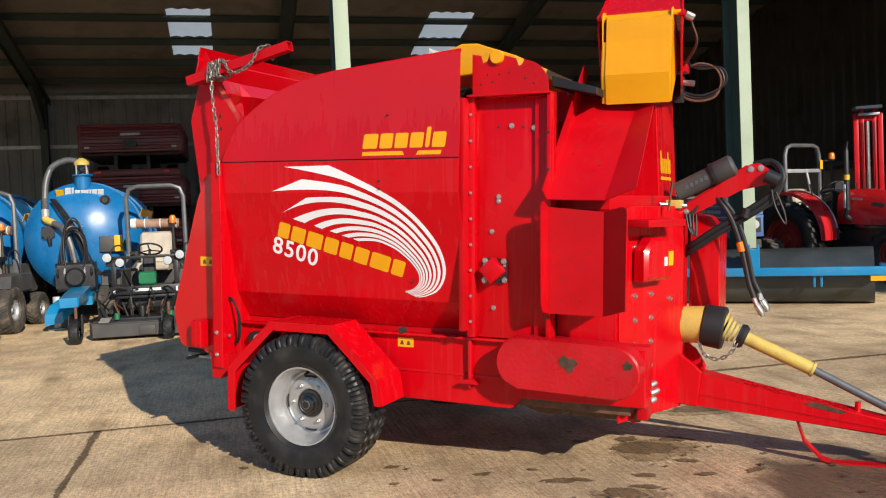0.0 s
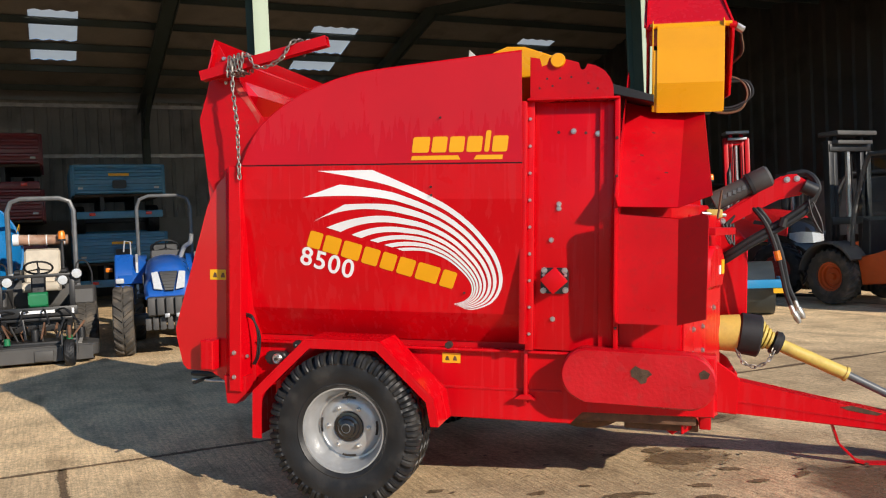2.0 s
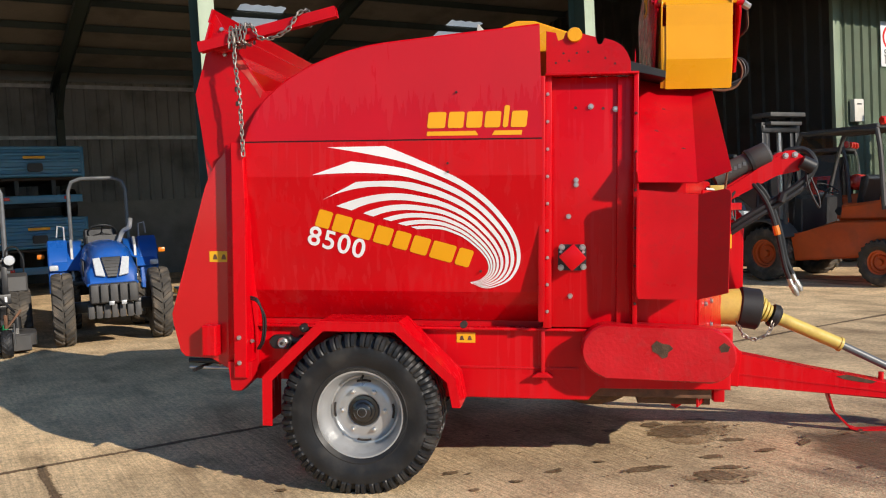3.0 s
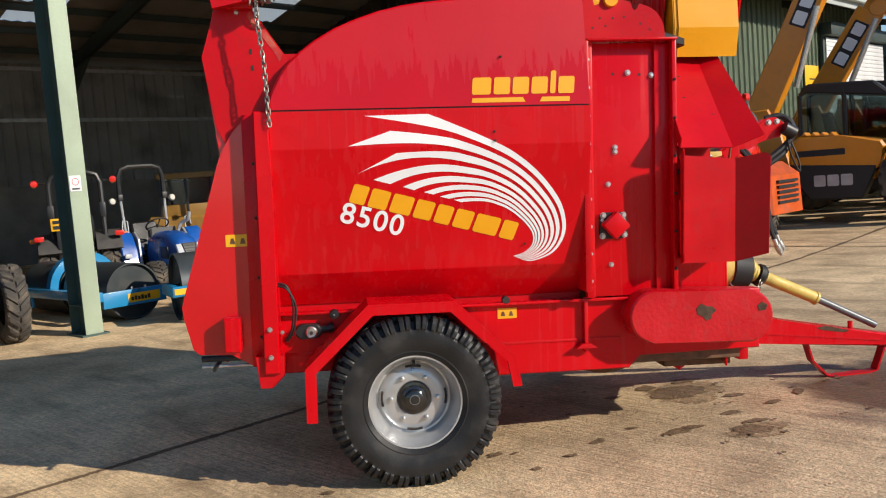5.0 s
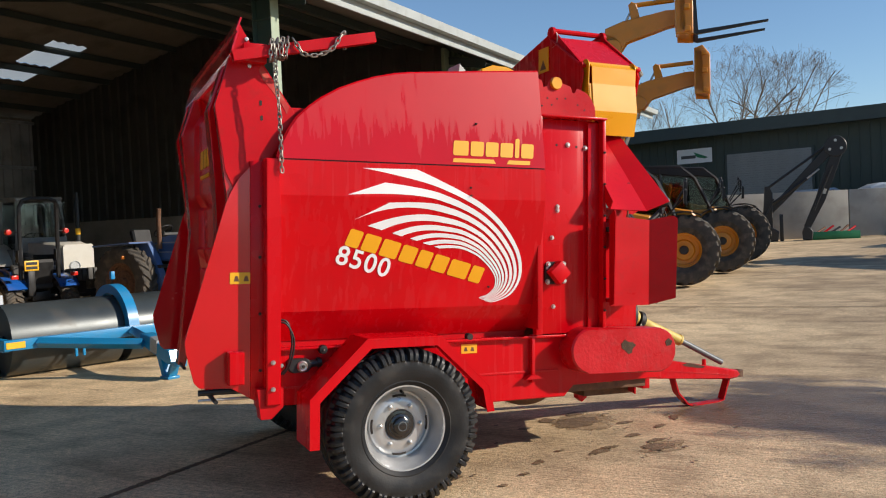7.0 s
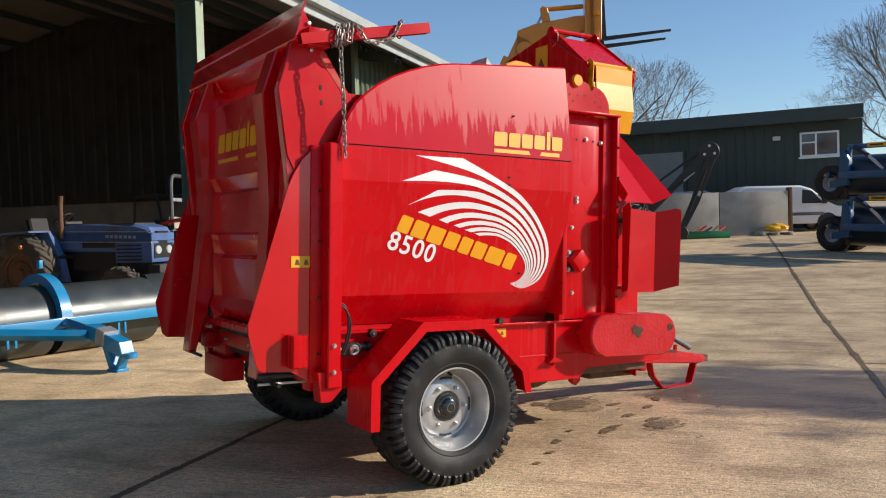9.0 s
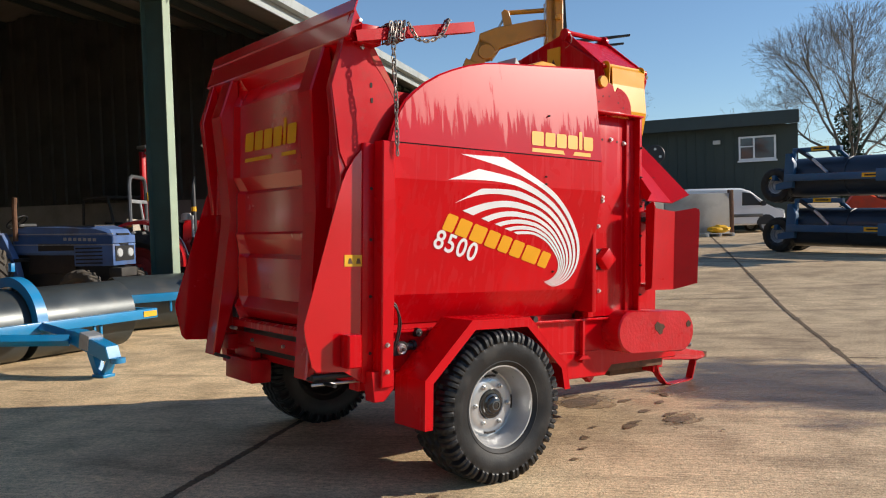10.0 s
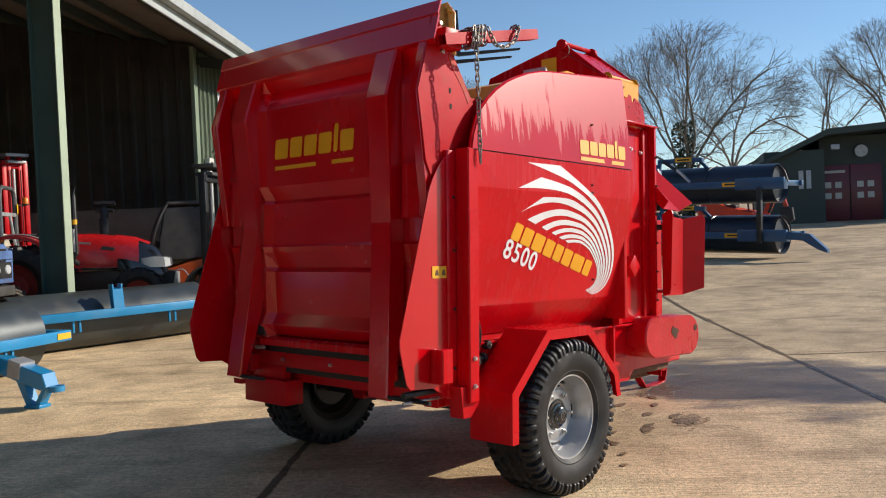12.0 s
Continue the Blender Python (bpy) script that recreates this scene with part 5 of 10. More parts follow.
def build_nose(root):
    # front plate with two rows of bolts, gearbox, drawbar, drive shaft, hydraulics
    slant = math.degrees(math.atan2(0.69, 0.245))
    def on_nose(s, z, out=0.0):
        """A place on the slanted front plate: s from its outer edge."""
        return Matrix.Translation((1.775 + 0.335 * s, 0.24 + 0.942 * s, z)) @ pose(0, 0, 0, 0, 0, slant) @ Matrix.Translation((0, -out, 0))
    plate = part("nose_plate", prism([(0.02, 0.42), (0.70, 0.40), (0.70, 1.50), (0.62, 1.60), (0.10, 1.60), (0.02, 1.50)], -0.012, 0.0, "y", 0.002), RED, root)
    plate.matrix_basis = on_nose(0, 0)
    for s in (0.17, 0.34):
        for k in range(6):
            b = bolt(root, 0, 0, 0, 0.013, STEEL, "plate_bolt")
            b.matrix_basis = on_nose(s, 0.70 + 0.135 * k, 0.012)
    b = bolt(root, 0, 0, 0, 0.013, STEEL, "plate_bolt")
    b.matrix_basis = on_nose(0.55, 1.06, 0.012)
    g = part("gearbox", prism([(-0.17, 1.19), (0.09, 1.19), (0.13, 1.26), (0.13, 1.37), (0.07, 1.43), (-0.09, 1.43), (-0.17, 1.36)], -0.11, -0.012, "y", 0.02), RED, root, "red gearbox casing with warning stickers")
    g.matrix_basis = on_nose(0.30, 0)
    g = part("warning_label", box(0.055, 0.105, -0.114, -0.109, 1.27, 1.35, 0.0), LABEL_YELLOW, root)
    g.matrix_basis = on_nose(0.30, 0)
    g = part("warning_label", box(0.01, 0.04, -0.114, -0.109, 1.27, 1.32, 0.0), DECAL_WHITE, root)
    g.matrix_basis = on_nose(0.30, 0)
    g = part("gearbox_shelf", box(-0.16, 0.24, -0.16, 0.0, 1.49, 1.53, 0.004), RED_WORN, root)
    g.matrix_basis = on_nose(0.22, 0)
    g = part("hose_slot", box(-0.04, 0.04, -0.0135, -0.012, 0.60, 0.66, 0.0), DARK, root)
    g.matrix_basis = on_nose(0.20, 0)
    part("nose_guard", prism([(2.02, 0.80), (2.20, 0.80), (2.20, 1.44), (2.12, 1.53), (2.02, 1.55)], 1.16, 1.52, "y", 0.006), RED, root)
    # sticker on the tower's side as plain blocks
    def tower_x(z):
        return 1.90 - 0.035 * (z - 1.55) / 0.75 + 0.002

    def badge(y0, y1, z0, z1):
        bm = bmesh.new()
        bm.faces.new([bm.verts.new((tower_x(z), y, z)) for y, z in ((y0, z0), (y1, z0), (y1, z1), (y0, z1))])
        part("tower_badge", bm, DECAL_YELLOW, root)
    badge(0.86, 1.20, 1.755, 1.775)
    for k in range(6):
        badge(0.86 + 0.058 * k, 0.906 + 0.058 * k, 1.795, 1.885 + (0.045 if k in (0, 4) else 0))
    beam = [(1.95, 0.43), (2.08, 0.41), (3.18, 0.335), (3.26, 0.345), (3.29, 0.37), (3.26, 0.405), (2.60, 0.515), (2.08, 0.615), (1.95, 0.64)]
    part("drawbar", prism(beam, 0.905, 1.055, "y", 0.010), RED, root, "red tapered drawbar with chipped paint")
    part("drawbar_side", prism([(1.6, 0.45), (2.12, 0.41), (2.14, 0.62), (2.10, 0.66), (1.9, 0.80), (1.6, 0.84)], 0.86, 0.90, "y", 0.006), RED, root)
    part("drawbar_side", prism([(1.6, 0.45), (2.12, 0.41), (2.14, 0.62), (2.08, 0.72), (1.9, 0.84), (1.6, 0.84)], 1.06, 1.10, "y", 0.006), RED, root)
    part("drawbar_seam", prism([(2.12, 0.478), (3.16, 0.372), (3.16, 0.378), (2.12, 0.486)], 0.900, 0.9055, "y", 0.0), RED_WORN, root)
    chip = [(2.70, 0.48), (2.76, 0.492), (2.86, 0.47), (2.93, 0.455), (2.90, 0.442), (2.82, 0.452), (2.74, 0.465)]
    part("paint_chip", prism(chip, 0.902, 0.9055, "y", 0.0), CHIPPED, root)
    bm = bmesh.new()
    add_lathe(bm, [(0.03, 0.345), (0.055, 0.345), (0.055, 0.395), (0.03, 0.395), (0.03, 0.345)], "z", (3.31, 0.98, 0), 20)
    part("towing_eye", bm, RUSTY, root)
    part("drawbar_pin", tube([(2.98, 0.98, 0.40), (2.98, 0.98, 0.50)], 0.016, 8), RED, root)
    stand = [(2.66, 0.98, 0.37), (2.70, 0.98, 0.25), (2.80, 0.98, 0.150), (2.86, 0.98, 0.135), (3.10, 0.98, 0.150), (3.16, 0.98, 0.165), (3.22, 0.98, 0.34)]
    part("stand_loop", folded([(x, z) for x, _, z in stand], 0.012, 0.945, 1.015, "y"), RED_WORN, root, "bent red parking stand")
    # drive shaft
    part("shaft_guard", lathe([(0.085, 1.98), (0.105, 2.0), (0.115, 2.14), (0.10, 2.14), (0.08, 1.98)], "x", (0, 0.98, 0.885), 28), PTO_YELLOW, root)
    bm = lathe([(0.0, 0.0), (0.10, 0.0), (0.125, 0.02), (0.128, 0.13), (0.118, 0.14), (0.07, 0.14), (0.0, 0.14)], "x", (0, 0, 0), 28)
    turn = Matrix.Translation((2.12, 0.98, 0.89)) @ pose(0, 0, 0, 0, 8, 0)
    bmesh.ops.transform(bm, matrix=turn, verts=bm.verts)
    part("shaft_cone", bm, BLACK, root, "black ribbed drive-shaft cone")
    d = (Vector((2.72, 0.99, 0.672)) - Vector((2.25, 0.98, 0.875))).normalized()
    rotd = d.to_track_quat("X", "Z").to_matrix().to_4x4()
    bm = bmesh.new()
    for k in range(4):
        add_lathe(bm, [(0.0, 0.025 * k), (0.092 - 0.012 * k, 0.025 * k), (0.092 - 0.012 * k, 0.025 * k + 0.014), (0.0, 0.025 * k + 0.014)], "x", (0, 0, 0), 20)
    bmesh.ops.transform(bm, matrix=Matrix.Translation((2.24, 0.98, 0.88)) @ rotd, verts=bm.verts)
    part("shaft_bellows", bm, PTO_YELLOW, root)
    bm = lathe([(0.03, 0.0), (0.07, 0.0), (0.075, 0.03), (0.06, 0.05), (0.03, 0.05)], "x", (0, 0, 0), 20)
    bmesh.ops.transform(bm, matrix=Matrix.Translation(Vector((2.24, 0.98, 0.88)) + d * 0.10) @ rotd, verts=bm.verts)
    part("shaft_collar", bm, BLACK, root)
    a = Vector((2.24, 0.98, 0.88)) + d * 0.13
    part("shaft_tube", tube([a, a + d * 0.42], 0.040, 16), PTO_YELLOW, root, "dirty yellow plastic shaft tube")
    e = a + d * 0.42
    part("shaft_ring", tube([e - d * 0.01, e + d * 0.006], 0.045, 16), PTO_YELLOW, root)
    part("inner_shaft", tube([e, (3.16, 0.985, 0.465)], 0.024, 12), GREY_TUBE, root)
    chain("guard_chain", smooth_path([(2.12, 0.90, 0.79), (2.16, 0.89, 0.72), (2.23, 0.89, 0.70), (2.30, 0.90, 0.74), (2.33, 0.92, 0.80)], 4), root, "thin guard chain")
    # hydraulic arm, accumulator and hoses
    arm = [(1.985, 1.575), (2.04, 1.525), (2.34, 1.695), (2.47, 1.72), (2.505, 1.80), (2.44, 1.845), (2.39, 1.842)]
    part("lift_arm", prism(arm, 0.93, 0.95, "y", 0.003), RED, root, "red hydraulic hose arm")
    part("arm_web", prism([(2.00, 1.555), (2.40, 1.775), (2.40, 1.835), (2.36, 1.835), (2.00, 1.60)], 0.950, 1.02, "y", 0.003), RED_WORN, root)
    for x, z in ((2.39, 1.812), (2.445, 1.818), (2.03, 1.565), (1.995, 1.56)):
        bolt(root, x, 0.93, z, 0.014)
    can_a, can_b = Vector((1.975, 0.955, 1.680)), Vector((2.30, 0.955, 1.842))
    can_d = (can_b - can_a).normalized()
    part("document_tube", tube([can_a, can_a + can_d * 0.24], 0.058, 18), GREY_PLASTIC, root, "dark grey plastic canister")
    part("canister_cap", tube([can_a + can_d * 0.235, can_a + can_d * 0.25, can_a + can_d * 0.345, can_a + can_d * 0.36], [0.062, 0.068, 0.068, 0.055], 18), GREY_PLASTIC, root)
    part("canister_strap", tube([can_a + can_d * 0.225, can_a + can_d * 0.245], 0.071, 18), BLACK, root)
    for k in range(5):
        q = can_a + can_d * (0.07 + 0.03 * k)
        part("canister_mark", box(q.x - 0.009, q.x + 0.009, q.y - 0.060, q.y - 0.057, q.z - 0.012, q.z + 0.012, 0.0), GREY_TUBE, root)
    part("arm_bush", tube([(2.475, 0.90, 1.775), (2.545, 0.90, 1.740)], 0.042, 14), BLACK_METAL, root)
    for k in range(2):
        o = 0.034 * k
        part("hydraulic_hose", hose([(2.00, 1.05, 1.33 - o), (2.056, 0.97, 1.362 - o), (2.178, 0.94, 1.448 - o), (2.365, 0.93, 1.566 - o), (2.50, 0.93, 1.665 - o), (2.56, 0.93 + o, 1.745), (2.545, 0.95 + o, 1.815), (2.49, 0.98, 1.855), (2.40, 1.0, 1.84)], 0.019, 9), BLACK, root)
    part("hose_tie", tube([(2.36, 0.905, 1.535), (2.375, 0.905, 1.585)], 0.024, 8), BLACK_METAL, root)
    for k in range(2):
        o = 0.026 * k
        part("hydraulic_hose", hose([(2.17 + o, 0.97, 1.67), (2.225 + o, 0.93, 1.62), (2.29 + o, 0.92 + o, 1.517), (2.346 + o, 0.92 + o, 1.353), (2.391 + 0.7 * o, 0.92 + o, 1.156 + o), (2.423 + o, 0.92 + o, 1.065 + o)], 0.015, 8), BLACK, root)
        part("hose_end", tube([(2.420 + o, 0.92 + o, 1.070 + o), (2.436 + o, 0.92 + o, 1.030 + o), (2.438 + o, 0.92 + o, 1.028 + o), (2.462 + o, 0.92 + o, 0.985 + o), (2.472 + o, 0.92 + o, 0.965 + o)], [0.015, 0.015, 0.020, 0.020, 0.012], 10), STEEL, root)
    part("hose_sleeve", tube([(2.335, 0.918, 1.39), (2.350, 0.918, 1.335)], 0.020, 10), AMBER, root)
    for k in range(4):
        part("loose_cable", hose([(2.03 + 0.02 * k, 0.92, 1.55), (2.05 + 0.015 * k, 0.90, 1.47 - 0.015 * k), (2.075, 0.90, 1.43 + 0.01 * k), (2.06 - 0.01 * k, 0.92, 1.52), (2.10, 0.93, 1.60)], 0.006, 6), BLACK, root)
    part("sling", hose([(2.50, 0.91, 1.73), (2.52, 0.90, 1.62), (2.56, 0.90, 1.53), (2.585, 0.90, 1.50), (2.575, 0.90, 1.57), (2.53, 0.905, 1.68)], 0.006, 6), BLACK, root)
    part("valve_block", box(1.93, 2.02, 0.80, 0.90, 1.585, 1.635, 0.005), PTO_YELLOW, root)
    part("valve_body", tube([(1.88, 0.80, 1.60), (1.94, 0.80, 1.575), (1.95, 0.80, 1.53)], 0.022, 8), RUSTY, root)
    part("valve_pipe", tube([(1.90, 0.78, 1.61), (2.04, 0.86, 1.60)], 0.012, 8), STEEL, root)
    part("lever", tube([(1.98, 0.62, 1.58), (2.0, 0.62, 1.74)], 0.007, 6), RUSTY, root)
    # hose loop behind the flap
    for k in range(3):
        o = 0.016 * k
        part("spout_hose", hose([(2.09, 0.62, 2.62), (2.10, 0.75, 2.52), (1.96 + o, 1.16, 2.45 + o), (2.06, 1.20, 2.475 - o), (2.15 + o, 1.20, 2.44), (2.185 + o, 1.20, 2.36), (2.15, 1.20, 2.27 + o), (2.06, 1.20, 2.245 + o), (1.97, 1.20, 2.27 + o), (1.92, 1.18, 2.35)], 0.008, 6), BLACK if k else RUSTY, root)
    part("spout_valve", box(1.91, 1.965, 1.14, 1.22, 2.24, 2.40, 0.006), BLACK_METAL, root)
    part("valve_bracket", prism([(1.10, 2.42), (1.24, 2.42), (1.24, 2.47), (1.10, 2.48)], 1.87, 1.99, "x", 0.003), RED, root)
    part("valve_nipple", tube([(1.96, 1.17, 2.36), (2.03, 1.17, 2.35)], 0.018, 8), STEEL, root)
    for k, (s, z) in enumerate(((0.20, 0.60), (0.23, 0.555), (0.20, 0.51))):
        g = part("hose_coupling", tube([(0, -0.02, 0), (0.05, -0.06, 0.0), (0.10, -0.07, 0.01)], 0.018, 8), STEEL, root)
        g.matrix_basis = on_nose(s, z)
    part("coupling_post", box(1.88, 1.94, 0.30, 0.42, 0.44, 0.70, 0.006), RED_WORN, root)


build_nose(chopper)


def build_fender(root, flip):
    a = (lambda y: far(y)) if flip else (lambda y: y)
    path = [(-0.524, 0.345), (-0.524, 0.605), (-0.213, 0.905), (0.206, 0.905), (0.503, 0.615), (0.528, 0.47)]
    y0, y1 = sorted((a(-0.135), a(0.15)))
    part("mudguard", folded(path, 0.010, y0, y1, "y"), RED, root, "" if flip else "angular red mudguard")
    inner = [(-0.480, 0.345), (-0.480, 0.59), (-0.195, 0.862), (0.188, 0.862), (0.468, 0.60), (0.492, 0.47)]
    y0, y1 = sorted((a(-0.135), a(-0.127)))
    part("mudguard_lip", prism(path + inner[::-1], y0, y1, "y", 0.001), RED, root)
    for x in (-0.15, 0.15):
        y0, y1 = sorted((a(0.15), a(0.22)))
        part("mudguard_stay", box(x - 0.02, x + 0.02, y0, y1, 0.80, 0.84, 0.003), RED, root)


def build_wheel(root, y, side):
    w = new("wheel")
    w.parent = root
    w.location = (0, y, 0.4190)
    w["label"] = "black implement tyre on a silver steel rim"
    h, n, per = 0.160, 31, 10
    # half a section from bead to middle: radius, share of the half width, depth of the gaps between lugs and their way (out, across), wave of the tread grooves
    half = [(0.226, 0.74, 0, 0, 0, 0), (0.238, 0.82, 0, 0, 0, 0), (0.252, 0.88, 0, 0, 0, 0), (0.256, 0.905, 0, 0, 0, 0), (0.262, 0.90, 0, 0, 0, 0), (0.290, 0.965, 0, 0, 0, 0), (0.318, 1.0, 0, 0, 0, 0),
            (0.345, 1.005, 0, 0, 0, 0), (0.362, 0.985, 0, 0, 0, 0), (0.366, 0.99, 0.004, 0, 1, 0), (0.373, 1.02, 0.020, 0, 1, 0), (0.400, 1.01, 0.026, 0.3, 1, 0), (0.416, 0.96, 0.030, 0.7, 0.7, 0),
            (0.428, 0.87, 0.028, 1, 0.3, 0), (0.433, 0.74, 0.024, 1, 0, 0), (0.434, 0.56, 0.018, 1, 0, 0.3), (0.433, 0.50, 0.0, 0, 0, 0.7), (0.418, 0.46, 0, 0, 0, 1), (0.418, 0.36, 0, 0, 0, 1), (0.434, 0.32, 0, 0, 0, 1),
            (0.435, 0.12, 0, 0, 0, 1), (0.420, 0.08, 0, 0, 0, 1)]
    lug = (0, 0, 0, 0.35, 0, 0, 0, 0.95, 1, 0.95)
    bm = bmesh.new()
    seg, rings = n * per, []
    for s_, rows in ((-1, half), (1, half[::-1])):
        for r, y_, d, out, across, wave in rows:
            ring = []
            for j in range(seg):
                a = 2 * math.pi * j / seg
                g = d * lug[(j + (per // 2 if s_ > 0 else 0)) % per]
                yy = s_ * (y_ * h - g * across) + wave * 0.011 * math.sin(n * a)
                ring.append(bm.verts.new(((r - g * out) * math.cos(a), yy, (r - g * out) * math.sin(a))))
            rings.append(ring)
    for a, b in zip(rings, rings[1:]):
        for j in range(seg):
            bm.faces.new((a[j], a[(j + 1) % seg], b[(j + 1) % seg], b[j]))
    part("tyre", bm, TYRE, w, "", 0.45)
    o = lambda d: side * d
    rim = [(0.232, o(0.112)), (0.238, o(0.120)), (0.236, o(0.127)), (0.226, o(0.126)), (0.219, o(0.112)), (0.214, o(0.080)), (0.200, o(0.062)), (0.196, o(0.020)), (0.186, o(0.004)), (0.176, o(0.002)), (0.170, o(0.014)),
           (0.150, o(0.030)), (0.128, o(0.034)), (0.090, o(0.034)), (0.084, o(0.028))]
    part("rim", lathe(rim, "y", seg=72), SILVER, w, "silver painted steel rim")
    # Back of the rim is coloured dark, its front silver.
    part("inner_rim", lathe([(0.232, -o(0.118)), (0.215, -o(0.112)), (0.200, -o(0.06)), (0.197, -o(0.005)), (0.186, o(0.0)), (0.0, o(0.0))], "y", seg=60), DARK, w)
    part("brake_drum", lathe([(0.0, -o(0.10)), (0.15, -o(0.10)), (0.16, -o(0.09)), (0.16, o(0.0))], "y", seg=36), BLACK_METAL, w)
    hub = [(0.0, o(0.078)), (0.038, o(0.078)), (0.047, o(0.072)), (0.050, o(0.052)), (0.062, o(0.048)), (0.066, o(0.040)), (0.080, o(0.038)), (0.084, o(0.030))]
    part("hub", lathe(hub, "y", seg=32), GLOSS_BLACK, w, "glossy black hub cap")
    part("hub_emblem", lathe([(0.022, o(0.0805)), (0.026, o(0.0805)), (0.027, o(0.078))], "y", seg=20), GREY_TUBE, w)
    nut = None
    for k in range(6):
        a = radians(60 * k + 0)
        m = Matrix.Translation((0.117 * math.cos(a), side * 0.034, 0.117 * math.sin(a)))
        if nut is None:
            nut = part("wheel_nut", lathe([(0, side * 0.026), (0.008, side * 0.024), (0.0085, side * 0.014), (0.013, side * 0.012), (0.014, 0)], "y", seg=6), STEEL, w)
            nut.matrix_basis = m
        else:
            again(nut, m)
    for k in range(4):
        a = radians(90 * k + 90)
        pts = [(0.163 * math.cos(a + t), side * 0.0225, 0.163 * math.sin(a + t)) for t in (-0.24, -0.12, 0, 0.12, 0.24)]
        part("rim_slot", tube(pts, 0.0065, 6), DARK, w)
    part("valve", tube([(0, side * 0.045, 0.192), (0, side * 0.085, 0.184)], 0.008, 6), BLACK, w)


for flip in (False, True):
    build_fender(chopper, flip)
build_wheel(chopper, -0.005, -1)
build_wheel(chopper, far(-0.005), 1)


def build_decals(root):
    def on_side(bm, lift=0.0025):
        for v in bm.verts:
            v.co.y = side_y(v.co.z) - lift
        return bm

    def strip(name, a, b, material, label=""):
        bm = bmesh.new()
        va = [bm.verts.new((x, 0, z)) for x, z in a]
        vb = [bm.verts.new((x, 0, z)) for x, z in b]
        for i in range(len(va) - 1):
            bm.faces.new((va[i], va[i + 1], vb[i + 1], vb[i]))
        return part(name, on_side(bm), material, root, label)

    def curve2(pts, n=8):
        return [(q.x, q.y) for q in smooth_path([(x, z, 0) for x, z in pts], n)]

    # the swoosh: eight feathers that sweep round between an outer and an inner line into one tail
    outer = curve2([(0.253, 1.786), (0.397, 1.722), (0.545, 1.646), (0.669, 1.550), (0.765, 1.440), (0.816, 1.351), (0.836, 1.261), (0.824, 1.186), (0.781, 1.121), (0.720, 1.087), (0.643, 1.071), (0.562, 1.099)])
    inner = curve2([(0.280, 1.394), (0.404, 1.394), (0.489, 1.368), (0.541, 1.341), (0.588, 1.304), (0.626, 1.267), (0.655, 1.225), (0.663, 1.185), (0.652, 1.150), (0.619, 1.121), (0.589, 1.110), (0.562, 1.104)])

    def line(w):
        return [(p[0] * (1 - w) + q[0] * w, p[1] * (1 - w) + q[1] * w) for p, q in zip(outer, inner)]

    def low_edge(pts, f):
        """The point at a broken step of a list of points."""
        k = min(int(f), len(pts) - 2)
        return tuple(pts[k][c] + (pts[k + 1][c] - pts[k][c]) * (f - k) for c in (0, 1))

    def feather_edge(start, rise, sweep, j, n=14):
        """From its start, leaving at that many degrees, bending into a line of the swoosh at its step j, then along it."""
        p, e, g = Vector(start), Vector(sweep[j]), Vector(sweep[j + 1])
        d0, d1 = Vector((math.cos(radians(rise)), math.sin(radians(rise)))), (g - e).normalized()
        det = d0.x * d1.y - d0.y * d1.x
        u = ((e.x - p.x) * d1.y - (e.y - p.y) * d1.x) / det if abs(det) > 0.03 else 0
        reach = (e - p).length
        c = p + d0 * u if 0.1 * reach < u < 0.95 * reach else (p + e) / 2
        return [tuple(p * (1 - f) ** 2 + c * 2 * f * (1 - f) + e * f * f) for f in (i / n for i in range(n))] + sweep[j:]
    # share of the sweep, its width, upper start and its rise, lower start and its rise
    feathers = ((0.0, 0.112, (0.120, 1.840), -21, (-0.200, 1.837), -9), (0.190, 0.108, (-0.069, 1.761), -6, (-0.285, 1.689), 4), (0.358, 0.102, (-0.043, 1.650), 3, (-0.239, 1.553), 25),
                (0.525, 0.088, (-0.161, 1.521), 21, (-0.077, 1.497), 25), (0.663, 0.074, (-0.014, 1.481), 23, (0.043, 1.463), 24), (0.776, 0.065, (0.093, 1.451), 20, (0.139, 1.438), 18),
                (0.870, 0.060, (0.174, 1.426), 16, (0.221, 1.413), 13), (0.955, 0.045, (0.247, 1.407), 8, (0.281, 1.394), 4))
    for i, (w, d, top, rise, low, low_rise) in enumerate(feathers):
        j = 1 if i < 5 else 7
        hi, lo = feather_edge(top, rise, line(w), j), feather_edge(low, low_rise, line(w + d), j)
        if i < 3:
            n = 10
            hi = [(low[0] + (top[0] - low[0]) * f / n, low[1] + (top[1] - low[1]) * f / n) for f in range(n)] + hi
            grow = len(hi) - len(line(w)[j:])
            steps = [f * 14 / grow for f in range(grow)]
            lo = [low_edge(lo, f) for f in steps] + lo[14:]
        strip("swoosh_stripe", hi, lo, DECAL_WHITE, "white curved feather stripe")

    def shapes(x0, z0, ang, kinds, h, material, place, name):
        """Plain rounded blocks and wedges in a row, in place of a maker's wording."""
        x = 0.0
        ca, sa = math.cos(ang), math.sin(ang)
        for kind, w in kinds:
            bm = bmesh.new()
            top = 1.35 * h if kind == "post" else h
            pts = rounded(x, x + w, 0, top, 0.12 * h, 3)
            bm.faces.new([bm.verts.new((p + 0.10 * q, q, 0)) for p, q in pts])
            for v in bm.verts:
                v.co = place(x0 + v.co.x * ca - v.co.y * sa, z0 + v.co.x * sa + v.co.y * ca)
            part(name, bm, material, root)
            x += w + 0.16 * h
        return x
    on = lambda x, z: Vector((x, side_y(z) - 0.003, z))
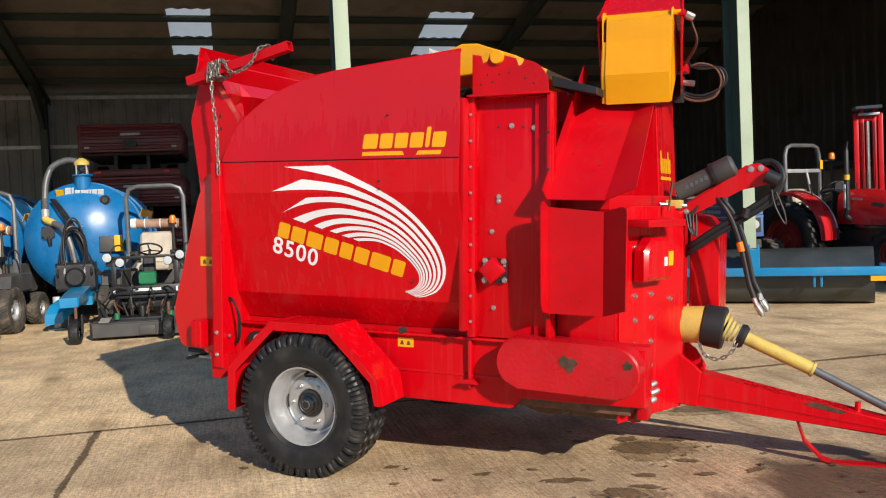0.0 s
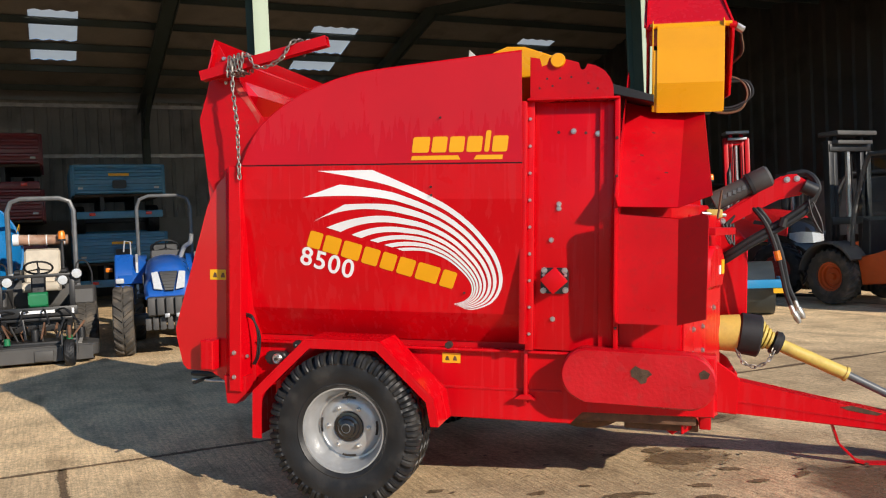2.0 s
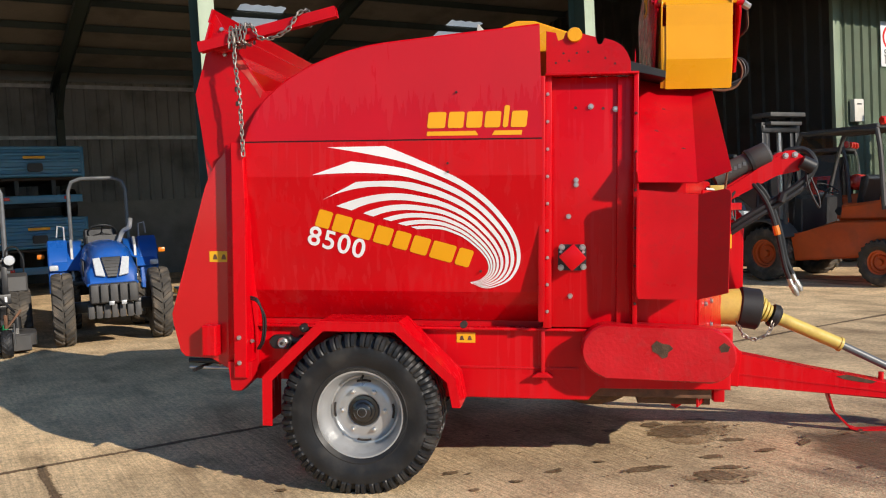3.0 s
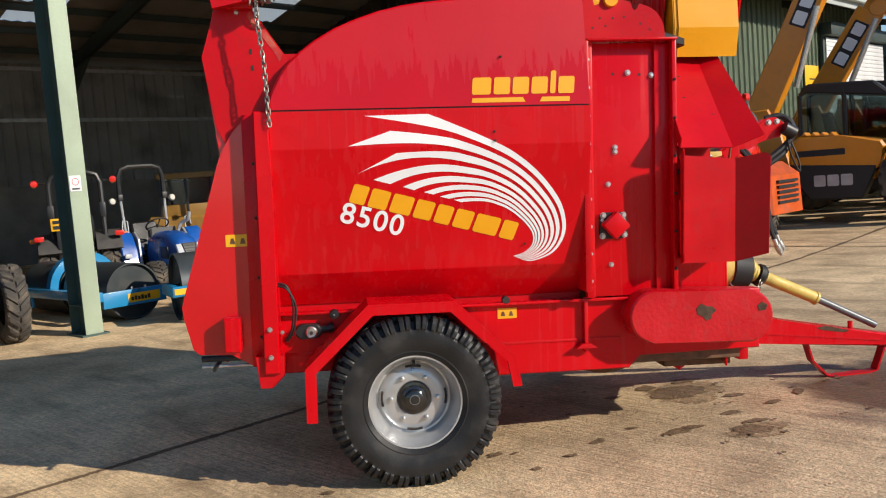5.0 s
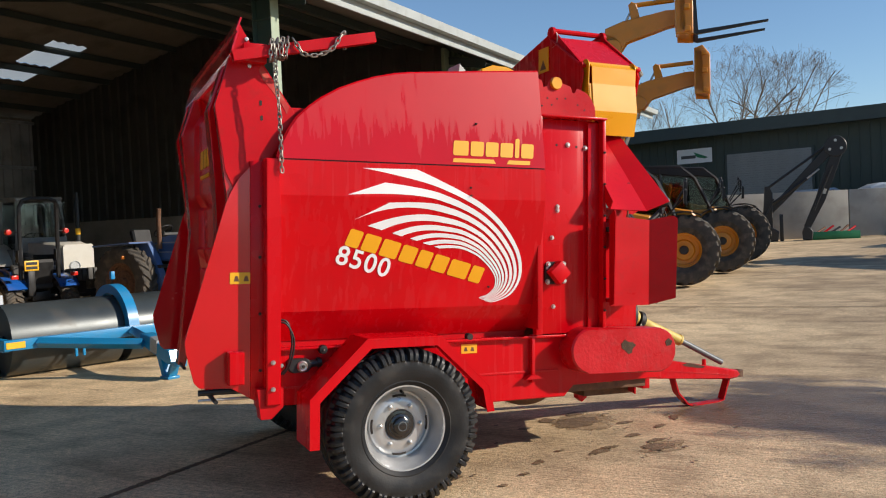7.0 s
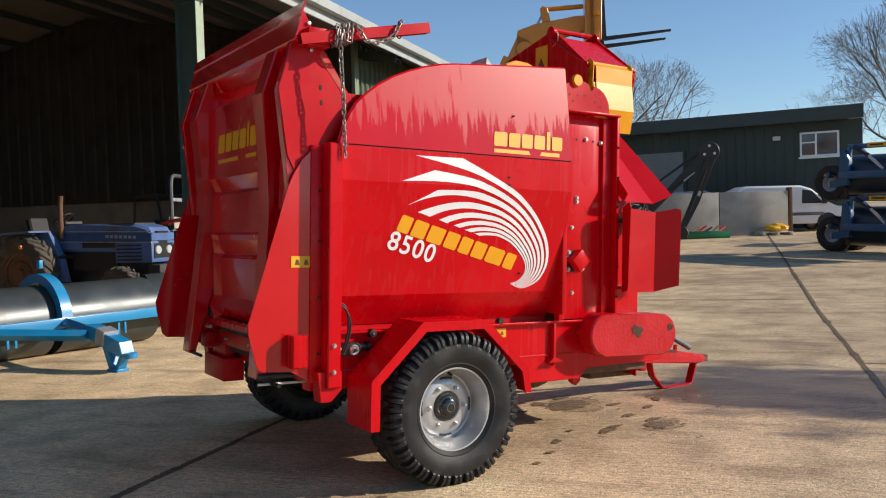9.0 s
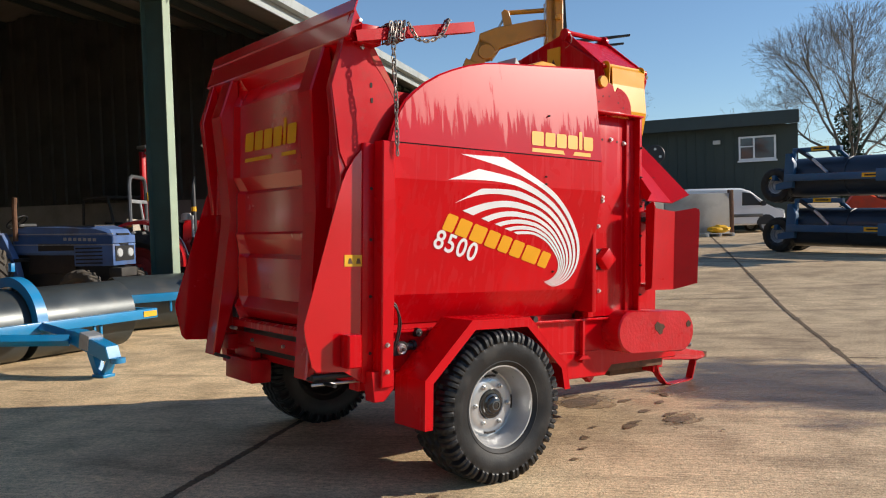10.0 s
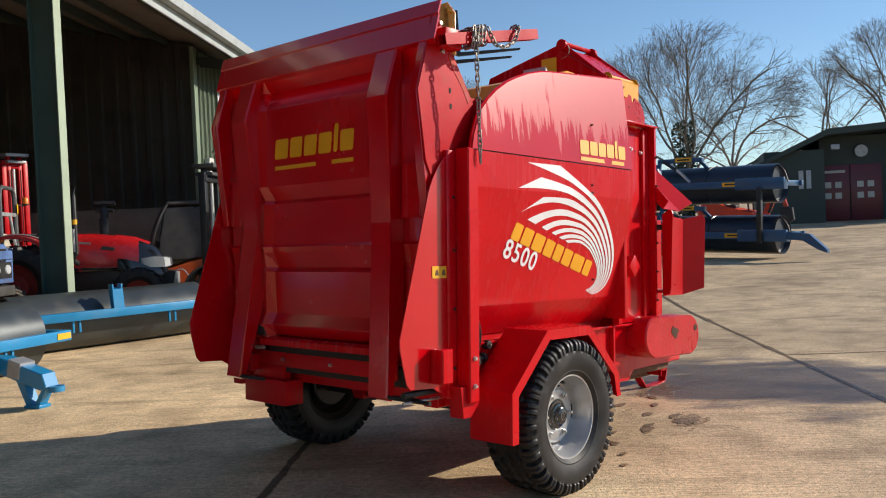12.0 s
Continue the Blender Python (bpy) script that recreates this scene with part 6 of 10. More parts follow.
    # maker's wording as plain shapes
    shapes(0.345, 1.930, 0, [("block", 0.096), ("block", 0.083), ("block", 0.083), ("block", 0.083), ("post", 0.028), ("block", 0.083)], 0.086, DECAL_YELLOW, on, "maker_mark")
    strip("maker_underline", [(0.347, 1.913), (0.605, 1.914)], [(0.343, 1.890), (0.618, 1.890)], DECAL_YELLOW)
    strip("maker_underline", [(0.705, 1.914), (0.849, 1.914)], [(0.690, 1.890), (0.846, 1.890)], DECAL_YELLOW)
    ang = math.atan2(1.194 - 1.411, 0.51 + 0.286)
    shapes(-0.290, 1.414, ang, [("block", w) for w in (0.080, 0.096, 0.108, 0.094, 0.084, 0.094, 0.128, 0.080)], 0.098, DECAL_YELLOW, on, "model_mark")
    # model number
    a8 = math.atan2(1.232 - 1.319, -0.035 + 0.347)
    slope = math.atan2(0.13, 0.63)
    m = Matrix.Translation((-0.343, side_y(1.315) - 0.004, 1.318)) @ pose(0, 0, 0, 90 + math.degrees(slope), 0, 0) @ pose(0, 0, 0, 0, 0, math.degrees(a8))
    lettering("8500", 0.104, DECAL_WHITE, root, m, 0.0010, 1.12, 0.020)
    # rear mark
    rear = lambda x, z: Vector((-0.8775, 1.385 - x, z))
    shapes(0.0, 1.91, 0, [("block", 0.125), ("block", 0.112), ("block", 0.112), ("block", 0.112), ("post", 0.036), ("block", 0.112)], 0.118, DECAL_YELLOW, rear, "maker_mark")
    part("maker_underline", box(-0.8785, -0.8765, 1.00, 1.38, 1.845, 1.868, 0), DECAL_YELLOW, root)
    part("maker_underline", box(-0.8785, -0.8765, 0.68, 0.86, 1.845, 1.868, 0), DECAL_YELLOW, root)
    # safety labels with small dark signs
    def label(x0, x1, z0, z1, y):
        part("safety_label", box(x0, x1, y - 0.002, y + 0.001, z0, z1, 0), LABEL_YELLOW, root, "yellow safety label")
        w = x1 - x0
        for k in (0, 1):
            part("label_sign", prism([(x0 + w * (0.16 + 0.42 * k), z0 + 0.014), (x0 + w * (0.40 + 0.42 * k), z0 + 0.014), (x0 + w * (0.33 + 0.42 * k), z1 - 0.018), (x0 + w * (0.23 + 0.42 * k), z1 - 0.018)], y - 0.0035, y - 0.002, "y", 0), RUSTY, root)
    label(0.478, 0.582, 0.762, 0.818, 0.188)
    label(-0.905, -0.785, 1.21, 1.27, 0.0735)
    for x, z in ((0.50, 2.12), (0.455, 1.745), (0.457, 1.70), (0.62, 1.165)):
        bolt(root, x, side_y(z) - 0.001, z, 0.005, DARK)
    for z in (0.75, 1.05, 1.35, 1.62):
        bolt(root, -0.75, 0.073, z, 0.009, DARK)
    for z in (0.66, 0.80):
        bolt(root, -0.70, -0.027, z, 0.010)


build_decals(chopper)


def build_rear_fittings(root):
    part("rear_valve", prism(rounded(-0.585, -0.455, 0.715, 0.790, 0.03), 0.135, 0.20, "y", 0.008), BLACK_METAL, root)
    part("valve_face", lathe([(0.0, 0.112), (0.014, 0.112), (0.016, 0.120), (0.024, 0.118), (0.030, 0.124), (0.032, 0.140)], "y", (-0.505, 0, 0.750), 20), STEEL, root, "bright steel valve nut")
    part("valve_stem", tube([(-0.505, 0.100, 0.750), (-0.505, 0.115, 0.750)], 0.009, 6), DARK, root)
    part("valve_neck", tube([(-0.46, 0.165, 0.755), (-0.39, 0.165, 0.765)], 0.020, 10), BLACK_METAL, root)
    part("valve_collar", tube([(-0.415, 0.165, 0.762), (-0.395, 0.165, 0.765)], 0.028, 10), BLACK, root)
    part("valve_knob", lathe([(0.0, 0.128), (0.022, 0.132), (0.026, 0.145), (0.026, 0.165)], "y", (-0.385, 0, 0.835), 14), BLACK, root)
    part("knob_pin", tube([(-0.385, 0.120, 0.835), (-0.385, 0.13, 0.835)], 0.005, 6), STEEL, root)
    part("bracket_pin", lathe([(0.0, -0.012), (0.010, -0.010), (0.012, 0.0)], "y", (-0.645, 0.028, 0.775), 8), STEEL, root)
    for o in (0.0, 0.012):
        part("brake_hose", hose([(-0.655, 0.04, 1.02 - o), (-0.61, 0.03, 1.0 - o), (-0.585 + o, 0.04, 0.90), (-0.60 + o, 0.06, 0.78), (-0.635 + o, 0.08, 0.72)], 0.006, 6), BLACK, root)
    part("rail_eye", lathe([(0, -0.02), (0.02, -0.02), (0.02, 0.02), (0, 0.02)], "y", (0.52, 0.17, 0.865), 10), DARK, root)


build_rear_fittings(chopper)


# ---- farm vehicles: each one stands on its own z = 0 and faces its own +x ----
def at(x, y, heading, z=None):
    return Matrix.Translation((x, y, gz(x, y) if z is None else z)) @ pose(0, 0, 0, 0, 0, heading)


def hoop(parent, x, y0, y1, z0, z1, r=0.028, material=None, name="roll_bar", lean=0.0):
    k = 0.18
    pts = [(x, y0, z0), (x + lean * 0.6, y0, z1 - k), (x + lean, y0 + 0.05, z1 - 0.05), (x + lean, y0 + k, z1), (x + lean, y1 - k, z1), (x + lean, y1 - 0.05, z1 - 0.05), (x + lean * 0.6, y1, z1 - k), (x, y1, z0)]
    return part(name, tube(pts, r, 8), material or GREY_TUBE, parent)


def steering(parent, x, y, z, r=0.19, tilt=35):
    bm = bmesh.new()
    ring = [(r * math.cos(2 * math.pi * i / 18), r * math.sin(2 * math.pi * i / 18), 0) for i in range(18)]
    add_tube(bm, ring, 0.014, 6, closed=True)
    for i in range(3):
        a = 2 * math.pi * i / 3
        add_tube(bm, [(0, 0, -0.02), (r * math.cos(a), r * math.sin(a), 0)], 0.010, 5)
    add_tube(bm, [(0, 0, -0.35), (0, 0, 0.0)], 0.018, 6)
    bmesh.ops.transform(bm, matrix=Matrix.Translation((x, y, z)) @ pose(0, 0, 0, 0, -tilt, 0), verts=bm.verts)
    return part("steering_wheel", bm, BLACK, parent)


def seat(parent, x, y, z, material, w=0.46):
    part("seat", prism(rounded(x - 0.22, x + 0.24, z, z + 0.13, 0.05), y - w / 2, y + w / 2, "y", 0.02), material, parent)
    part("seat_back", prism([(x - 0.20, z + 0.12), (x - 0.10, z + 0.12), (x - 0.20, z + 0.58), (x - 0.30, z + 0.60), (x - 0.33, z + 0.54)], y - w / 2, y + w / 2, "y", 0.03), material, parent)


def beacon(parent, x, y, z, r=0.05):
    part("beacon_base", tube([(x, y, z), (x, y, z + 0.03)], r * 1.1, 12), BLACK, parent)
    part("beacon", lathe([(r, 0.0), (r, 0.09), (r * 0.7, 0.12), (0.0, 0.125)], "z", (x, y, z + 0.03), 14), AMBER, parent, "amber beacon")


def fender(parent, x, y, z, r, w, a0=20, a1=160, material=None, th=0.03):
    outer, inner = arc(x, z, r, a0, a1, 10), arc(x, z, r - th, a1, a0, 10)
    part("mudguard", prism(outer + inner, y - w / 2, y + w / 2, "y", 0.006), material, parent)


def tractor(name, label, m, paint, rear_track=0.06, bar_half=0.52, stack_x=None, stack_side=1, rear_r=0.62, front_r=0.42, wheelbase=1.75, track=1.25, hood_h=1.28, hood_w=0.62, rops=2.25, cab=None, stack=True, rim=None, frame_tube=None, seat_mat=None, old_nose=False, cloth=TYRE_DUSTY, plate=False, group="", sleek=False, folding=False, lean=0.0):
    """A tractor: bonnet with grille and lamps, chassis, wheels, mudguards, seat, wheel, roll bar or cab."""
    t = thing(name, label, "tractor", m, group)
    rim = rim or OFF_WHITE
    wb = wheelbase
    nose = wb + front_r * 0.75
    z0 = hood_h - 0.50
    bonnet = [(0.42, z0), (nose - 0.02, z0 - 0.04), (nose + 0.05, z0 + 0.05), (nose + 0.06, hood_h - 0.22), (nose - 0.02, hood_h - 0.09), (nose - 0.30, hood_h - 0.02), (0.75, hood_h), (0.42, hood_h - 0.02)]
    if sleek:
        hw = hood_w / 2
        rings = [hood_ring(0.42, hw, hw * 0.92, z0, hood_h), hood_ring(1.0, hw, hw * 0.90, z0 - 0.01, hood_h), hood_ring(nose - 0.35, hw * 0.98, hw * 0.84, z0 - 0.03, hood_h - 0.03), hood_ring(nose - 0.05, hw * 0.92, hw * 0.70, z0 - 0.04, hood_h - 0.10, -0.12), hood_ring(nose + 0.04, hw * 0.80, hw * 0.58, z0 - 0.02, hood_h - 0.15, -0.15)]
        part("bonnet", loft(rings), paint, t, smooth=0.9)
        face = lambda pts: [(nose + 0.052 - 0.15 * max(0.0, (z - z0) / (hood_h - z0) - 0.15), y, z) for y, z in pts]
        for name, pts, material in (("grille", [(-0.055, z0 + 0.05), (0.055, z0 + 0.05), (0.115, z0 + 0.30), (-0.115, z0 + 0.30)], BLACK_METAL), ("headlight", [(0.085, z0 + 0.06), (0.19, z0 + 0.08), (0.215, z0 + 0.29), (0.135, z0 + 0.30)], LAMP_GLASS), ("headlight", [(-0.19, z0 + 0.08), (-0.085, z0 + 0.06), (-0.135, z0 + 0.30), (-0.215, z0 + 0.29)], LAMP_GLASS)):
            a = face(pts)
            part(name, loft([[(x - 0.05, y, z) for x, y, z in a], a, [(x + 0.006, y * 0.96, z0 + 0.18 + (z - z0 - 0.18) * 0.92) for x, y, z in a]]), material, t)
        for k in range(5):
            part("grille_bar", tube([face([(-0.06 - 0.011 * k, z0 + 0.09 + 0.042 * k)])[0], face([(0.06 + 0.011 * k, z0 + 0.09 + 0.042 * k)])[0]], 0.008, 5), GREY_PLASTIC, t)
        part("bumper_lip", prism([(nose - 0.10, z0 - 0.07), (nose + 0.07, z0 - 0.05), (nose + 0.08, z0 - 0.01), (nose - 0.10, z0 - 0.02)], -hw * 0.95, hw * 0.95, "y", 0.012), paint, t)
        for k in range(7):
            part("lower_weight", box(nose + 0.02, nose + 0.22, -0.31 + 0.09 * k, -0.235 + 0.09 * k, z0 - 0.44, z0 - 0.27, 0.014), GREY_PLASTIC, t)
        for k in (-0.04, 0.10):
            part("weight_pin", box(nose + 0.32, nose + 0.345, k - 0.03, k + 0.03, z0 - 0.275, z0 - 0.225, 0.004), LIGHT_GREY, t)
        for sd in (-1, 1):
            part("inner_guard", prism([(0.28, z0 - 0.15), (0.58, z0 - 0.15), (0.52, hood_h - 0.10), (0.36, hood_h + 0.02), (0.22, hood_h)], sd * 0.42 - 0.02, sd * 0.42 + 0.02, "y", 0.006), LIGHT_GREY, t)
            part("guard_front", prism([(0.46, z0 - 0.22), (0.62, z0 - 0.22), (0.56, z0 + 0.22), (0.40, hood_h - 0.04), (0.30, hood_h + 0.02), (0.20, hood_h - 0.04), (0.40, z0 + 0.2)], sd * 0.60 - 0.13, sd * 0.60 + 0.13, "y", 0.015), paint, t)
            part("mirror_loop", tube([(0.30, sd * 0.50, hood_h), (0.30, sd * 0.50, hood_h + 0.20), (0.30, sd * 0.58, hood_h + 0.22), (0.30, sd * 0.60, hood_h + 0.06)], 0.012, 6), LIGHT_GREY, t)
            part("side_light", box(0.60, 0.66, sd * 0.66 - 0.06, sd * 0.66 + 0.06, z0 + 0.10, z0 + 0.18, 0.02), LAMP_GLASS, t)
        part("air_pipe", hose([(0.66, 0.20, hood_h - 0.04), (0.70, 0.26, hood_h + 0.10), (0.80, 0.34, hood_h + 0.16), (0.84, 0.36, hood_h + 0.28)], 0.032, 8), LIGHT_GREY, t)
    else:
        part("bonnet", prism(bonnet, -hood_w / 2, hood_w / 2, "y", 0.05), paint, t)
        part("grille", prism([(-0.12, z0 + 0.06), (0.12, z0 + 0.06), (0.17, hood_h - 0.16), (-0.17, hood_h - 0.16)], nose + 0.04, nose + 0.075, "x", 0.006), BLACK_METAL, t)
    for s in (-1, 1):
        if not (old_nose or cab or sleek):
            part("headlight", prism([(s * 0.15, z0 + 0.14), (s * 0.26, z0 + 0.18), (s * 0.27, hood_h - 0.16), (s * 0.19, hood_h - 0.14)], nose + 0.03, nose + 0.072, "x", 0.006), LAMP_GLASS, t)
        part("bonnet_vent", box(1.0, nose - 0.25, s * (hood_w / 2) - 0.008, s * (hood_w / 2) + 0.008, z0 + 0.06, z0 + 0.26, 0.004), BLACK_METAL, t)
    if old_nose:
        for sd in (-1, 1):
            part("bonnet_band", prism([(0.50, hood_h - 0.30), (nose + 0.07, hood_h - 0.34), (nose + 0.07, hood_h - 0.20), (0.50, hood_h - 0.16)], sd * (hood_w / 2) - 0.012, sd * (hood_w / 2) + 0.012, "y", 0.006), BAND_BLUE, t)
            for z in (hood_h - 0.155, hood_h - 0.345):
                part("band_trim", prism([(0.50, z + 0.02), (nose + 0.08, z - 0.02), (nose + 0.08, z - 0.005), (0.50, z + 0.035)], sd * (hood_w / 2 + 0.010) - 0.008, sd * (hood_w / 2 + 0.010) + 0.008, "y", 0.0), LIGHT_GREY, t)
        part("grille_box", box(nose - 0.72, nose + 0.075, -hood_w / 2 - 0.012, hood_w / 2 + 0.012, z0 - 0.22, z0 + 0.16, 0.012), paint, t)
        for k in range(5):
            for s in (-1, 1):
                part("grille_slat", box(nose - 0.68, nose - 0.14, s * (hood_w / 2 + 0.016) - 0.006, s * (hood_w / 2 + 0.016) + 0.006, z0 - 0.18 + 0.065 * k, z0 - 0.155 + 0.065 * k, 0.0), BLACK_METAL, t)
        part("bonnet_top", prism([(0.55, hood_h - 0.02), (nose - 0.30, hood_h - 0.035), (nose - 0.30, hood_h - 0.005), (0.75, hood_h + 0.014), (0.55, hood_h + 0.01)], -hood_w / 2 + 0.03, hood_w / 2 - 0.03, "y", 0.01), DUST_DARK, t, "dust-darkened bonnet top")
        part("nose_band", prism([(nose - 0.30, hood_h - 0.10), (nose + 0.085, hood_h - 0.20), (nose + 0.085, z0 + 0.17), (nose - 0.30, z0 + 0.17)], -hood_w / 2 - 0.006, hood_w / 2 + 0.006, "y", 0.01), paint, t)
        for s in (-1, 1):
            part("square_mudguard", prism([(-0.62, rear_r * 2 + 0.02), (0.42, rear_r * 2 + 0.06), (0.42, rear_r * 2 + 0.03), (-0.62, rear_r * 2 - 0.01)], s * (track / 2 - 0.30), s * (track / 2 + 0.30), "y", 0.008), paint, t)
            part("mudguard_front", prism([(0.10, rear_r * 2 + 0.02), (0.42, rear_r * 2 + 0.04), (0.66, rear_r + 0.30), (0.78, 0.55), (0.60, 0.55), (0.10, rear_r + 0.3)], s * (track / 2 - 0.30), s * (track / 2 - 0.15), "y", 0.008), paint, t)
            part("dusty_top", prism([(-0.60, rear_r * 2 + 0.021), (0.38, rear_r * 2 + 0.058), (0.38, rear_r * 2 + 0.066), (-0.60, rear_r * 2 + 0.029)], s * (track / 2 - 0.18), s * (track / 2 + 0.28), "y", 0.0), RUSTY, t)
        part("lamp_recess", box(nose + 0.072, nose + 0.088, -hood_w / 2 + 0.05, hood_w / 2 - 0.05, z0 - 0.14, z0 + 0.12, 0.0), BLACK, t)
        for s in (-1, 1):
            part("round_lamp", lathe([(0.0, 0.02), (0.07, 0.015), (0.08, 0.0)], "x", (nose + 0.089, s * 0.15, z0), 14), LAMP_GLASS, t)
            for k in range(7):
                x = nose - 0.92 + 0.10 * k
                part("name_bar", box(x, x + 0.065, s * (hood_w / 2 + 0.014) - 0.004, s * (hood_w / 2 + 0.014) + 0.004, hood_h - 0.265 - 0.004 * k, hood_h - 0.21 - 0.004 * k, 0.0), LIGHT_GREY, t)
        part("engine_block", box(0.7, nose - 0.75, -0.24, 0.24, z0 - 0.35, z0 + 0.02, 0.03), DARK, t)
    part("chassis", box(-0.30, nose - 0.05, -0.19, 0.19, 0.42, z0 + 0.02, 0.02), BLACK_METAL, t)
    if not old_nose:
        part("weight_block", box(nose - 0.02, nose + 0.26, -0.28, 0.28, z0 - 0.26, z0 - 0.02, 0.03), GREY_PLASTIC, t)
        for k in range(5):
            part("front_weight", box(nose + 0.24, nose + 0.33, -0.27 + 0.11 * k, -0.18 + 0.11 * k, z0 - 0.24, z0 - 0.02, 0.012), GREY_PLASTIC, t)
    else:
        part("nose_weight", box(nose - 0.10, nose + 0.16, -0.22, 0.22, z0 - 0.42, z0 - 0.26, 0.02), DUST_DARK, t)
    part("front_axle", box(wb - 0.07, wb + 0.07, -track / 2, track / 2, front_r - 0.06, front_r + 0.08, 0.015), BLACK_METAL, t)
    part("rear_axle", box(-0.10, 0.10, -track / 2, track / 2, rear_r - 0.10, rear_r + 0.10, 0.02), BLACK_METAL, t)
    for s in (-1, 1):
        simple_wheel(t, wb, s * track / 2, front_r, front_r, 0.26, front_r * 0.52, cloth, rim, s, 20, 0.028)
        simple_wheel(t, 0, s * (track / 2 + rear_track), rear_r, rear_r, 0.36, rear_r * 0.55, cloth, rim, s, 22, 0.035)
        if not old_nose:
            fender(t, 0, s * (track / 2 + rear_track - 0.04), rear_r, rear_r + 0.10, 0.40, 25, 150, paint)
        part("indicator", box(0.15, 0.21, s * (track / 2 + 0.24) - 0.05, s * (track / 2 + 0.24) + 0.05, rear_r + 0.46, rear_r + 0.53, 0.015), AMBER, t)
    part("platform", box(-0.25, 0.75, -track / 2 + 0.15, track / 2 - 0.15, z0 - 0.12, z0 - 0.06, 0.01), BLACK_METAL, t)
    part("dashboard", prism([(0.42, z0), (0.60, z0), (0.55, hood_h + 0.06), (0.40, hood_h + 0.02)], -0.22, 0.22, "y", 0.02), GREY_PLASTIC, t)
    steering(t, 0.30, 0, hood_h + 0.10)
    seat(t, -0.10, 0, z0 + 0.06, seat_mat or BLACK)
    if stack:
        sx, sy = (wb - 0.35 if stack_x is None else stack_x), stack_side * (hood_w / 2 + 0.06)
        sh = 0.0 if not old_nose else -0.42
        part("exhaust", tube([(sx, sy, hood_h - 0.25), (sx, sy, hood_h + 0.78 + sh), (sx + 0.02, sy, hood_h + 0.95 + sh)], [0.045, 0.045, 0.022 if not old_nose else 0.045], 10), RUSTY if old_nose else BLACK_METAL, t)
        if not old_nose:
            part("stack_sleeve", tube([(sx, sy, hood_h + 0.12), (sx, sy, hood_h + 0.24)], 0.048, 10), LABEL_YELLOW, t)
    if rops:
        knee = rops - 0.52 if folding else z0 + 0.1
        hoop(t, -0.25, -bar_half, bar_half, knee, rops, 0.042 if plate or folding else 0.028 if sleek else 0.034, frame_tube, lean=lean)
        if folding:
            for sd in (-1, 1):
                part("bar_leg", tube([(-0.25, sd * bar_half, knee), (-0.18, sd * (bar_half - 0.03), z0 + 0.1)], 0.026, 8), LIGHT_GREY, t)
                part("bar_hinge", box(-0.30, -0.20, sd * bar_half - 0.045, sd * bar_half + 0.045, knee - 0.06, knee + 0.05, 0.01), BLACK_METAL, t)
                part("bar_lamp", lathe([(0.0, -0.05), (0.045, -0.04), (0.06, 0.0), (0.045, 0.04), (0.0, 0.05)], "x", (-0.25, sd * (bar_half + 0.14), knee - 0.06), 12), OFF_WHITE, t)
                part("lamp_stalk", tube([(-0.25, sd * bar_half, knee - 0.06), (-0.25, sd * (bar_half + 0.14), knee - 0.06)], 0.011, 6), BLACK_METAL, t)
    if plate:
        part("number_plate", box(-0.50, -0.485, 0.13, 0.41, z0 + 0.45, z0 + 0.65, 0.004), LABEL_YELLOW, t)
        for k in range(2):
            part("plate_bar", box(-0.505, -0.499, 0.16, 0.38, z0 + 0.48 + 0.085 * k, z0 + 0.535 + 0.085 * k, 0.0), BLACK, t)
        part("plate_bracket", box(-0.485, -0.40, 0.20, 0.34, z0 - 0.05, z0 + 0.52, 0.01), BLACK_METAL, t)
        for s in (-1, 1):
            part("lamp_stalk", tube([(-0.25, s * bar_half, z0 + 1.22), (-0.25, s * (bar_half + 0.16), z0 + 1.22)], 0.012, 6), BLACK_METAL, t)
            part("warning_lamp", lathe([(0.0, -0.06), (0.05, -0.05), (0.065, 0.0), (0.05, 0.05), (0.0, 0.06)], "x", (-0.25, s * (bar_half + 0.20), z0 + 1.22), 12), RED_LENS, t)
            part("bar_hinge", box(-0.30, -0.20, s * bar_half - 0.05, s * bar_half + 0.05, z0 + 0.62, z0 + 0.86, 0.01), BLACK_METAL, t)
            part("tail_lamp", box(-0.50, -0.44, s * 0.60 - 0.07, s * 0.60 + 0.07, z0 + 0.30, z0 + 0.38, 0.012), RED_LENS, t)
    if cab:
        zc = rops if rops else 2.25
        for x, y in ((-0.45, -0.55), (-0.45, 0.55), (0.75, -0.50), (0.75, 0.50), (0.10, -0.58), (0.10, 0.58)):
            part("cab_post", tube([(x, y, z0), (x * 0.9 - 0.02, y * 0.84, zc + 0.02)], 0.042, 8), cab, t)
        part("cab_roof", prism(rounded(-0.47, 0.70, zc, zc + 0.09, 0.04), -0.47, 0.47, "y", 0.03), cab, t)
        part("windscreen_sill", box(0.70, 0.76, -0.50, 0.50, z0 + 0.30, hood_h + 0.10, 0.01), cab, t)
        part("nose_panel", prism(rounded(-hood_w / 2, hood_w / 2, z0 - 0.16, hood_h - 0.07, 0.05), nose + 0.05, nose + 0.10, "x", 0.01), paint, t)
        part("lamp_ring", lathe([(0.0, 0.0), (0.10, 0.0), (0.105, 0.02), (0.09, 0.03), (0.08, 0.01), (0.0, 0.012)], "x", (nose + 0.10, -0.08, z0 + 0.02), 16), LAMP_GLASS, t)
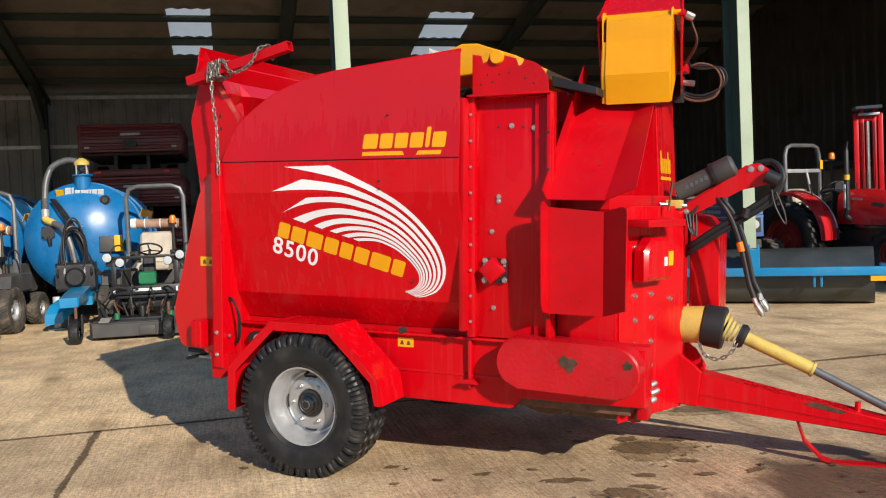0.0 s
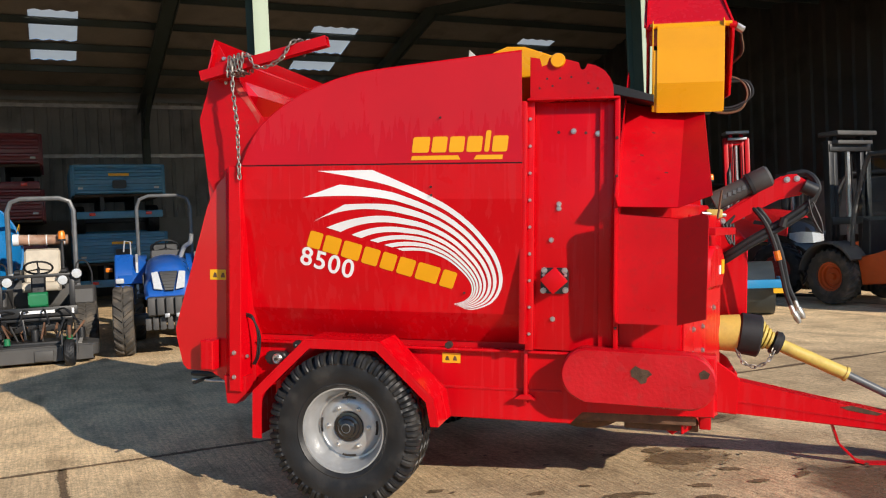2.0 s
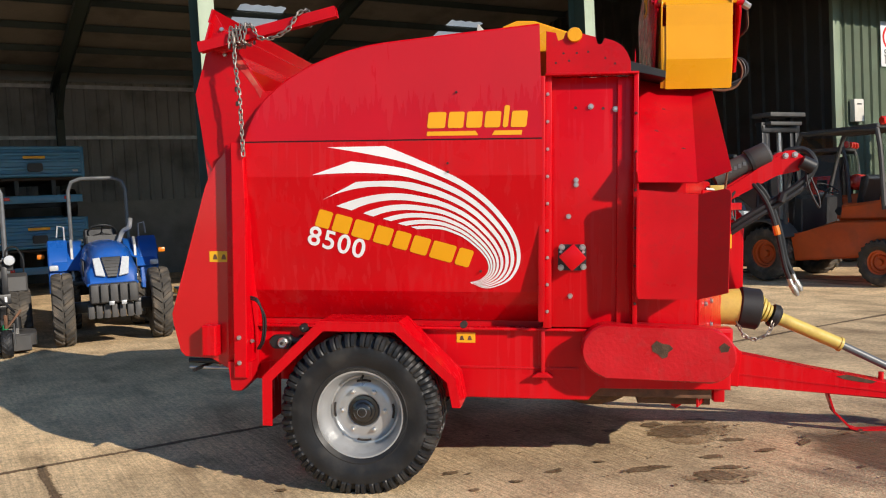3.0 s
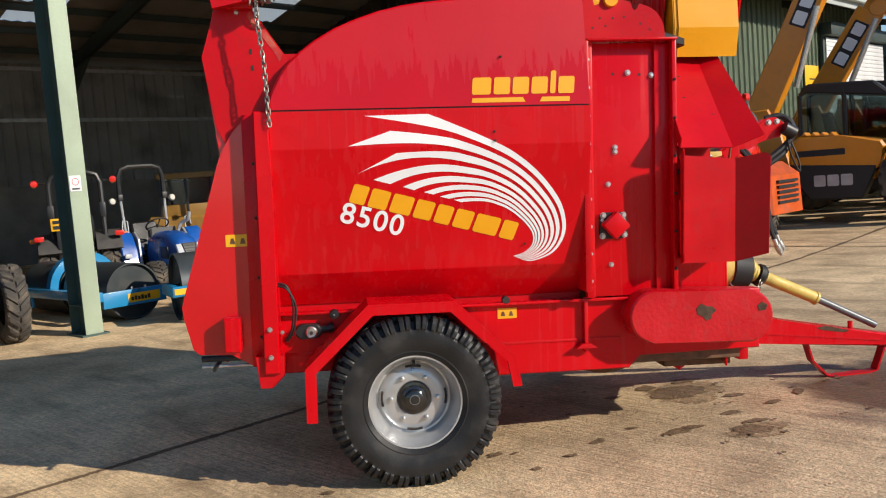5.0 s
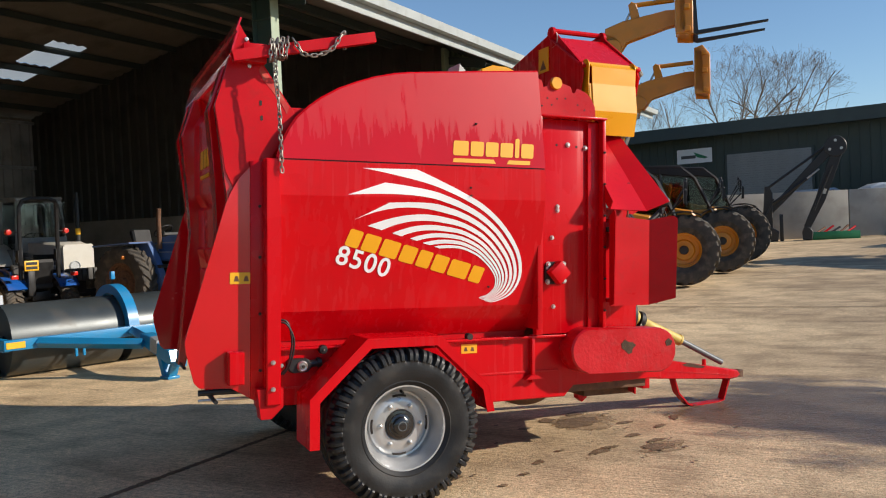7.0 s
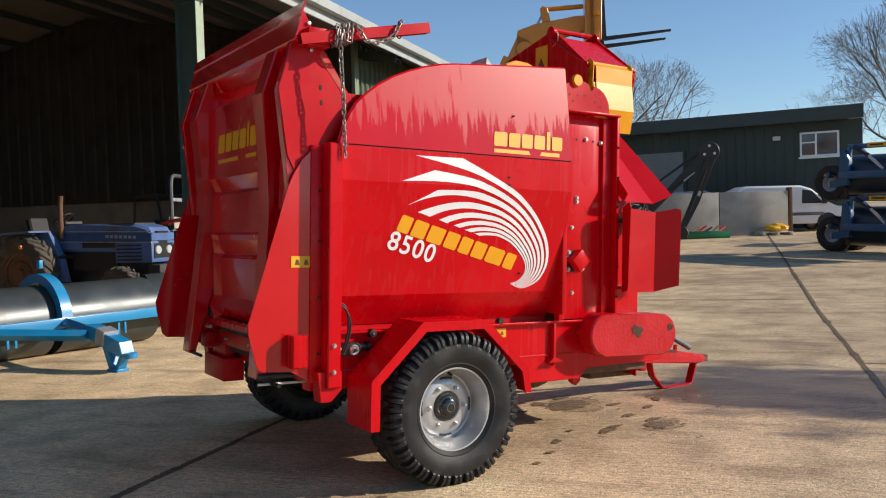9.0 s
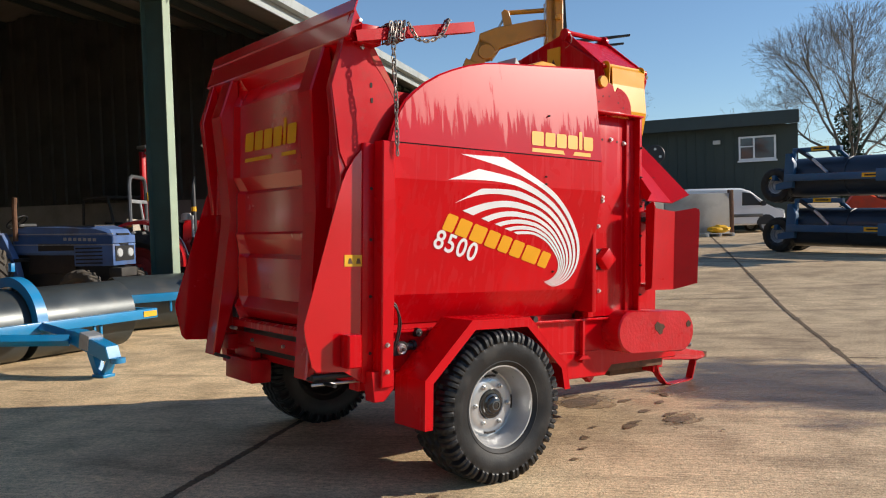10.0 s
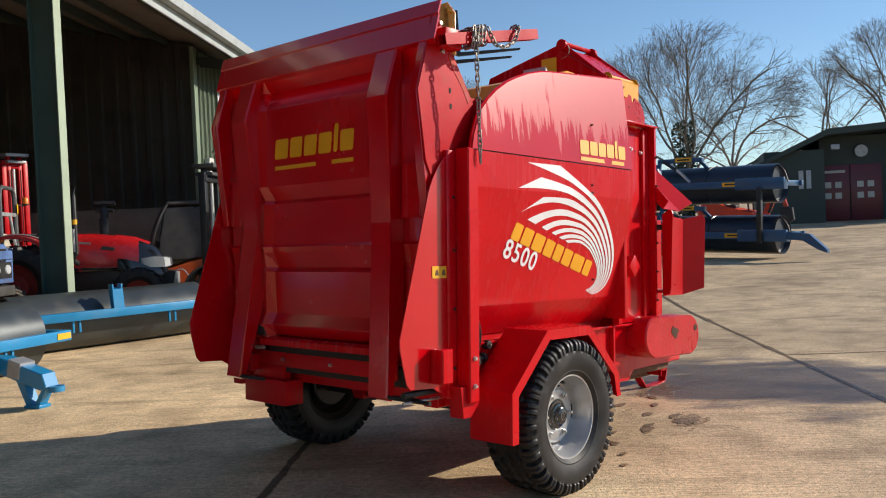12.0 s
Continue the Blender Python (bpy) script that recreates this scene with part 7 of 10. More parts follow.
        for s in (-1, 1):
            part("window", box(-0.42, 0.70, s * 0.485 - 0.004, s * 0.485 + 0.004, z0 + 0.40, zc - 0.03, 0.0), GLASS, t)
            part("cab_side", box(-0.45, 0.72, s * 0.55 - 0.015, s * 0.55 + 0.015, z0 - 0.05, z0 + 0.38, 0.004), cab, t)
        part("windscreen", box(0.735, 0.743, -0.48, 0.48, hood_h, zc - 0.03, 0.0), GLASS, t)
        part("rear_window", box(-0.45, -0.442, -0.52, 0.52, z0 + 0.35, zc - 0.03, 0.0), GLASS, t)
    return t


def red_tractor(m):
    """Sloping-bonnet tractor: red bonnet, black nose with wide lamps, folded-up roll bar, black stack."""
    t = thing("red_tractor", "glossy red tractor with black nose, roll bar and exhaust stack", "tractor", m)
    wb, tr, rr, fr = 2.05, 1.45, 0.72, 0.48
    rings = [hood_ring(0.70, 0.33, 0.31, 1.00, 1.62), hood_ring(1.20, 0.34, 0.31, 0.98, 1.61), hood_ring(1.72, 0.34, 0.30, 0.96, 1.54), hood_ring(2.02, 0.34, 0.29, 0.96, 1.47)]
    part("bonnet", loft(rings), TRACTOR_RED, t, "glossy red bonnet", 0.9)
    nose = [hood_ring(1.62, 0.335, 0.285, 0.93, 1.535), hood_ring(1.80, 0.352, 0.300, 0.80, 1.525), hood_ring(2.02, 0.354, 0.294, 0.72, 1.47), hood_ring(2.24, 0.345, 0.27, 0.70, 1.37), hood_ring(2.42, 0.32, 0.23, 0.74, 1.23, -0.04), hood_ring(2.53, 0.27, 0.18, 0.84, 1.08, -0.06)]
    part("bonnet_nose", loft(nose), GLOSS_BLACK, t, "glossy black bonnet nose", 0.9)
    part("bonnet_crest", loft([hood_ring(1.60, 0.20, 0.17, 1.40, 1.572), hood_ring(1.95, 0.18, 0.15, 1.38, 1.515), hood_ring(2.20, 0.15, 0.11, 1.30, 1.415)]), TRACTOR_RED, t, "red crest running on to the nose", 0.9)
    for s in (-1, 1):
        lamp = [[(2.06, s * 0.345, 1.11), (2.06, s * 0.345, 0.95), (2.06, s * 0.25, 0.95), (2.06, s * 0.25, 1.11)], [(2.30, s * 0.356, 1.135), (2.30, s * 0.362, 0.935), (2.30, s * 0.20, 0.93), (2.30, s * 0.20, 1.13)], [(2.47, s * 0.318, 1.12), (2.49, s * 0.325, 0.93), (2.50, s * 0.15, 0.93), (2.48, s * 0.15, 1.12)], [(2.56, s * 0.20, 1.09), (2.57, s * 0.20, 0.95), (2.57, s * 0.08, 0.96), (2.56, s * 0.08, 1.08)]]
        part("headlight", loft(lamp), LAMP_GLASS, t, "clear wrap-round headlight")
        part("model_bar", prism([(1.36, 1.30), (1.60, 1.27), (1.62, 1.33), (1.40, 1.37)], s * 0.343 - 0.004, s * 0.343 + 0.004, "y", 0.0), GREY_PLASTIC, t)
        part("name_bar", prism([(1.00, 1.425), (1.20, 1.405), (1.20, 1.44), (1.00, 1.46)], s * 0.347 - 0.004, s * 0.347 + 0.004, "y", 0.0), LIGHT_GREY, t)
        simple_wheel(t, wb, s * tr / 2, fr, fr, 0.30, fr * 0.52, TYRE, RIM_RED, s, 20, 0.03)
        simple_wheel(t, 0, s * (tr / 2 + 0.06), rr, rr, 0.44, rr * 0.55, TYRE, RIM_RED, s, 22, 0.04)
        y = s * (tr / 2 + 0.02)
        part("mudguard", prism(arc(0, rr + 0.06, rr + 0.12, -4, 118, 16) + arc(0, rr + 0.06, rr + 0.06, 118, -4, 16), y - 0.19, y + 0.19, "y", 0.012), TRACTOR_RED, t, "red rounded mudguard")
        part("guard_edge", tube([(p, y - s * 0.22, q) for p, q in arc(0, rr + 0.06, rr + 0.11, -4, 118, 16)], 0.035, 8), BLACK, t)
        part("guard_trim", tube([(p, y - s * 0.19, q) for p, q in arc(0, rr + 0.06, rr + 0.14, 10, 110, 14)], 0.014, 6), LIGHT_GREY, t)
        part("mirror_stalk", tube([(0.35, s * 0.52, 1.40), (0.42, s * 0.66, 1.62), (0.42, s * 0.70, 1.74)], 0.014, 6), BLACK_METAL, t)
        part("tail_light", box(-0.20, -0.12, s * 0.86 - 0.05, s * 0.86 + 0.05, 1.50, 1.60, 0.015), AMBER, t)
    part("engine_block", box(0.55, 2.20, -0.26, 0.26, 0.55, 1.02, 0.03), BLACK_METAL, t)
    part("side_panel", box(0.75, 1.70, -0.33, 0.33, 0.90, 1.02, 0.02), GLOSS_BLACK, t)
    part("chassis", box(-0.35, 2.30, -0.18, 0.18, 0.45, 0.75, 0.02), BLACK_METAL, t)
    part("front_axle", box(wb - 0.08, wb + 0.08, -tr / 2, tr / 2, fr - 0.07, fr + 0.09, 0.015), BLACK_METAL, t)
    part("rear_axle", box(-0.12, 0.12, -tr / 2, tr / 2, rr - 0.12, rr + 0.12, 0.02), BLACK_METAL, t)
    part("weight_bracket", prism([(2.30, 0.55), (2.62, 0.60), (2.66, 0.84), (2.50, 0.86), (2.30, 0.74)], -0.22, 0.22, "y", 0.01), BLACK_METAL, t)
    for y in (-0.19, 0.10):
        part("bracket_lug", box(2.60, 2.70, y, y + 0.09, 0.58, 0.82, 0.012), LIGHT_GREY, t)
    part("front_hose", hose([(2.62, -0.10, 0.84), (2.78, -0.12, 0.86), (2.90, -0.14, 0.70), (2.92, -0.14, 0.55)], 0.012, 6), LIGHT_GREY, t)
    part("platform", box(-0.2, 0.75, -0.52, 0.52, 0.82, 0.88, 0.01), BLACK_METAL, t)
    part("dashboard", prism([(0.48, 0.88), (0.70, 0.88), (0.68, 1.55), (0.52, 1.62)], -0.24, 0.24, "y", 0.03), BLACK, t)
    steering(t, 0.34, 0, 1.66, 0.20, 35)
    seat(t, -0.12, 0, 1.08, BEIGE)
    part("exhaust", tube([(0.95, -0.40, 1.24), (0.95, -0.40, 1.46), (0.95, -0.40, 2.28), (0.96, -0.40, 2.36), (0.99, -0.40, 2.46)], [0.052, 0.052, 0.046, 0.020, 0.016], 10), BLACK_METAL, t, "black exhaust stack")
    part("stack_guard", tube([(0.93, -0.44, 1.28), (0.93, -0.44, 1.70)], 0.030, 8), LIGHT_GREY, t)
    part("stack_sleeve", tube([(0.95, -0.40, 1.78), (0.95, -0.40, 1.87)], 0.052, 10), LABEL_YELLOW, t)
    part("stack_elbow", hose([(0.95, -0.40, 1.26), (0.90, -0.38, 1.14), (0.98, -0.30, 1.06)], 0.05, 8), BLACK_METAL, t)
    part("air_filter", lathe([(0.0, 0.06), (0.08, 0.05), (0.11, 0.0), (0.11, -0.08), (0.0, -0.08)], "z", (0.78, -0.30, 1.70), 14), OFF_WHITE, t)
    hoop(t, -0.25, -0.50, 0.50, 0.95, 2.50, 0.040, GREY_TUBE)
    part("cross_bar", box(-0.28, -0.22, -0.48, 0.48, 1.98, 2.05, 0.008), LIGHT_GREY, t)
    part("bar_brace", tube([(-0.24, 0.10, 2.0), (-0.20, 0.22, 1.45)], 0.025, 8), LIGHT_GREY, t)
    part("bar_label", box(-0.20, -0.195, 0.46, 0.54, 2.04, 2.22, 0.0), LABEL_YELLOW, t)
    part("beacon_arm", tube([(-0.25, 0.50, 2.20), (-0.10, 0.68, 2.20)], 0.016, 6), BLACK_METAL, t)
    beacon(t, -0.10, 0.68, 2.20, 0.06)
    return t


def mower(m):
    """Out-front ride-on rotary mower."""
    t = thing("ride_on_mower", "grey and green ride-on mower with roll bar and dusty front deck", "mower", m, "ride-on mowers")
    deck = rounded(1.12, 1.78, -0.66, 0.76, 0.12)
    part("cutting_deck", prism(deck, 0.09, 0.24, "z", 0.012), GREY_PLASTIC, t, "dusty grey cutting deck")
    part("deck_cover", prism(rounded(1.15, 1.60, -0.50, 0.55, 0.10), 0.24, 0.28, "z", 0.015), BLACK_METAL, t)
    part("deck_roller", tube([(1.70, -0.62, 0.075), (1.70, 0.66, 0.075)], 0.045, 10), GREY_PLASTIC, t)
    part("deck_skirt", prism([(1.775, 0.05), (1.80, 0.05), (1.80, 0.22), (1.775, 0.24)], -0.60, 0.70, "y", 0.004), GREY_PLASTIC, t)
    part("skirt_bracket", box(1.80, 1.83, 0.02, 0.24, 0.06, 0.19, 0.006), GREY_PLASTIC, t)
    for y in (-0.46, 0.50):
        part("caution_label", prism([(1.52, 0.285), (1.72, 0.245), (1.72, 0.252), (1.52, 0.292)], y - 0.07, y + 0.07, "y", 0.0), DULL_WHITE, t, "worn white label")
    for y in (-0.30, 0.42):
        part("grease_cap", lathe([(0.0, 0.36), (0.035, 0.35), (0.04, 0.27)], "z", (1.62, y, 0), 10), GREEN, t)
    for y, x in ((-0.76, 2.00), (0.44, 1.98)):
        simple_wheel(t, x, y, 0.165, 0.165, 0.13, 0.08, BLACK, LIGHT_GREY, -1, 14, 0.004)
        part("caster_fork", prism([(x - 0.03, 0.15), (x + 0.03, 0.15), (x - 0.02, 0.40), (x - 0.36, 0.32), (x - 0.36, 0.27), (x - 0.07, 0.34)], y - 0.095, y - 0.075, "y", 0.004), BLACK_METAL, t)
        part("caster_fork", prism([(x - 0.03, 0.15), (x + 0.03, 0.15), (x - 0.02, 0.40), (x - 0.36, 0.32), (x - 0.36, 0.27), (x - 0.07, 0.34)], y + 0.075, y + 0.095, "y", 0.004), BLACK_METAL, t)
        part("caster_pivot", tube([(x - 0.06, y, 0.34), (x - 0.06, y, 0.50)], 0.022, 8), RUSTY, t)
    for k in range(6):
        part("deck_linkage", tube([(1.10 + 0.03 * k, -0.50 + 0.2 * k, 0.34), (1.45 + 0.05 * (k % 3), -0.60 + 0.24 * k, 0.56 - 0.05 * (k % 2)), (1.60, -0.45 + 0.18 * k, 0.32)], 0.014, 5), RUSTY if k % 2 else BLACK_METAL, t)
    for k in range(3):
        part("blade_motor", lathe([(0.0, 0.42), (0.045, 0.42), (0.05, 0.38), (0.05, 0.28), (0.09, 0.27)], "z", (1.38, -0.55 + 0.55 * k, 0), 12), BLACK_METAL, t)
    rng = random.Random(12)
    for k in range(9):
        y = -0.48 + 0.12 * k
        part("lift_link", tube([(1.02 + 0.05 * rng.random(), y, 0.50 - 0.08 * rng.random()), (1.16, y + rng.uniform(-0.08, 0.08), 0.36 + 0.12 * rng.random()), (1.34 + 0.2 * rng.random(), y + rng.uniform(-0.1, 0.1), 0.27)], 0.010 + 0.008 * rng.random(), 6), (RUSTY, BLACK_METAL, GREY_PLASTIC)[k % 3], t)
    for k in range(4):
        part("deck_hose", hose([(1.0, -0.25 + 0.15 * k, 0.62), (1.18, -0.4 + 0.25 * k, 0.66), (1.32, -0.5 + 0.33 * k, 0.52), (1.38, -0.55 + 0.36 * k, 0.48)], 0.014, 6), BLACK, t)
    for y in (-0.40, 0.40):
        part("lift_arm", prism([(0.75, 0.46), (1.5, 0.34), (1.5, 0.40), (0.80, 0.56)], y - 0.03, y + 0.03, "y", 0.004), BLACK_METAL, t)
    for y in (-0.58, 0.58):
        simple_wheel(t, 0.55, y, 0.36, 0.36, 0.30, 0.16, TYRE_DUSTY, LIGHT_GREY, -1 if y < 0 else 1, 26, 0.012)
        simple_wheel(t, -0.75, y * 0.85, 0.27, 0.27, 0.22, 0.12, TYRE_DUSTY, LIGHT_GREY, -1 if y < 0 else 1, 22, 0.010)
    part("chassis", box(-0.95, 0.85, -0.36, 0.36, 0.34, 0.56, 0.02), BLACK_METAL, t)
    part("engine_cover", prism(rounded(-1.05, -0.15, 0.56, 1.02, 0.10), -0.42, 0.42, "y", 0.03), GREY_PLASTIC, t)
    for sd, name in ((1, "fuel_tank"), (-1, "battery_box")):
        low, high = sorted((sd * 0.40, sd * 0.70))
        part(name, prism([(-0.10, 0.62), (0.62, 0.62), (0.70, 0.70), (0.66, 0.88), (0.50, 0.92), (-0.10, 0.90)], low, high, "y", 0.02), GREY_PLASTIC, t)
        part("side_apron", prism([(0.66, 0.44), (0.72, 0.44), (0.70, 0.66), (0.64, 0.66)], low, high, "y", 0.006), GREY_PLASTIC, t)
        part("cap_hose", hose([(0.10, sd * 0.44, 0.92), (0.12, sd * 0.46, 1.22), (0.14, sd * 0.58, 1.26), (0.20, sd * 0.66, 1.10), (0.22, sd * 0.66, 0.92)], 0.012, 6), BLACK, t)
    part("footplate", box(0.35, 0.98, -0.44, 0.44, 0.50, 0.54, 0.008), BLACK_METAL, t)
    part("front_bar", box(0.97, 1.03, -0.50, 0.50, 0.56, 0.685, 0.008), BLACK_METAL, t, "black front bumper bar")
    part("bumper_mark", box(1.032, 1.036, -0.20, 0.22, 0.605, 0.645, 0.0), DECAL_WHITE, t)
    for y in (-0.44, 0.44):
        part("arrow_label", box(1.032, 1.035, y - 0.014, y + 0.014, 0.585, 0.655, 0.0), DECAL_WHITE, t)
        sd = 1 if y > 0 else -1
        part("bar_upright", box(0.97, 1.01, y - 0.035, y + 0.035, 0.66, 1.04, 0.006), BLACK_METAL, t)
        part("lamp_plate", prism([(y - 0.13, 0.98), (y + 0.11, 0.98), (y + 0.11, 1.10), (y - 0.13, 1.06)] if sd > 0 else [(y - 0.11, 0.98), (y + 0.13, 0.98), (y + 0.13, 1.06), (y - 0.11, 1.10)], 0.95, 0.985, "x", 0.006), BLACK_METAL, t)
        for yy, z, r in ((sd * 0.51, 1.115, 0.068), (sd * 0.335, 1.035, 0.066)):
            part("work_lamp", lathe([(0.0, 0.09), (r, 0.09), (r * 1.06, 0.06), (r * 0.7, 0.0), (0.0, 0.0)], "x", (0.975, yy, z), 16), BLACK, t)
            part("lamp_glass", lathe([(0.0, 0.10), (r * 0.6, 0.098), (r * 0.92, 0.092)], "x", (0.975, yy, z), 16), LAMP_GLASS, t)
    part("bar_top", box(0.95, 0.99, -0.50, 0.50, 1.08, 1.125, 0.006), BLACK_METAL, t)
    part("steering_column", prism([(0.62, 0.54), (0.78, 0.54), (0.66, 1.10), (0.56, 1.10)], -0.09, 0.09, "y", 0.02), BLACK, t)
    part("green_cover", prism(rounded(0.80, 0.93, 0.68, 0.88, 0.04), -0.11, 0.13, "y", 0.02), GREEN, t, "green plastic cover")
    steering(t, 0.52, 0, 1.20, 0.18, 30)
    seat(t, 0.10, 0, 0.86, BEIGE, 0.48)
    for y in (-0.30, 0.30):
        part("armrest", prism(rounded(-0.10, 0.28, 1.10, 1.17, 0.03), y - 0.04, y + 0.04, "y", 0.01), BLACK, t)
    hoop(t, -0.20, -0.44, 0.44, 0.55, 2.19, 0.036, GREY_TUBE)
    for y in (-0.44, 0.44):
        part("bar_socket", box(-0.26, -0.14, y - 0.05, y + 0.05, 0.86, 1.12, 0.01), GREY_TUBE, t)
    part("canopy_roll", tube([(-0.20, -0.34, 1.60), (-0.30, 0.34, 1.58)], 0.075, 16), BEIGE_ROLL, t, "rolled dusty red canopy sheet")
    bm = bmesh.new()
    add_lathe(bm, [(0.048, -0.03), (0.085, -0.03), (0.088, 0.05), (0.048, 0.05), (0.048, -0.03)], "y", (-0.195, -0.35, 1.60), 18)
    part("roll_end", bm, WHITE, t, "white tube end of the roll")
    for y in (-0.17, 0.06, 0.30):
        x = -0.20 - 0.10 * (y + 0.34) / 0.68
        part("roll_tie", lathe([(0.074, -0.008), (0.080, -0.008), (0.080, 0.008), (0.074, 0.008), (0.074, -0.008)], "y", (x, y, 1.60 - 0.02 * (y + 0.34) / 0.68), 16), WHITE, t)
    beacon(t, -0.10, 0.27, 1.56)
    part("beacon_stalk", tube([(-0.10, 0.27, 0.9), (-0.10, 0.27, 1.56)], [0.03, 0.018], 8), BLACK_METAL, t)
    return t


def tanker(m):
    """Slurry tanker seen from its drawbar end."""
    t = thing("slurry_tanker", "glossy blue slurry tanker with dished end and black hoses", "tanker", m)
    R, L, zc = 0.93, 4.2, 1.40
    prof = [(0.0, 0.30), (0.26, 0.28), (0.52, 0.21), (0.73, 0.11), (0.86, 0.02), (R, -0.08), (R, -L), (0.78, -L - 0.15), (0.0, -L - 0.3)]
    part("barrel", lathe(prof, "x", (0, 0, zc), 48), BLUE, t, "glossy blue steel barrel")
    for x in (-0.6, -2.2, -3.8):
        part("barrel_band", lathe([(R, x), (R + 0.03, x), (R + 0.03, x + 0.08), (R, x + 0.08)], "x", (0, 0, zc), 48), BLUE, t)
    for s in (-1, 1):
        a = radians(35)
        part("side_stripe", prism([(-0.4, -0.05), (-3.6, -0.05), (-3.6, 0.12), (-0.4, 0.12)], 0, 0.006, "y", 0), LABEL_YELLOW, t).matrix_basis = Matrix.Translation((0, s * (R + 0.004) * math.cos(a * 0.6), zc + R * math.sin(a * 0.6) + 0.02)) @ pose(0, 0, 0, -s * 20, 0, 0)
    part("front_neck", lathe([(0.13, -0.1), (0.13, 0.13), (0.17, 0.13), (0.17, 0.15), (0.10, 0.155), (0.0, 0.155)], "z", (-0.05, 0.03, zc + R - 0.02), 18), BLUE, t)
    part("trap_glass", lathe([(0.085, 0.0), (0.085, 0.15), (0.0, 0.15)], "z", (-0.05, 0.03, zc + R + 0.135), 16), GLASS, t, "clear moisture trap")
    for k in range(4):
        a = radians(45 + 90 * k)
        part("trap_rod", tube([(-0.05 + 0.11 * math.cos(a), 0.03 + 0.11 * math.sin(a), zc + R + 0.12), (-0.05 + 0.11 * math.cos(a), 0.03 + 0.11 * math.sin(a), zc + R + 0.30)], 0.012, 6), LIGHT_GREY, t)
    part("trap_top", lathe([(0.12, 0.0), (0.12, 0.05), (0.08, 0.09), (0.03, 0.12), (0.0, 0.12)], "z", (-0.05, 0.03, zc + R + 0.285), 16), PTO_YELLOW, t, "brass-coloured trap top")
    coil = [(p.x, p.y, p.z) for p in smooth_path([(-0.05, -0.04, zc + R + 0.36), (-0.04, -0.22, zc + R + 0.37), (0.0, -0.42, zc + R + 0.26), (0.08, -0.51, zc + R + 0.02), (0.16, -0.53, zc + 0.68), (0.20, -0.53, zc + 0.46)], 12)]
    part("suction_hose", tube(coil, [0.054 if k % 2 else 0.047 for k in range(len(coil))], 12), GREY_TUBE, t, "ribbed grey suction hose")
    part("hose_cuff", tube([(0.20, -0.53, zc + 0.50), (0.21, -0.53, zc + 0.38)], 0.062, 12), LIGHT_GREY, t, "galvanised coupling")
    part("hose_elbow", hose([(0.21, -0.53, zc + 0.40), (0.22, -0.53, zc + 0.34), (0.26, -0.46, zc + 0.30), (0.30, -0.38, zc + 0.26)], 0.058, 10), PTO_YELLOW, t)
    part("lower_hose", hose([(0.30, -0.40, zc + 0.27), (0.42, -0.24, zc + 0.16), (0.48, -0.14, zc - 0.10), (0.50, -0.08, zc - 0.45)], 0.052, 10), GREY_TUBE, t)
    part("relief_valve", prism(rounded(-0.10, 0.10, -0.11, 0.09, 0.04), 0.0, 0.12, "x", 0.02), BLACK_METAL, t).location = (0.14, -0.50, zc + 0.13)
    part("valve_neck", tube([(0.22, -0.50, zc + 0.06), (0.22, -0.48, zc - 0.10)], [0.05, 0.03], 10), BLACK_METAL, t)
    for k in range(9):
        w, d, x = 0.155 + 0.010 * (k % 4), 0.36 + 0.045 * (k % 5), 0.50 + 0.022 * k
        ring = [(x + 0.02 * math.sin(3 * q + k), -0.09 + 0.012 * (k % 3) + w * math.sin(q) * (1.0 + 0.12 * math.cos(q)), zc - 0.20 - 0.03 * (k % 4) + d * math.cos(q)) for q in [2 * math.pi * i / 22 for i in range(22)]]
        part("hanging_hose", tube(ring, 0.015, 6, closed=True), BLACK if k % 3 else GREY_TUBE, t, "black hose hung in a loop")
    for k in range(3):
        part("control_hose", hose([(0.20, -0.44 + 0.03 * k, zc + 0.66), (0.34, -0.30 + 0.04 * k, zc + 0.45), (0.44, -0.14 + 0.03 * k, zc + 0.22), (0.52, -0.02 + 0.03 * k, zc - 0.05), (0.52, 0.14 + 0.05 * k, zc - 0.50), (0.50, 0.34 + 0.05 * k, zc - 0.62)], 0.016, 6), BLACK, t)
    part("hose_hook", box(0.44, 0.52, -0.20, 0.06, zc + 0.15, zc + 0.20, 0.006), BLUE, t)
    part("level_pad", box(0.262, 0.30, 0.27, 0.50, zc - 0.24, zc + 0.02, 0.012), GREY_PLASTIC, t)
    part("level_label", box(0.262, 0.285, 0.50, 0.63, zc - 0.24, zc + 0.03, 0.004), LABEL_YELLOW, t)
    part("pump", prism(rounded(0.30, 0.70, 0.56, 1.02, 0.06), -0.36, 0.22, "y", 0.03), BLACK_METAL, t)
    part("pump_gear", lathe([(0.0, 0.12), (0.12, 0.12), (0.15, 0.08), (0.15, 0.0), (0.19, 0.0), (0.19, -0.05), (0.0, -0.05)], "x", (0.72, -0.06, 0.80), 18), BLACK_METAL, t)
    for k in range(6):
        part("pump_pipe", tube([(0.60, -0.34 + 0.10 * k, 0.66 + 0.05 * (k % 2)), (0.74, -0.32 + 0.10 * k, 0.86), (0.60, -0.30 + 0.09 * k, 1.06)], 0.018, 6), LIGHT_GREY if k % 3 == 1 else BLACK_METAL, t)
    part("sight_glass", lathe([(0.0, 0.03), (0.05, 0.03), (0.07, 0.0), (0.085, 0.0), (0.085, -0.06)], "x", (0.145, 0.38, zc + 0.62), 16), BLACK_METAL, t)
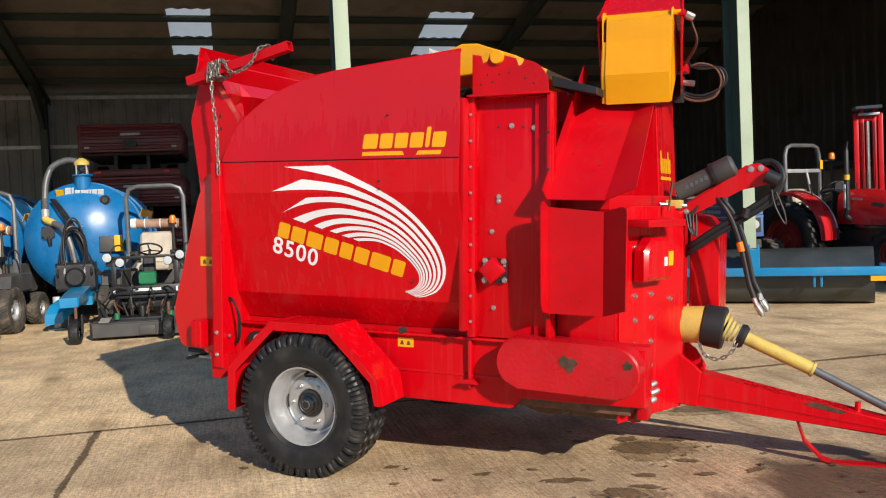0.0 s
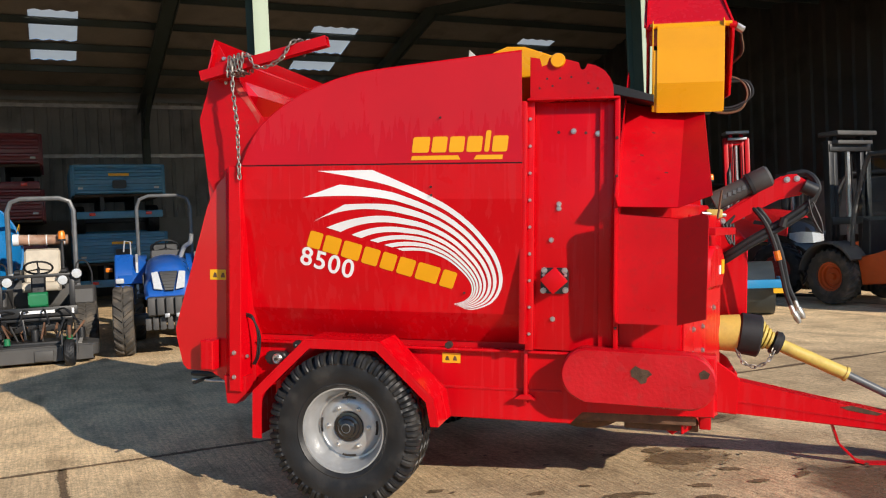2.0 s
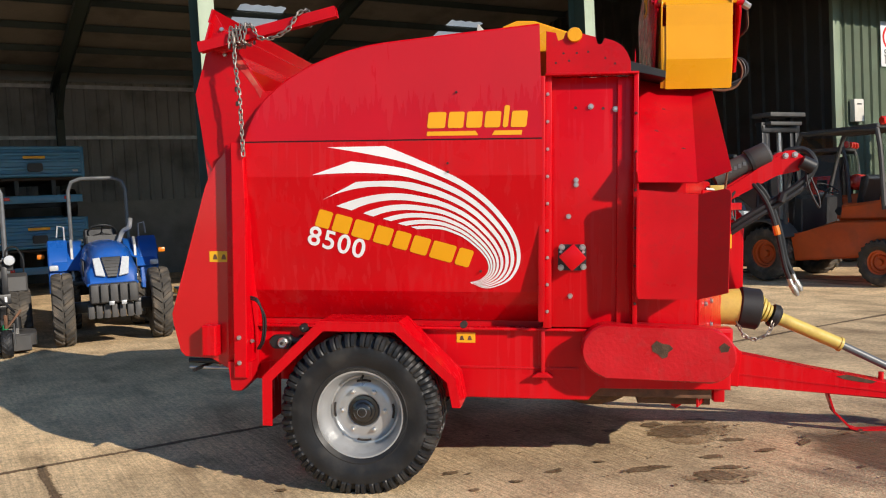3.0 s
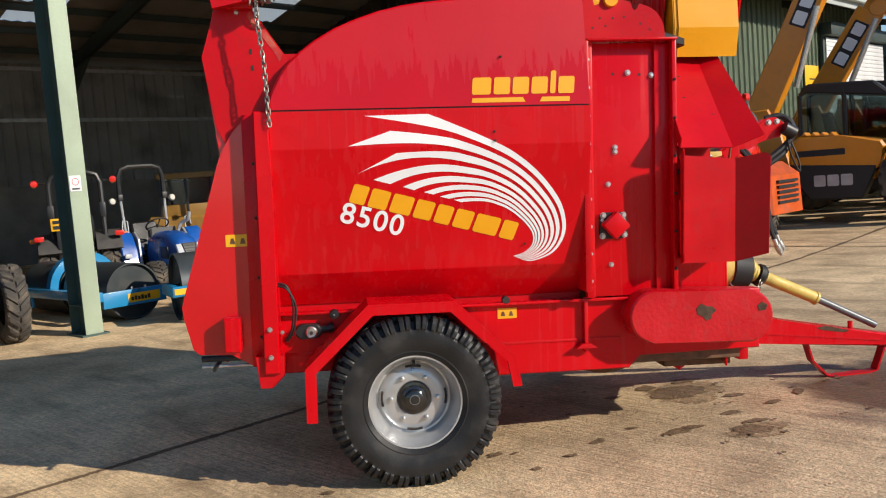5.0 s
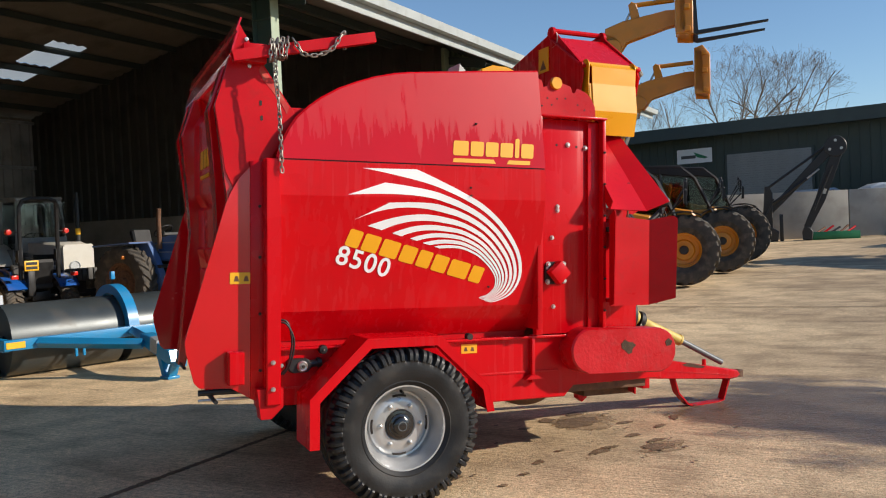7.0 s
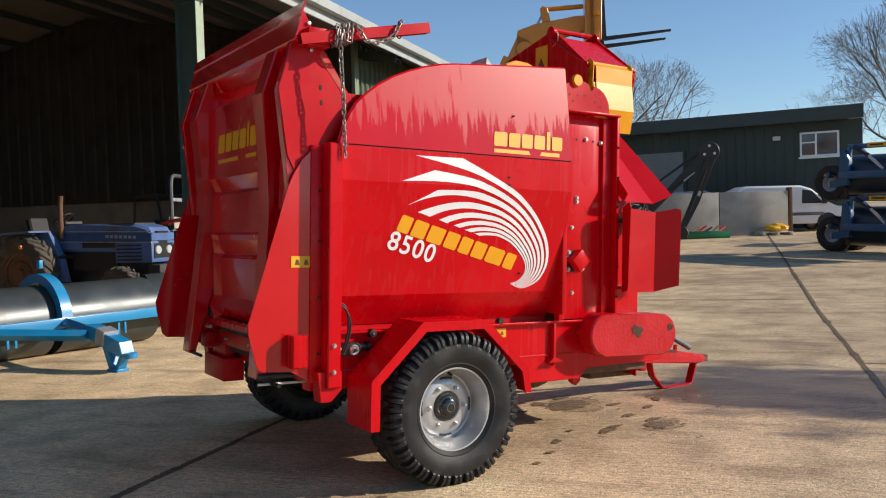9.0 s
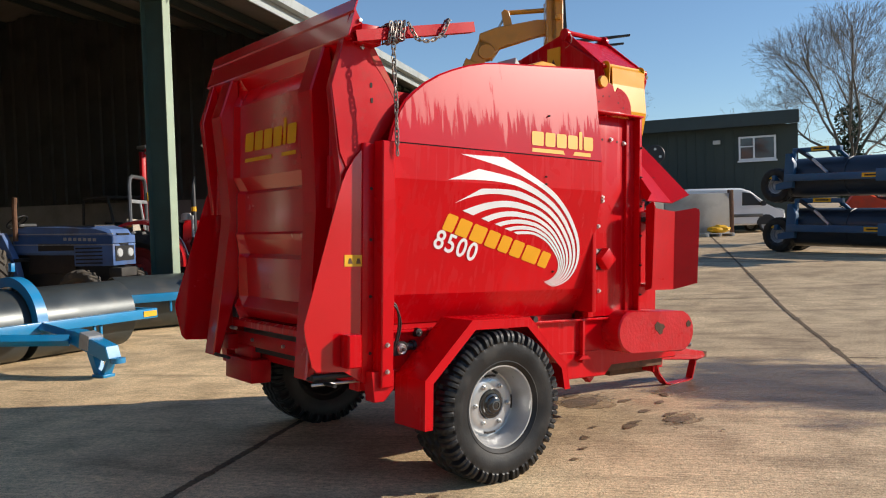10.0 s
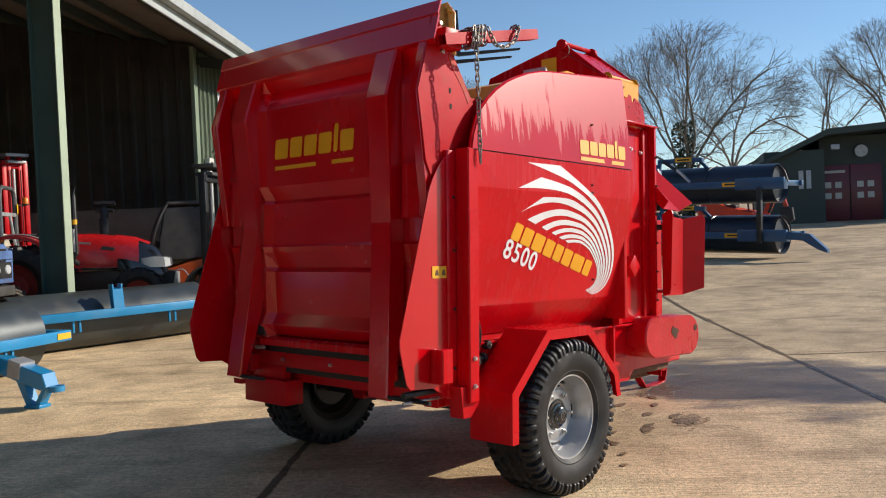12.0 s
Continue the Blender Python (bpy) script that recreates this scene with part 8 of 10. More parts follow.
    part("drawbar", prism([(-0.5, 0.55), (0.9, 0.45), (2.0, 0.42), (2.0, 0.56), (0.9, 0.62), (-0.5, 0.80)], -0.14, 0.14, "y", 0.02), CYAN_BLUE, t)
    part("jack_stand", box(0.86, 0.96, -0.38, -0.28, 0.03, 0.52, 0.01), LIGHT_GREY, t)
    part("jack_foot", box(0.80, 1.02, -0.46, -0.20, 0.0, 0.03, 0.008), LIGHT_GREY, t)
    part("drawbar_box", prism([(0.52, 0.40), (0.95, 0.36), (0.95, 0.50), (0.52, 0.56)], -0.27, 0.20, "y", 0.015), CYAN_BLUE, t)
    part("flared_guard", loft([[(0.95, -0.26, 0.50), (0.95, 0.05, 0.52), (0.95, 0.05, 0.42), (0.95, -0.26, 0.34)], [(1.12, -0.40, 0.40), (1.12, -0.06, 0.44), (1.12, -0.06, 0.28), (1.12, -0.40, 0.20)], [(1.24, -0.46, 0.26), (1.24, -0.20, 0.30), (1.24, -0.20, 0.14), (1.24, -0.46, 0.10)]]), CYAN_BLUE, t, smooth=0.3)
    part("axle", box(-2.4, -2.2, -1.0, 1.0, 0.5, 0.68, 0.02), BLACK_METAL, t)
    for s in (-1, 1):
        simple_wheel(t, -2.3, s * 1.15, 0.62, 0.62, 0.45, 0.33, TYRE_DUSTY, OFF_WHITE, s, 24, 0.03)
    slope = Matrix.Translation((0.10, 0.0, zc + 0.765)) @ pose(0, 0, 0, 0, 0, 90) @ pose(0, 0, 0, 38, 0, 0)
    part("maker_block", box(-0.37, -0.25, -0.006, 0.006, -0.075, 0.055, 0.0), LABEL_YELLOW, t).matrix_basis = slope
    for k, (a, b, lo, hi) in enumerate(((-0.24, -0.15, -0.07, 0.09), (-0.14, -0.105, -0.07, 0.09), (-0.095, -0.01, -0.07, 0.04), (0.0, 0.12, -0.07, 0.04), (0.13, 0.16, -0.07, 0.04), (0.17, 0.25, -0.07, 0.04), (0.26, 0.35, -0.10, 0.04))):
        part("maker_mark", prism([(a, lo), (b, lo), (b + 0.02, hi), (a + 0.02, hi)], -0.006, 0.006, "y", 0.0), DECAL_WHITE, t).matrix_basis = slope
    return t


def tipping_trailer(m, paint, label, group, wheels=True, length=3.4, hw=1.25, lift=0.0, plated=True):
    """Dropside trailer; local +x is its open rear."""
    t = thing("tipping_trailer", label, "trailer", m, group)
    for y0 in (-hw, hw - 0.04):
        part("side_board", box(-length, 0, y0, y0 + 0.04, 0.70 + lift, 1.45 + lift, 0.008), paint, t)
        for k in range(5):
            x = -length + 0.1 + k * (length - 0.2) / 4
            part("stake", box(x - 0.04, x + 0.04, (y0 - 0.04 if y0 < 0 else y0 + 0.04), (y0 if y0 < 0 else y0 + 0.08), 0.70 + lift, 1.45 + lift, 0.006), paint, t)
    part("tailboard", box(-0.04, 0.0, -hw + 0.04, hw - 0.04, 0.74 + lift, 1.45 + lift, 0.006), paint, t)
    for z in (0.78 + lift, 0.94 + lift, 1.12 + lift, 1.28 + lift, 1.42 + lift):
        part("tail_rib", prism([(0.0, z - 0.045), (0.035, z - 0.02), (0.035, z + 0.02), (0.0, z + 0.045)], -hw + 0.06, hw - 0.06, "y", 0.002), paint, t)
    part("headboard", box(-length, -length + 0.04, -hw + 0.04, hw - 0.04, 0.74 + lift, 1.55 + lift, 0.006), paint, t)
    part("floor", box(-length, 0, -hw + 0.04, hw - 0.04, 0.66 + lift, 0.72 + lift, 0.006), DARK, t)
    for y in (-0.45, 0.35):
        part("chassis_rail", box(-length, -0.1, y, y + 0.10, 0.50, 0.66 + lift, 0.006), BLACK_METAL, t)
    part("tail_beam", box(-0.12, 0.02, -hw + 0.06, hw - 0.06, 0.42, 0.60, 0.008), paint, t)
    for y in (-hw + 0.35, hw - 0.47):
        part("tail_lamp", box(0.02, 0.05, y, y + 0.14, 0.49, 0.57, 0.01), RED_LENS, t)
    part("axle", box(-1.7, -1.58, -0.9, 0.9, 0.34, 0.46, 0.01), BLACK_METAL, t)
    if wheels:
        for s in (-1, 1):
            simple_wheel(t, -1.64, s * 0.92, 0.40, 0.40, 0.30, 0.20, TYRE, LIGHT_GREY, s, 20, 0.01)
    part("plate_panel", box(0.036, 0.040, -0.24, 0.24, 1.17 + lift, 1.235 + lift, 0.0), LABEL_YELLOW if plated else LIGHT_GREY, t)
    for y in (-hw + 0.12, hw - 0.24):
        part("side_label", box(0.001, 0.006, y, y + 0.12, 0.85 + lift, 0.93 + lift, 0.0), LIGHT_GREY, t)
    part("coupling", prism(rounded(-0.16, 0.16, 0.86 + lift, 1.05 + lift, 0.04), 0.04, 0.22, "x", 0.01), BLACK_METAL, t)
    return t


def land_roller(m, L, r, hoops=(0.0,), drawbar=1.55, split=True, side_beam=False, upright=None):
    """Flat field roller: drum along y, frame in front (+x), hitch ahead."""
    t = thing("land_roller", "dark steel flat roller in a bright blue frame", "roller", m, "land rollers")
    secs = ((-L / 2, -0.06), (0.06, L / 2)) if split else ((-L / 2, L / 2),)
    for a, b in secs:
        part("drum", lathe([(0.05, a + 0.05), (r - 0.02, a + 0.05), (r - 0.02, a), (r, a), (r, b), (r - 0.02, b), (r - 0.02, b - 0.05), (0.05, b - 0.05)], "y", (0, 0, r), 48), DRUM, t, "dark grey steel drum")
    part("axle", tube([(0, -L / 2 - 0.14, r), (0, L / 2 + 0.14, r)], 0.04, 10), BLACK_METAL, t)
    fx, bz = r + 0.12, r + (0.0 if upright is None else 0.10)
    part("front_beam", box(fx, fx + 0.10, -L / 2 - 0.16, L / 2 + 0.16, bz - 0.06, bz + 0.06, 0.008), CYAN_BLUE, t)
    for s in (-1, 1):
        y = s * (L / 2 + 0.11)
        if side_beam:
            part("end_arm", box(-r, fx, y - 0.03, y + 0.03, r - 0.16, r + 0.04, 0.008), CYAN_BLUE, t)
            part("maker_label", box(-0.28, 0.16, y + s * 0.031 - 0.002, y + s * 0.031 + 0.002, r - 0.125, r - 0.01, 0.0), LABEL_YELLOW, t, "yellow maker's label with black marks")
            for k in range(6):
                part("label_mark", box(-0.14 + 0.045 * k, -0.105 + 0.045 * k, y + s * 0.034 - 0.002, y + s * 0.034 + 0.002, r - 0.10, r - 0.045 - 0.012 * (k % 2), 0.0), BLACK, t)
            for x in (-0.10, 0.08):
                part("arm_bolt", tube([(x, y, r + 0.03), (x, y, r + 0.07)], 0.016, 6), LIGHT_GREY, t)
        else:
            part("end_arm", box(-0.10, fx, y - 0.04, y + 0.04, bz - 0.08, bz + 0.06, 0.008), CYAN_BLUE, t)
        part("end_plate", box(fx + 0.10, fx + 0.108, y - 0.03 - (0.14 if s > 0 else 0.0), y + 0.03 + (0.0 if s > 0 else 0.14), r - 0.035, r + 0.035, 0.0), LABEL_YELLOW, t, "yellow maker's label")
    if upright is not None:
        part("upright", prism([(fx + 0.02, r + 0.05), (fx + 0.10, r + 0.05), (fx + 0.06, 2 * r + 0.02), (fx - 0.06, 2 * r + 0.04)], upright - 0.08, upright + 0.08, "y", 0.006), CYAN_BLUE, t, "blue upright bracket")
        for y in (upright - 0.065, upright + 0.065):
            part("upright_lug", box(fx - 0.05, fx + 0.05, y - 0.012, y + 0.012, 2 * r, 2 * r + 0.09, 0.004), CYAN_BLUE, t)
    for y in hoops:
        pts = [((r + 0.14) * math.cos(radians(a)), r + (r + 0.14) * math.sin(radians(a))) for a in range(4, 141, 17)]
        crv = [(q.x, q.y) for q in smooth_path([(a, b, 0) for a, b in pts], 5)]
        part("hoop", folded(crv, 0.11, y - 0.065, y + 0.065, "y"), CYAN_BLUE, t, "curved blue hoop over the drum")
        part("hoop_lug", box(-0.03, 0.03, y - 0.025, y + 0.025, 2 * r + 0.20, 2 * r + 0.30, 0.005), CYAN_BLUE, t)
    for y in (-L / 4, L / 4):
        part("scraper_lug", box(fx + 0.02, fx + 0.05, y - 0.06, y - 0.03, bz - 0.22, bz - 0.06, 0.004), CYAN_BLUE, t)
        part("scraper_lug", box(fx + 0.02, fx + 0.05, y + 0.03, y + 0.06, bz - 0.22, bz - 0.06, 0.004), CYAN_BLUE, t)
    if drawbar:
        apex = fx + drawbar
        base_y, tip_y = -0.62, -0.30
        for s in (-1, 1):
            part("drawbar", tube([(fx + 0.10, base_y + s * 0.55, r), (apex - 0.50, tip_y - 0.05 + s * 0.06, r - 0.05)], 0.06, 4), CYAN_BLUE, t)
        tongue = [(apex - 0.62, r + 0.05), (apex - 0.45, r + 0.04), (apex + 0.02, r - 0.10), (apex + 0.06, r - 0.22), (apex - 0.02, r - 0.25), (apex - 0.50, r - 0.10), (apex - 0.62, r - 0.08)]
        part("hitch_tongue", prism(tongue, tip_y - 0.08, tip_y + 0.08, "y", 0.008), CYAN_BLUE, t)
        part("hitch_clamp", prism([(apex - 0.36, r + 0.035), (apex - 0.22, r - 0.005), (apex - 0.25, r - 0.155), (apex - 0.39, r - 0.125)], tip_y - 0.09, tip_y + 0.09, "y", 0.004), LIGHT_GREY, t)
        part("foot_leg", prism([(apex - 0.34, r - 0.13), (apex - 0.24, r - 0.16), (apex - 0.14, 0.03), (apex - 0.22, 0.03)], tip_y - 0.05, tip_y + 0.05, "y", 0.004), CYAN_BLUE, t)
        part("foot_leg", prism([(apex - 0.02, r - 0.24), (apex + 0.04, r - 0.22), (apex - 0.06, 0.03), (apex - 0.12, 0.03)], tip_y - 0.05, tip_y + 0.05, "y", 0.004), CYAN_BLUE, t)
        part("foot_bar", box(apex - 0.22, apex - 0.04, tip_y - 0.07, tip_y + 0.07, 0.0, 0.03, 0.004), CYAN_BLUE, t)
        part("hitch_eye", lathe([(0.03, -0.025), (0.075, -0.025), (0.075, 0.025), (0.03, 0.025), (0.03, -0.025)], "z", (apex + 0.10, tip_y, r - 0.24), 16), CYAN_BLUE, t)
    return t


def forklift(m, paint=None, label="", tall=2.3, mast_paint=None, mast_h=2.6, cab=True, mx=0.0, mw=0.42, panel=False):
    """Rough-terrain fork truck facing +x."""
    paint = paint or ORANGE
    t = thing("forklift_truck", label, "forklift", m, "fork trucks")
    for s in (-1, 1):
        simple_wheel(t, 1.0, s * 0.62, 0.44, 0.44, 0.32, 0.23, TYRE_DUSTY, ORANGE, s, 22, 0.02)
        simple_wheel(t, -0.95, s * 0.58, 0.34, 0.34, 0.26, 0.18, TYRE_DUSTY, ORANGE, s, 22, 0.02)
        fender(t, 1.0, s * 0.62, 0.44, 0.56, 0.38, 10, 150, GREY_PLASTIC)
    part("body", prism([(-1.45, 0.45), (0.55, 0.32), (0.62, 0.75), (0.30, 0.80), (-0.2, 0.95), (-1.5, 0.95)], -0.58, 0.58, "y", 0.03), paint, t)
    part("counterweight", prism([(-1.75, 0.50), (-1.30, 0.42), (-1.20, 1.25), (-1.45, 1.30), (-1.72, 1.10)], -0.60, 0.60, "y", 0.08), paint, t)
    for k in range(5):
        part("grille_slot", box(-1.77, -1.70, -0.35, 0.35, 0.66 + 0.08 * k, 0.70 + 0.08 * k, 0.0), BLACK, t)
    part("engine_cover", prism([(-1.25, 0.95), (-0.20, 0.95), (-0.25, 1.18), (-1.2, 1.28)], -0.50, 0.50, "y", 0.04), paint, t)
    seat(t, -0.20, 0, 1.02, BLACK)
    steering(t, 0.32, 0, 1.45, 0.17, 30)
    part("dashboard", prism([(0.48, 0.75), (0.66, 0.75), (0.60, 1.36), (0.46, 1.30)], -0.45, 0.45, "y", 0.02), BLACK, t)
    for s in (-1, 1):
        part("cab_frame", hose([(0.72, s * 0.54, 0.85), (0.66, s * 0.54, 1.45), (0.40, s * 0.54, tall - 0.06), (0.2, s * 0.54, tall), (-0.75, s * 0.54, tall - 0.02), (-0.92, s * 0.54, tall - 0.15), (-0.98, s * 0.54, 1.1)], 0.035, 8), GREY_PLASTIC, t)
        part("roof_bar", tube([(-0.8, s * 0.25, tall), (0.3, s * 0.25, tall)], 0.022, 6), GREY_PLASTIC, t)
    part("roof", prism(rounded(-0.92, 0.26, tall - 0.02, tall + 0.05, 0.03), -0.56, 0.56, "y", 0.01), GREY_PLASTIC, t)
    if cab:
        part("windscreen", prism([(0.68, 1.30), (0.69, 1.30), (0.42, tall - 0.05), (0.41, tall - 0.05)], -0.50, 0.50, "y", 0.0), GLASS, t)
        part("rear_window", box(-0.965, -0.957, -0.50, 0.50, 1.35, tall - 0.10, 0.0), GLASS, t)
        for y in (-0.42, -0.14, 0.14, 0.42):
            part("roof_lamp", prism(rounded(-0.98, -0.90, tall + 0.03, tall + 0.15, 0.03), y - 0.07, y + 0.07, "y", 0.02), RED_LENS, t, "orange-red roof lamp")
        part("gas_bottle", lathe([(0.0, -0.40), (0.10, -0.38), (0.15, -0.30), (0.15, 0.28), (0.10, 0.36), (0.0, 0.38)], "y", (-1.05, 0, 1.48), 18), RED_LENS, t, "red gas bottle lying across the back")
    if panel:
        for s in (-1, 1):
            part("door_skin", prism([(-0.86, 1.0), (0.60, 0.95), (0.40, tall - 0.10), (-0.80, tall - 0.10)], s * 0.55 - 0.008, s * 0.55 + 0.008, "y", 0.0), GREY_PLASTIC, t)
            part("red_panel", box(-0.70, -0.30, s * 0.562 - 0.006, s * 0.562 + 0.006, 1.02, 1.62, 0.004), RED_LENS, t, "red panel on the cab side")
            part("panel_window", box(-0.60, -0.42, s * 0.570 - 0.003, s * 0.570 + 0.003, 1.36, 1.55, 0.0), BLACK, t)
            part("panel_window", box(-0.60, -0.42, s * 0.570 - 0.003, s * 0.570 + 0.003, 1.08, 1.20, 0.0), BLACK, t)
            part("panel_plate", box(-0.62, -0.45, s * 0.570 - 0.003, s * 0.570 + 0.003, 1.24, 1.32, 0.0), LIGHT_GREY, t)
    mp = mast_paint or BLACK_METAL
    for s in (-1, 1):
        part("mast_rail", box(mx + 1.52, mx + 1.64, s * mw - 0.05, s * mw + 0.05, 0.12, mast_h, 0.006), mp, t)
        part("inner_rail", box(mx + 1.54, mx + 1.63, s * (mw - 0.12) - 0.04, s * (mw - 0.12) + 0.04, 0.14, mast_h + 0.10, 0.006), mp, t)
        part("fork", prism([(mx + 1.68, 0.85), (mx + 1.72, 0.85), (mx + 1.74, 0.12), (mx + 2.7, 0.06), (mx + 2.7, 0.04), (mx + 1.68, 0.06)], s * 0.30 - 0.05, s * 0.30 + 0.05, "y", 0.004), BLACK_METAL, t)
        part("mast_hose", tube([(mx + 1.66, s * mw * 0.5, 0.5), (mx + 1.66, s * mw * 0.45, mast_h - 0.2)], 0.012, 5), BLACK, t)
    for z in (0.4, 1.3, mast_h - 0.12):
        part("mast_tie", box(mx + 1.50, mx + 1.62, -mw - 0.04, mw + 0.04, z - 0.05, z + 0.07, 0.006), mp, t)
    part("mast_head", box(mx + 1.36, mx + 1.76, -mw - 0.02, mw + 0.02, mast_h + 0.08, mast_h + 0.15, 0.012), LIGHT_GREY if mast_paint else GREY_PLASTIC, t)
    part("lower_head", box(mx + 1.40, mx + 1.74, -mw + 0.03, mw - 0.03, mast_h - 0.06, mast_h, 0.010), LIGHT_GREY if mast_paint else GREY_PLASTIC, t)
    part("fork_carriage", box(mx + 1.64, mx + 1.70, -0.52, 0.52, 0.45, 0.86, 0.008), BLACK_METAL, t)
    part("lift_ram", tube([(mx + 1.57, 0.0, 0.3), (mx + 1.57, 0.0, mast_h - 0.1)], 0.04, 10), STEEL, t)
    return t


def telehandler(m, angle, ext, pivot=-3.0, group="telehandlers", forks=True, head=True):
    """Telescopic handler: front axle at the origin, boom pivot at the back."""
    t = thing("telehandler", "yellow and black telescopic handler with its boom raised", "telehandler", m, group)
    wb, tr, r = 3.05, 0.95, 0.70
    for x in (0, -wb):
        for s in (-1, 1):
            simple_wheel(t, x, s * tr, r, r, 0.44, 0.34, TYRE_DUSTY, DIGGER_YELLOW, s, 20, 0.045, BLACK_METAL)
            fender(t, x, s * tr, r, r + 0.07, 0.46, 62, 128, BLACK, 0.02)
        part("axle", box(x - 0.12, x + 0.12, -tr, tr, r - 0.12, r + 0.12, 0.03), BLACK_METAL, t)
    part("chassis", prism([(-3.9, 0.55), (0.55, 0.55), (0.70, 0.80), (0.40, 1.05), (-3.9, 1.05)], -0.42, 0.42, "y", 0.03), BLACK_METAL, t)
    # engine pod on the side that faces the camera, cab on the other
    part("engine_pod", prism([(-2.00, 0.75), (-0.75, 0.75), (-0.70, 1.05), (-0.55, 1.30), (-0.62, 1.42), (-1.30, 1.54), (-1.92, 1.58), (-2.12, 1.46), (-2.14, 1.10)], -1.05, -0.45, "y", 0.05), DIGGER_YELLOW, t)
    part("pod_skirt", prism([(-1.80, 0.42), (-0.95, 0.42), (-0.72, 0.90), (-0.72, 0.98), (-2.12, 1.08), (-2.06, 0.80)], -1.075, -0.55, "y", 0.03), BLACK, t)
    for k in range(3):
        part("pod_badge", prism(rounded(-1.72 + 0.22 * k, -1.53 + 0.22 * k, 0.66, 0.86, 0.03), -1.082, -1.076, "y", 0.0), LIGHT_GREY, t)
    part("pod_label", prism(rounded(-2.02, -1.20, 1.20, 1.31, 0.02), -1.056, -1.051, "y", 0.0), BLACK, t)
    for k in range(4):
        part("bonnet_louvre", prism([(-1.92 + 0.15 * k, 1.575 - 0.01 * k), (-1.86 + 0.15 * k, 1.64 - 0.01 * k), (-1.80 + 0.15 * k, 1.57 - 0.01 * k)], -1.02, -0.55, "y", 0.008), DIGGER_YELLOW, t)
    part("nose_cover", prism([(-0.55, 1.05), (0.35, 0.98), (0.45, 1.12), (-0.3, 1.42), (-0.62, 1.42)], -0.95, -0.45, "y", 0.04), DIGGER_YELLOW, t)
    cabx = [(-2.15, 0.85), (-0.40, 0.85), (-0.12, 1.25), (-0.55, 2.18), (-0.85, 2.44), (-1.92, 2.50), (-2.12, 2.36)]
    part("cab_floor", prism([(-2.15, 0.75), (-0.55, 0.75), (-0.42, 1.25), (-2.15, 1.30)], 0.10, 1.05, "y", 0.03), BLACK, t)
    for y in (0.12, 1.02):
        for a, b in ((cabx[2], cabx[3]), (cabx[3], cabx[4]), (cabx[4], cabx[5]), (cabx[5], cabx[6]), (cabx[6], cabx[0]), ((-1.35, 1.25), (-1.35, 2.46))):
            part("cab_pillar", tube([(a[0], y, a[1]), (b[0], y, b[1])], 0.045, 6), BLACK, t)
        part("cab_window", prism([(-2.10, 1.30), (-0.18, 1.28), (-0.58, 2.16), (-0.87, 2.41), (-1.92, 2.46), (-2.08, 2.34)], y - 0.004, y + 0.004, "y", 0.0), CAB_GLASS, t)
    part("cab_roof", prism([(-2.1, 2.42), (-0.60, 2.20), (-0.62, 2.26), (-0.86, 2.50), (-1.95, 2.56), (-2.08, 2.50)], 0.08, 1.06, "y", 0.02), BLACK, t)
    part("windscreen", prism([(-0.14, 1.28), (-0.13, 1.28), (-0.54, 2.20), (-0.55, 2.20)], 0.14, 1.0, "y", 0.0), CAB_GLASS, t)
    part("cab_seat", prism([(-1.7, 1.3), (-1.3, 1.3), (-1.25, 1.45), (-1.55, 1.5), (-1.65, 2.0), (-1.8, 2.0)], 0.35, 0.80, "y", 0.04), BLACK, t)
    for y, z in ((-0.85, 1.75), (1.15, 2.05), (0.20, 1.95)):
        part("mirror_arm", tube([(-0.35, y * 0.8, 1.35), (0.05, y, z)], 0.018, 6), BLACK, t)
        part("mirror", prism(rounded(y - 0.11, y + 0.11, z - 0.16, z + 0.16, 0.04), 0.03, 0.09, "x", 0.015), BLACK, t)
        part("mirror_glass", box(0.024, 0.029, y - 0.09, y + 0.09, z - 0.13, z + 0.13, 0.0), LAMP_GLASS, t)
    for y in (-0.75, -0.55):
        part("headlight", lathe([(0.0, 0.06), (0.08, 0.05), (0.09, 0.0)], "x", (0.42, y, 1.15), 14), LAMP_GLASS, t)
    part("rear_tower", prism([(pivot - 0.5, 0.9), (pivot + 0.6, 0.9), (pivot + 0.4, 1.75), (pivot + 0.2, 2.15), (pivot - 0.2, 2.15), (pivot - 0.4, 1.7)], -0.42, 0.06, "y", 0.03), DIGGER_YELLOW, t)
    # boom
    boom = new("boom")
    boom.parent = t
    boom.matrix_basis = Matrix.Translation((pivot, -0.20, 2.0)) @ pose(0, 0, 0, 0, -angle, 0)
    ol = min(3.0, 3.1 + ext)
    part("outer_boom", prism([(-0.25, -0.26), (ol, -0.25), (ol, 0.25), (-0.25, 0.28)], -0.17, 0.17, "y", 0.02), DIGGER_YELLOW, boom)
    part("inner_boom", prism([(ol - 0.1, -0.15), (3.4 + ext, -0.14), (3.4 + ext, 0.15), (ol - 0.1, 0.16)], -0.13, 0.13, "y", 0.015), DIGGER_YELLOW, boom)
    for k in range(3):
        part("badge_ground", prism(rounded(ol - 1.23 + 0.32 * k, ol - 0.91 + 0.32 * k, -0.15, 0.15, 0.02), -0.174, -0.171, "y", 0.0), BLACK, boom)
        part("boom_badge", prism(rounded(ol - 1.19 + 0.32 * k, ol - 0.95 + 0.32 * k, -0.11, 0.11, 0.03), -0.178, -0.175, "y", 0.0), DECAL_WHITE, boom)
    part("lift_ram", tube([(0.75, -0.30, -0.45), (2.2, -0.30, -0.22)], 0.055, 10), STEEL, boom)
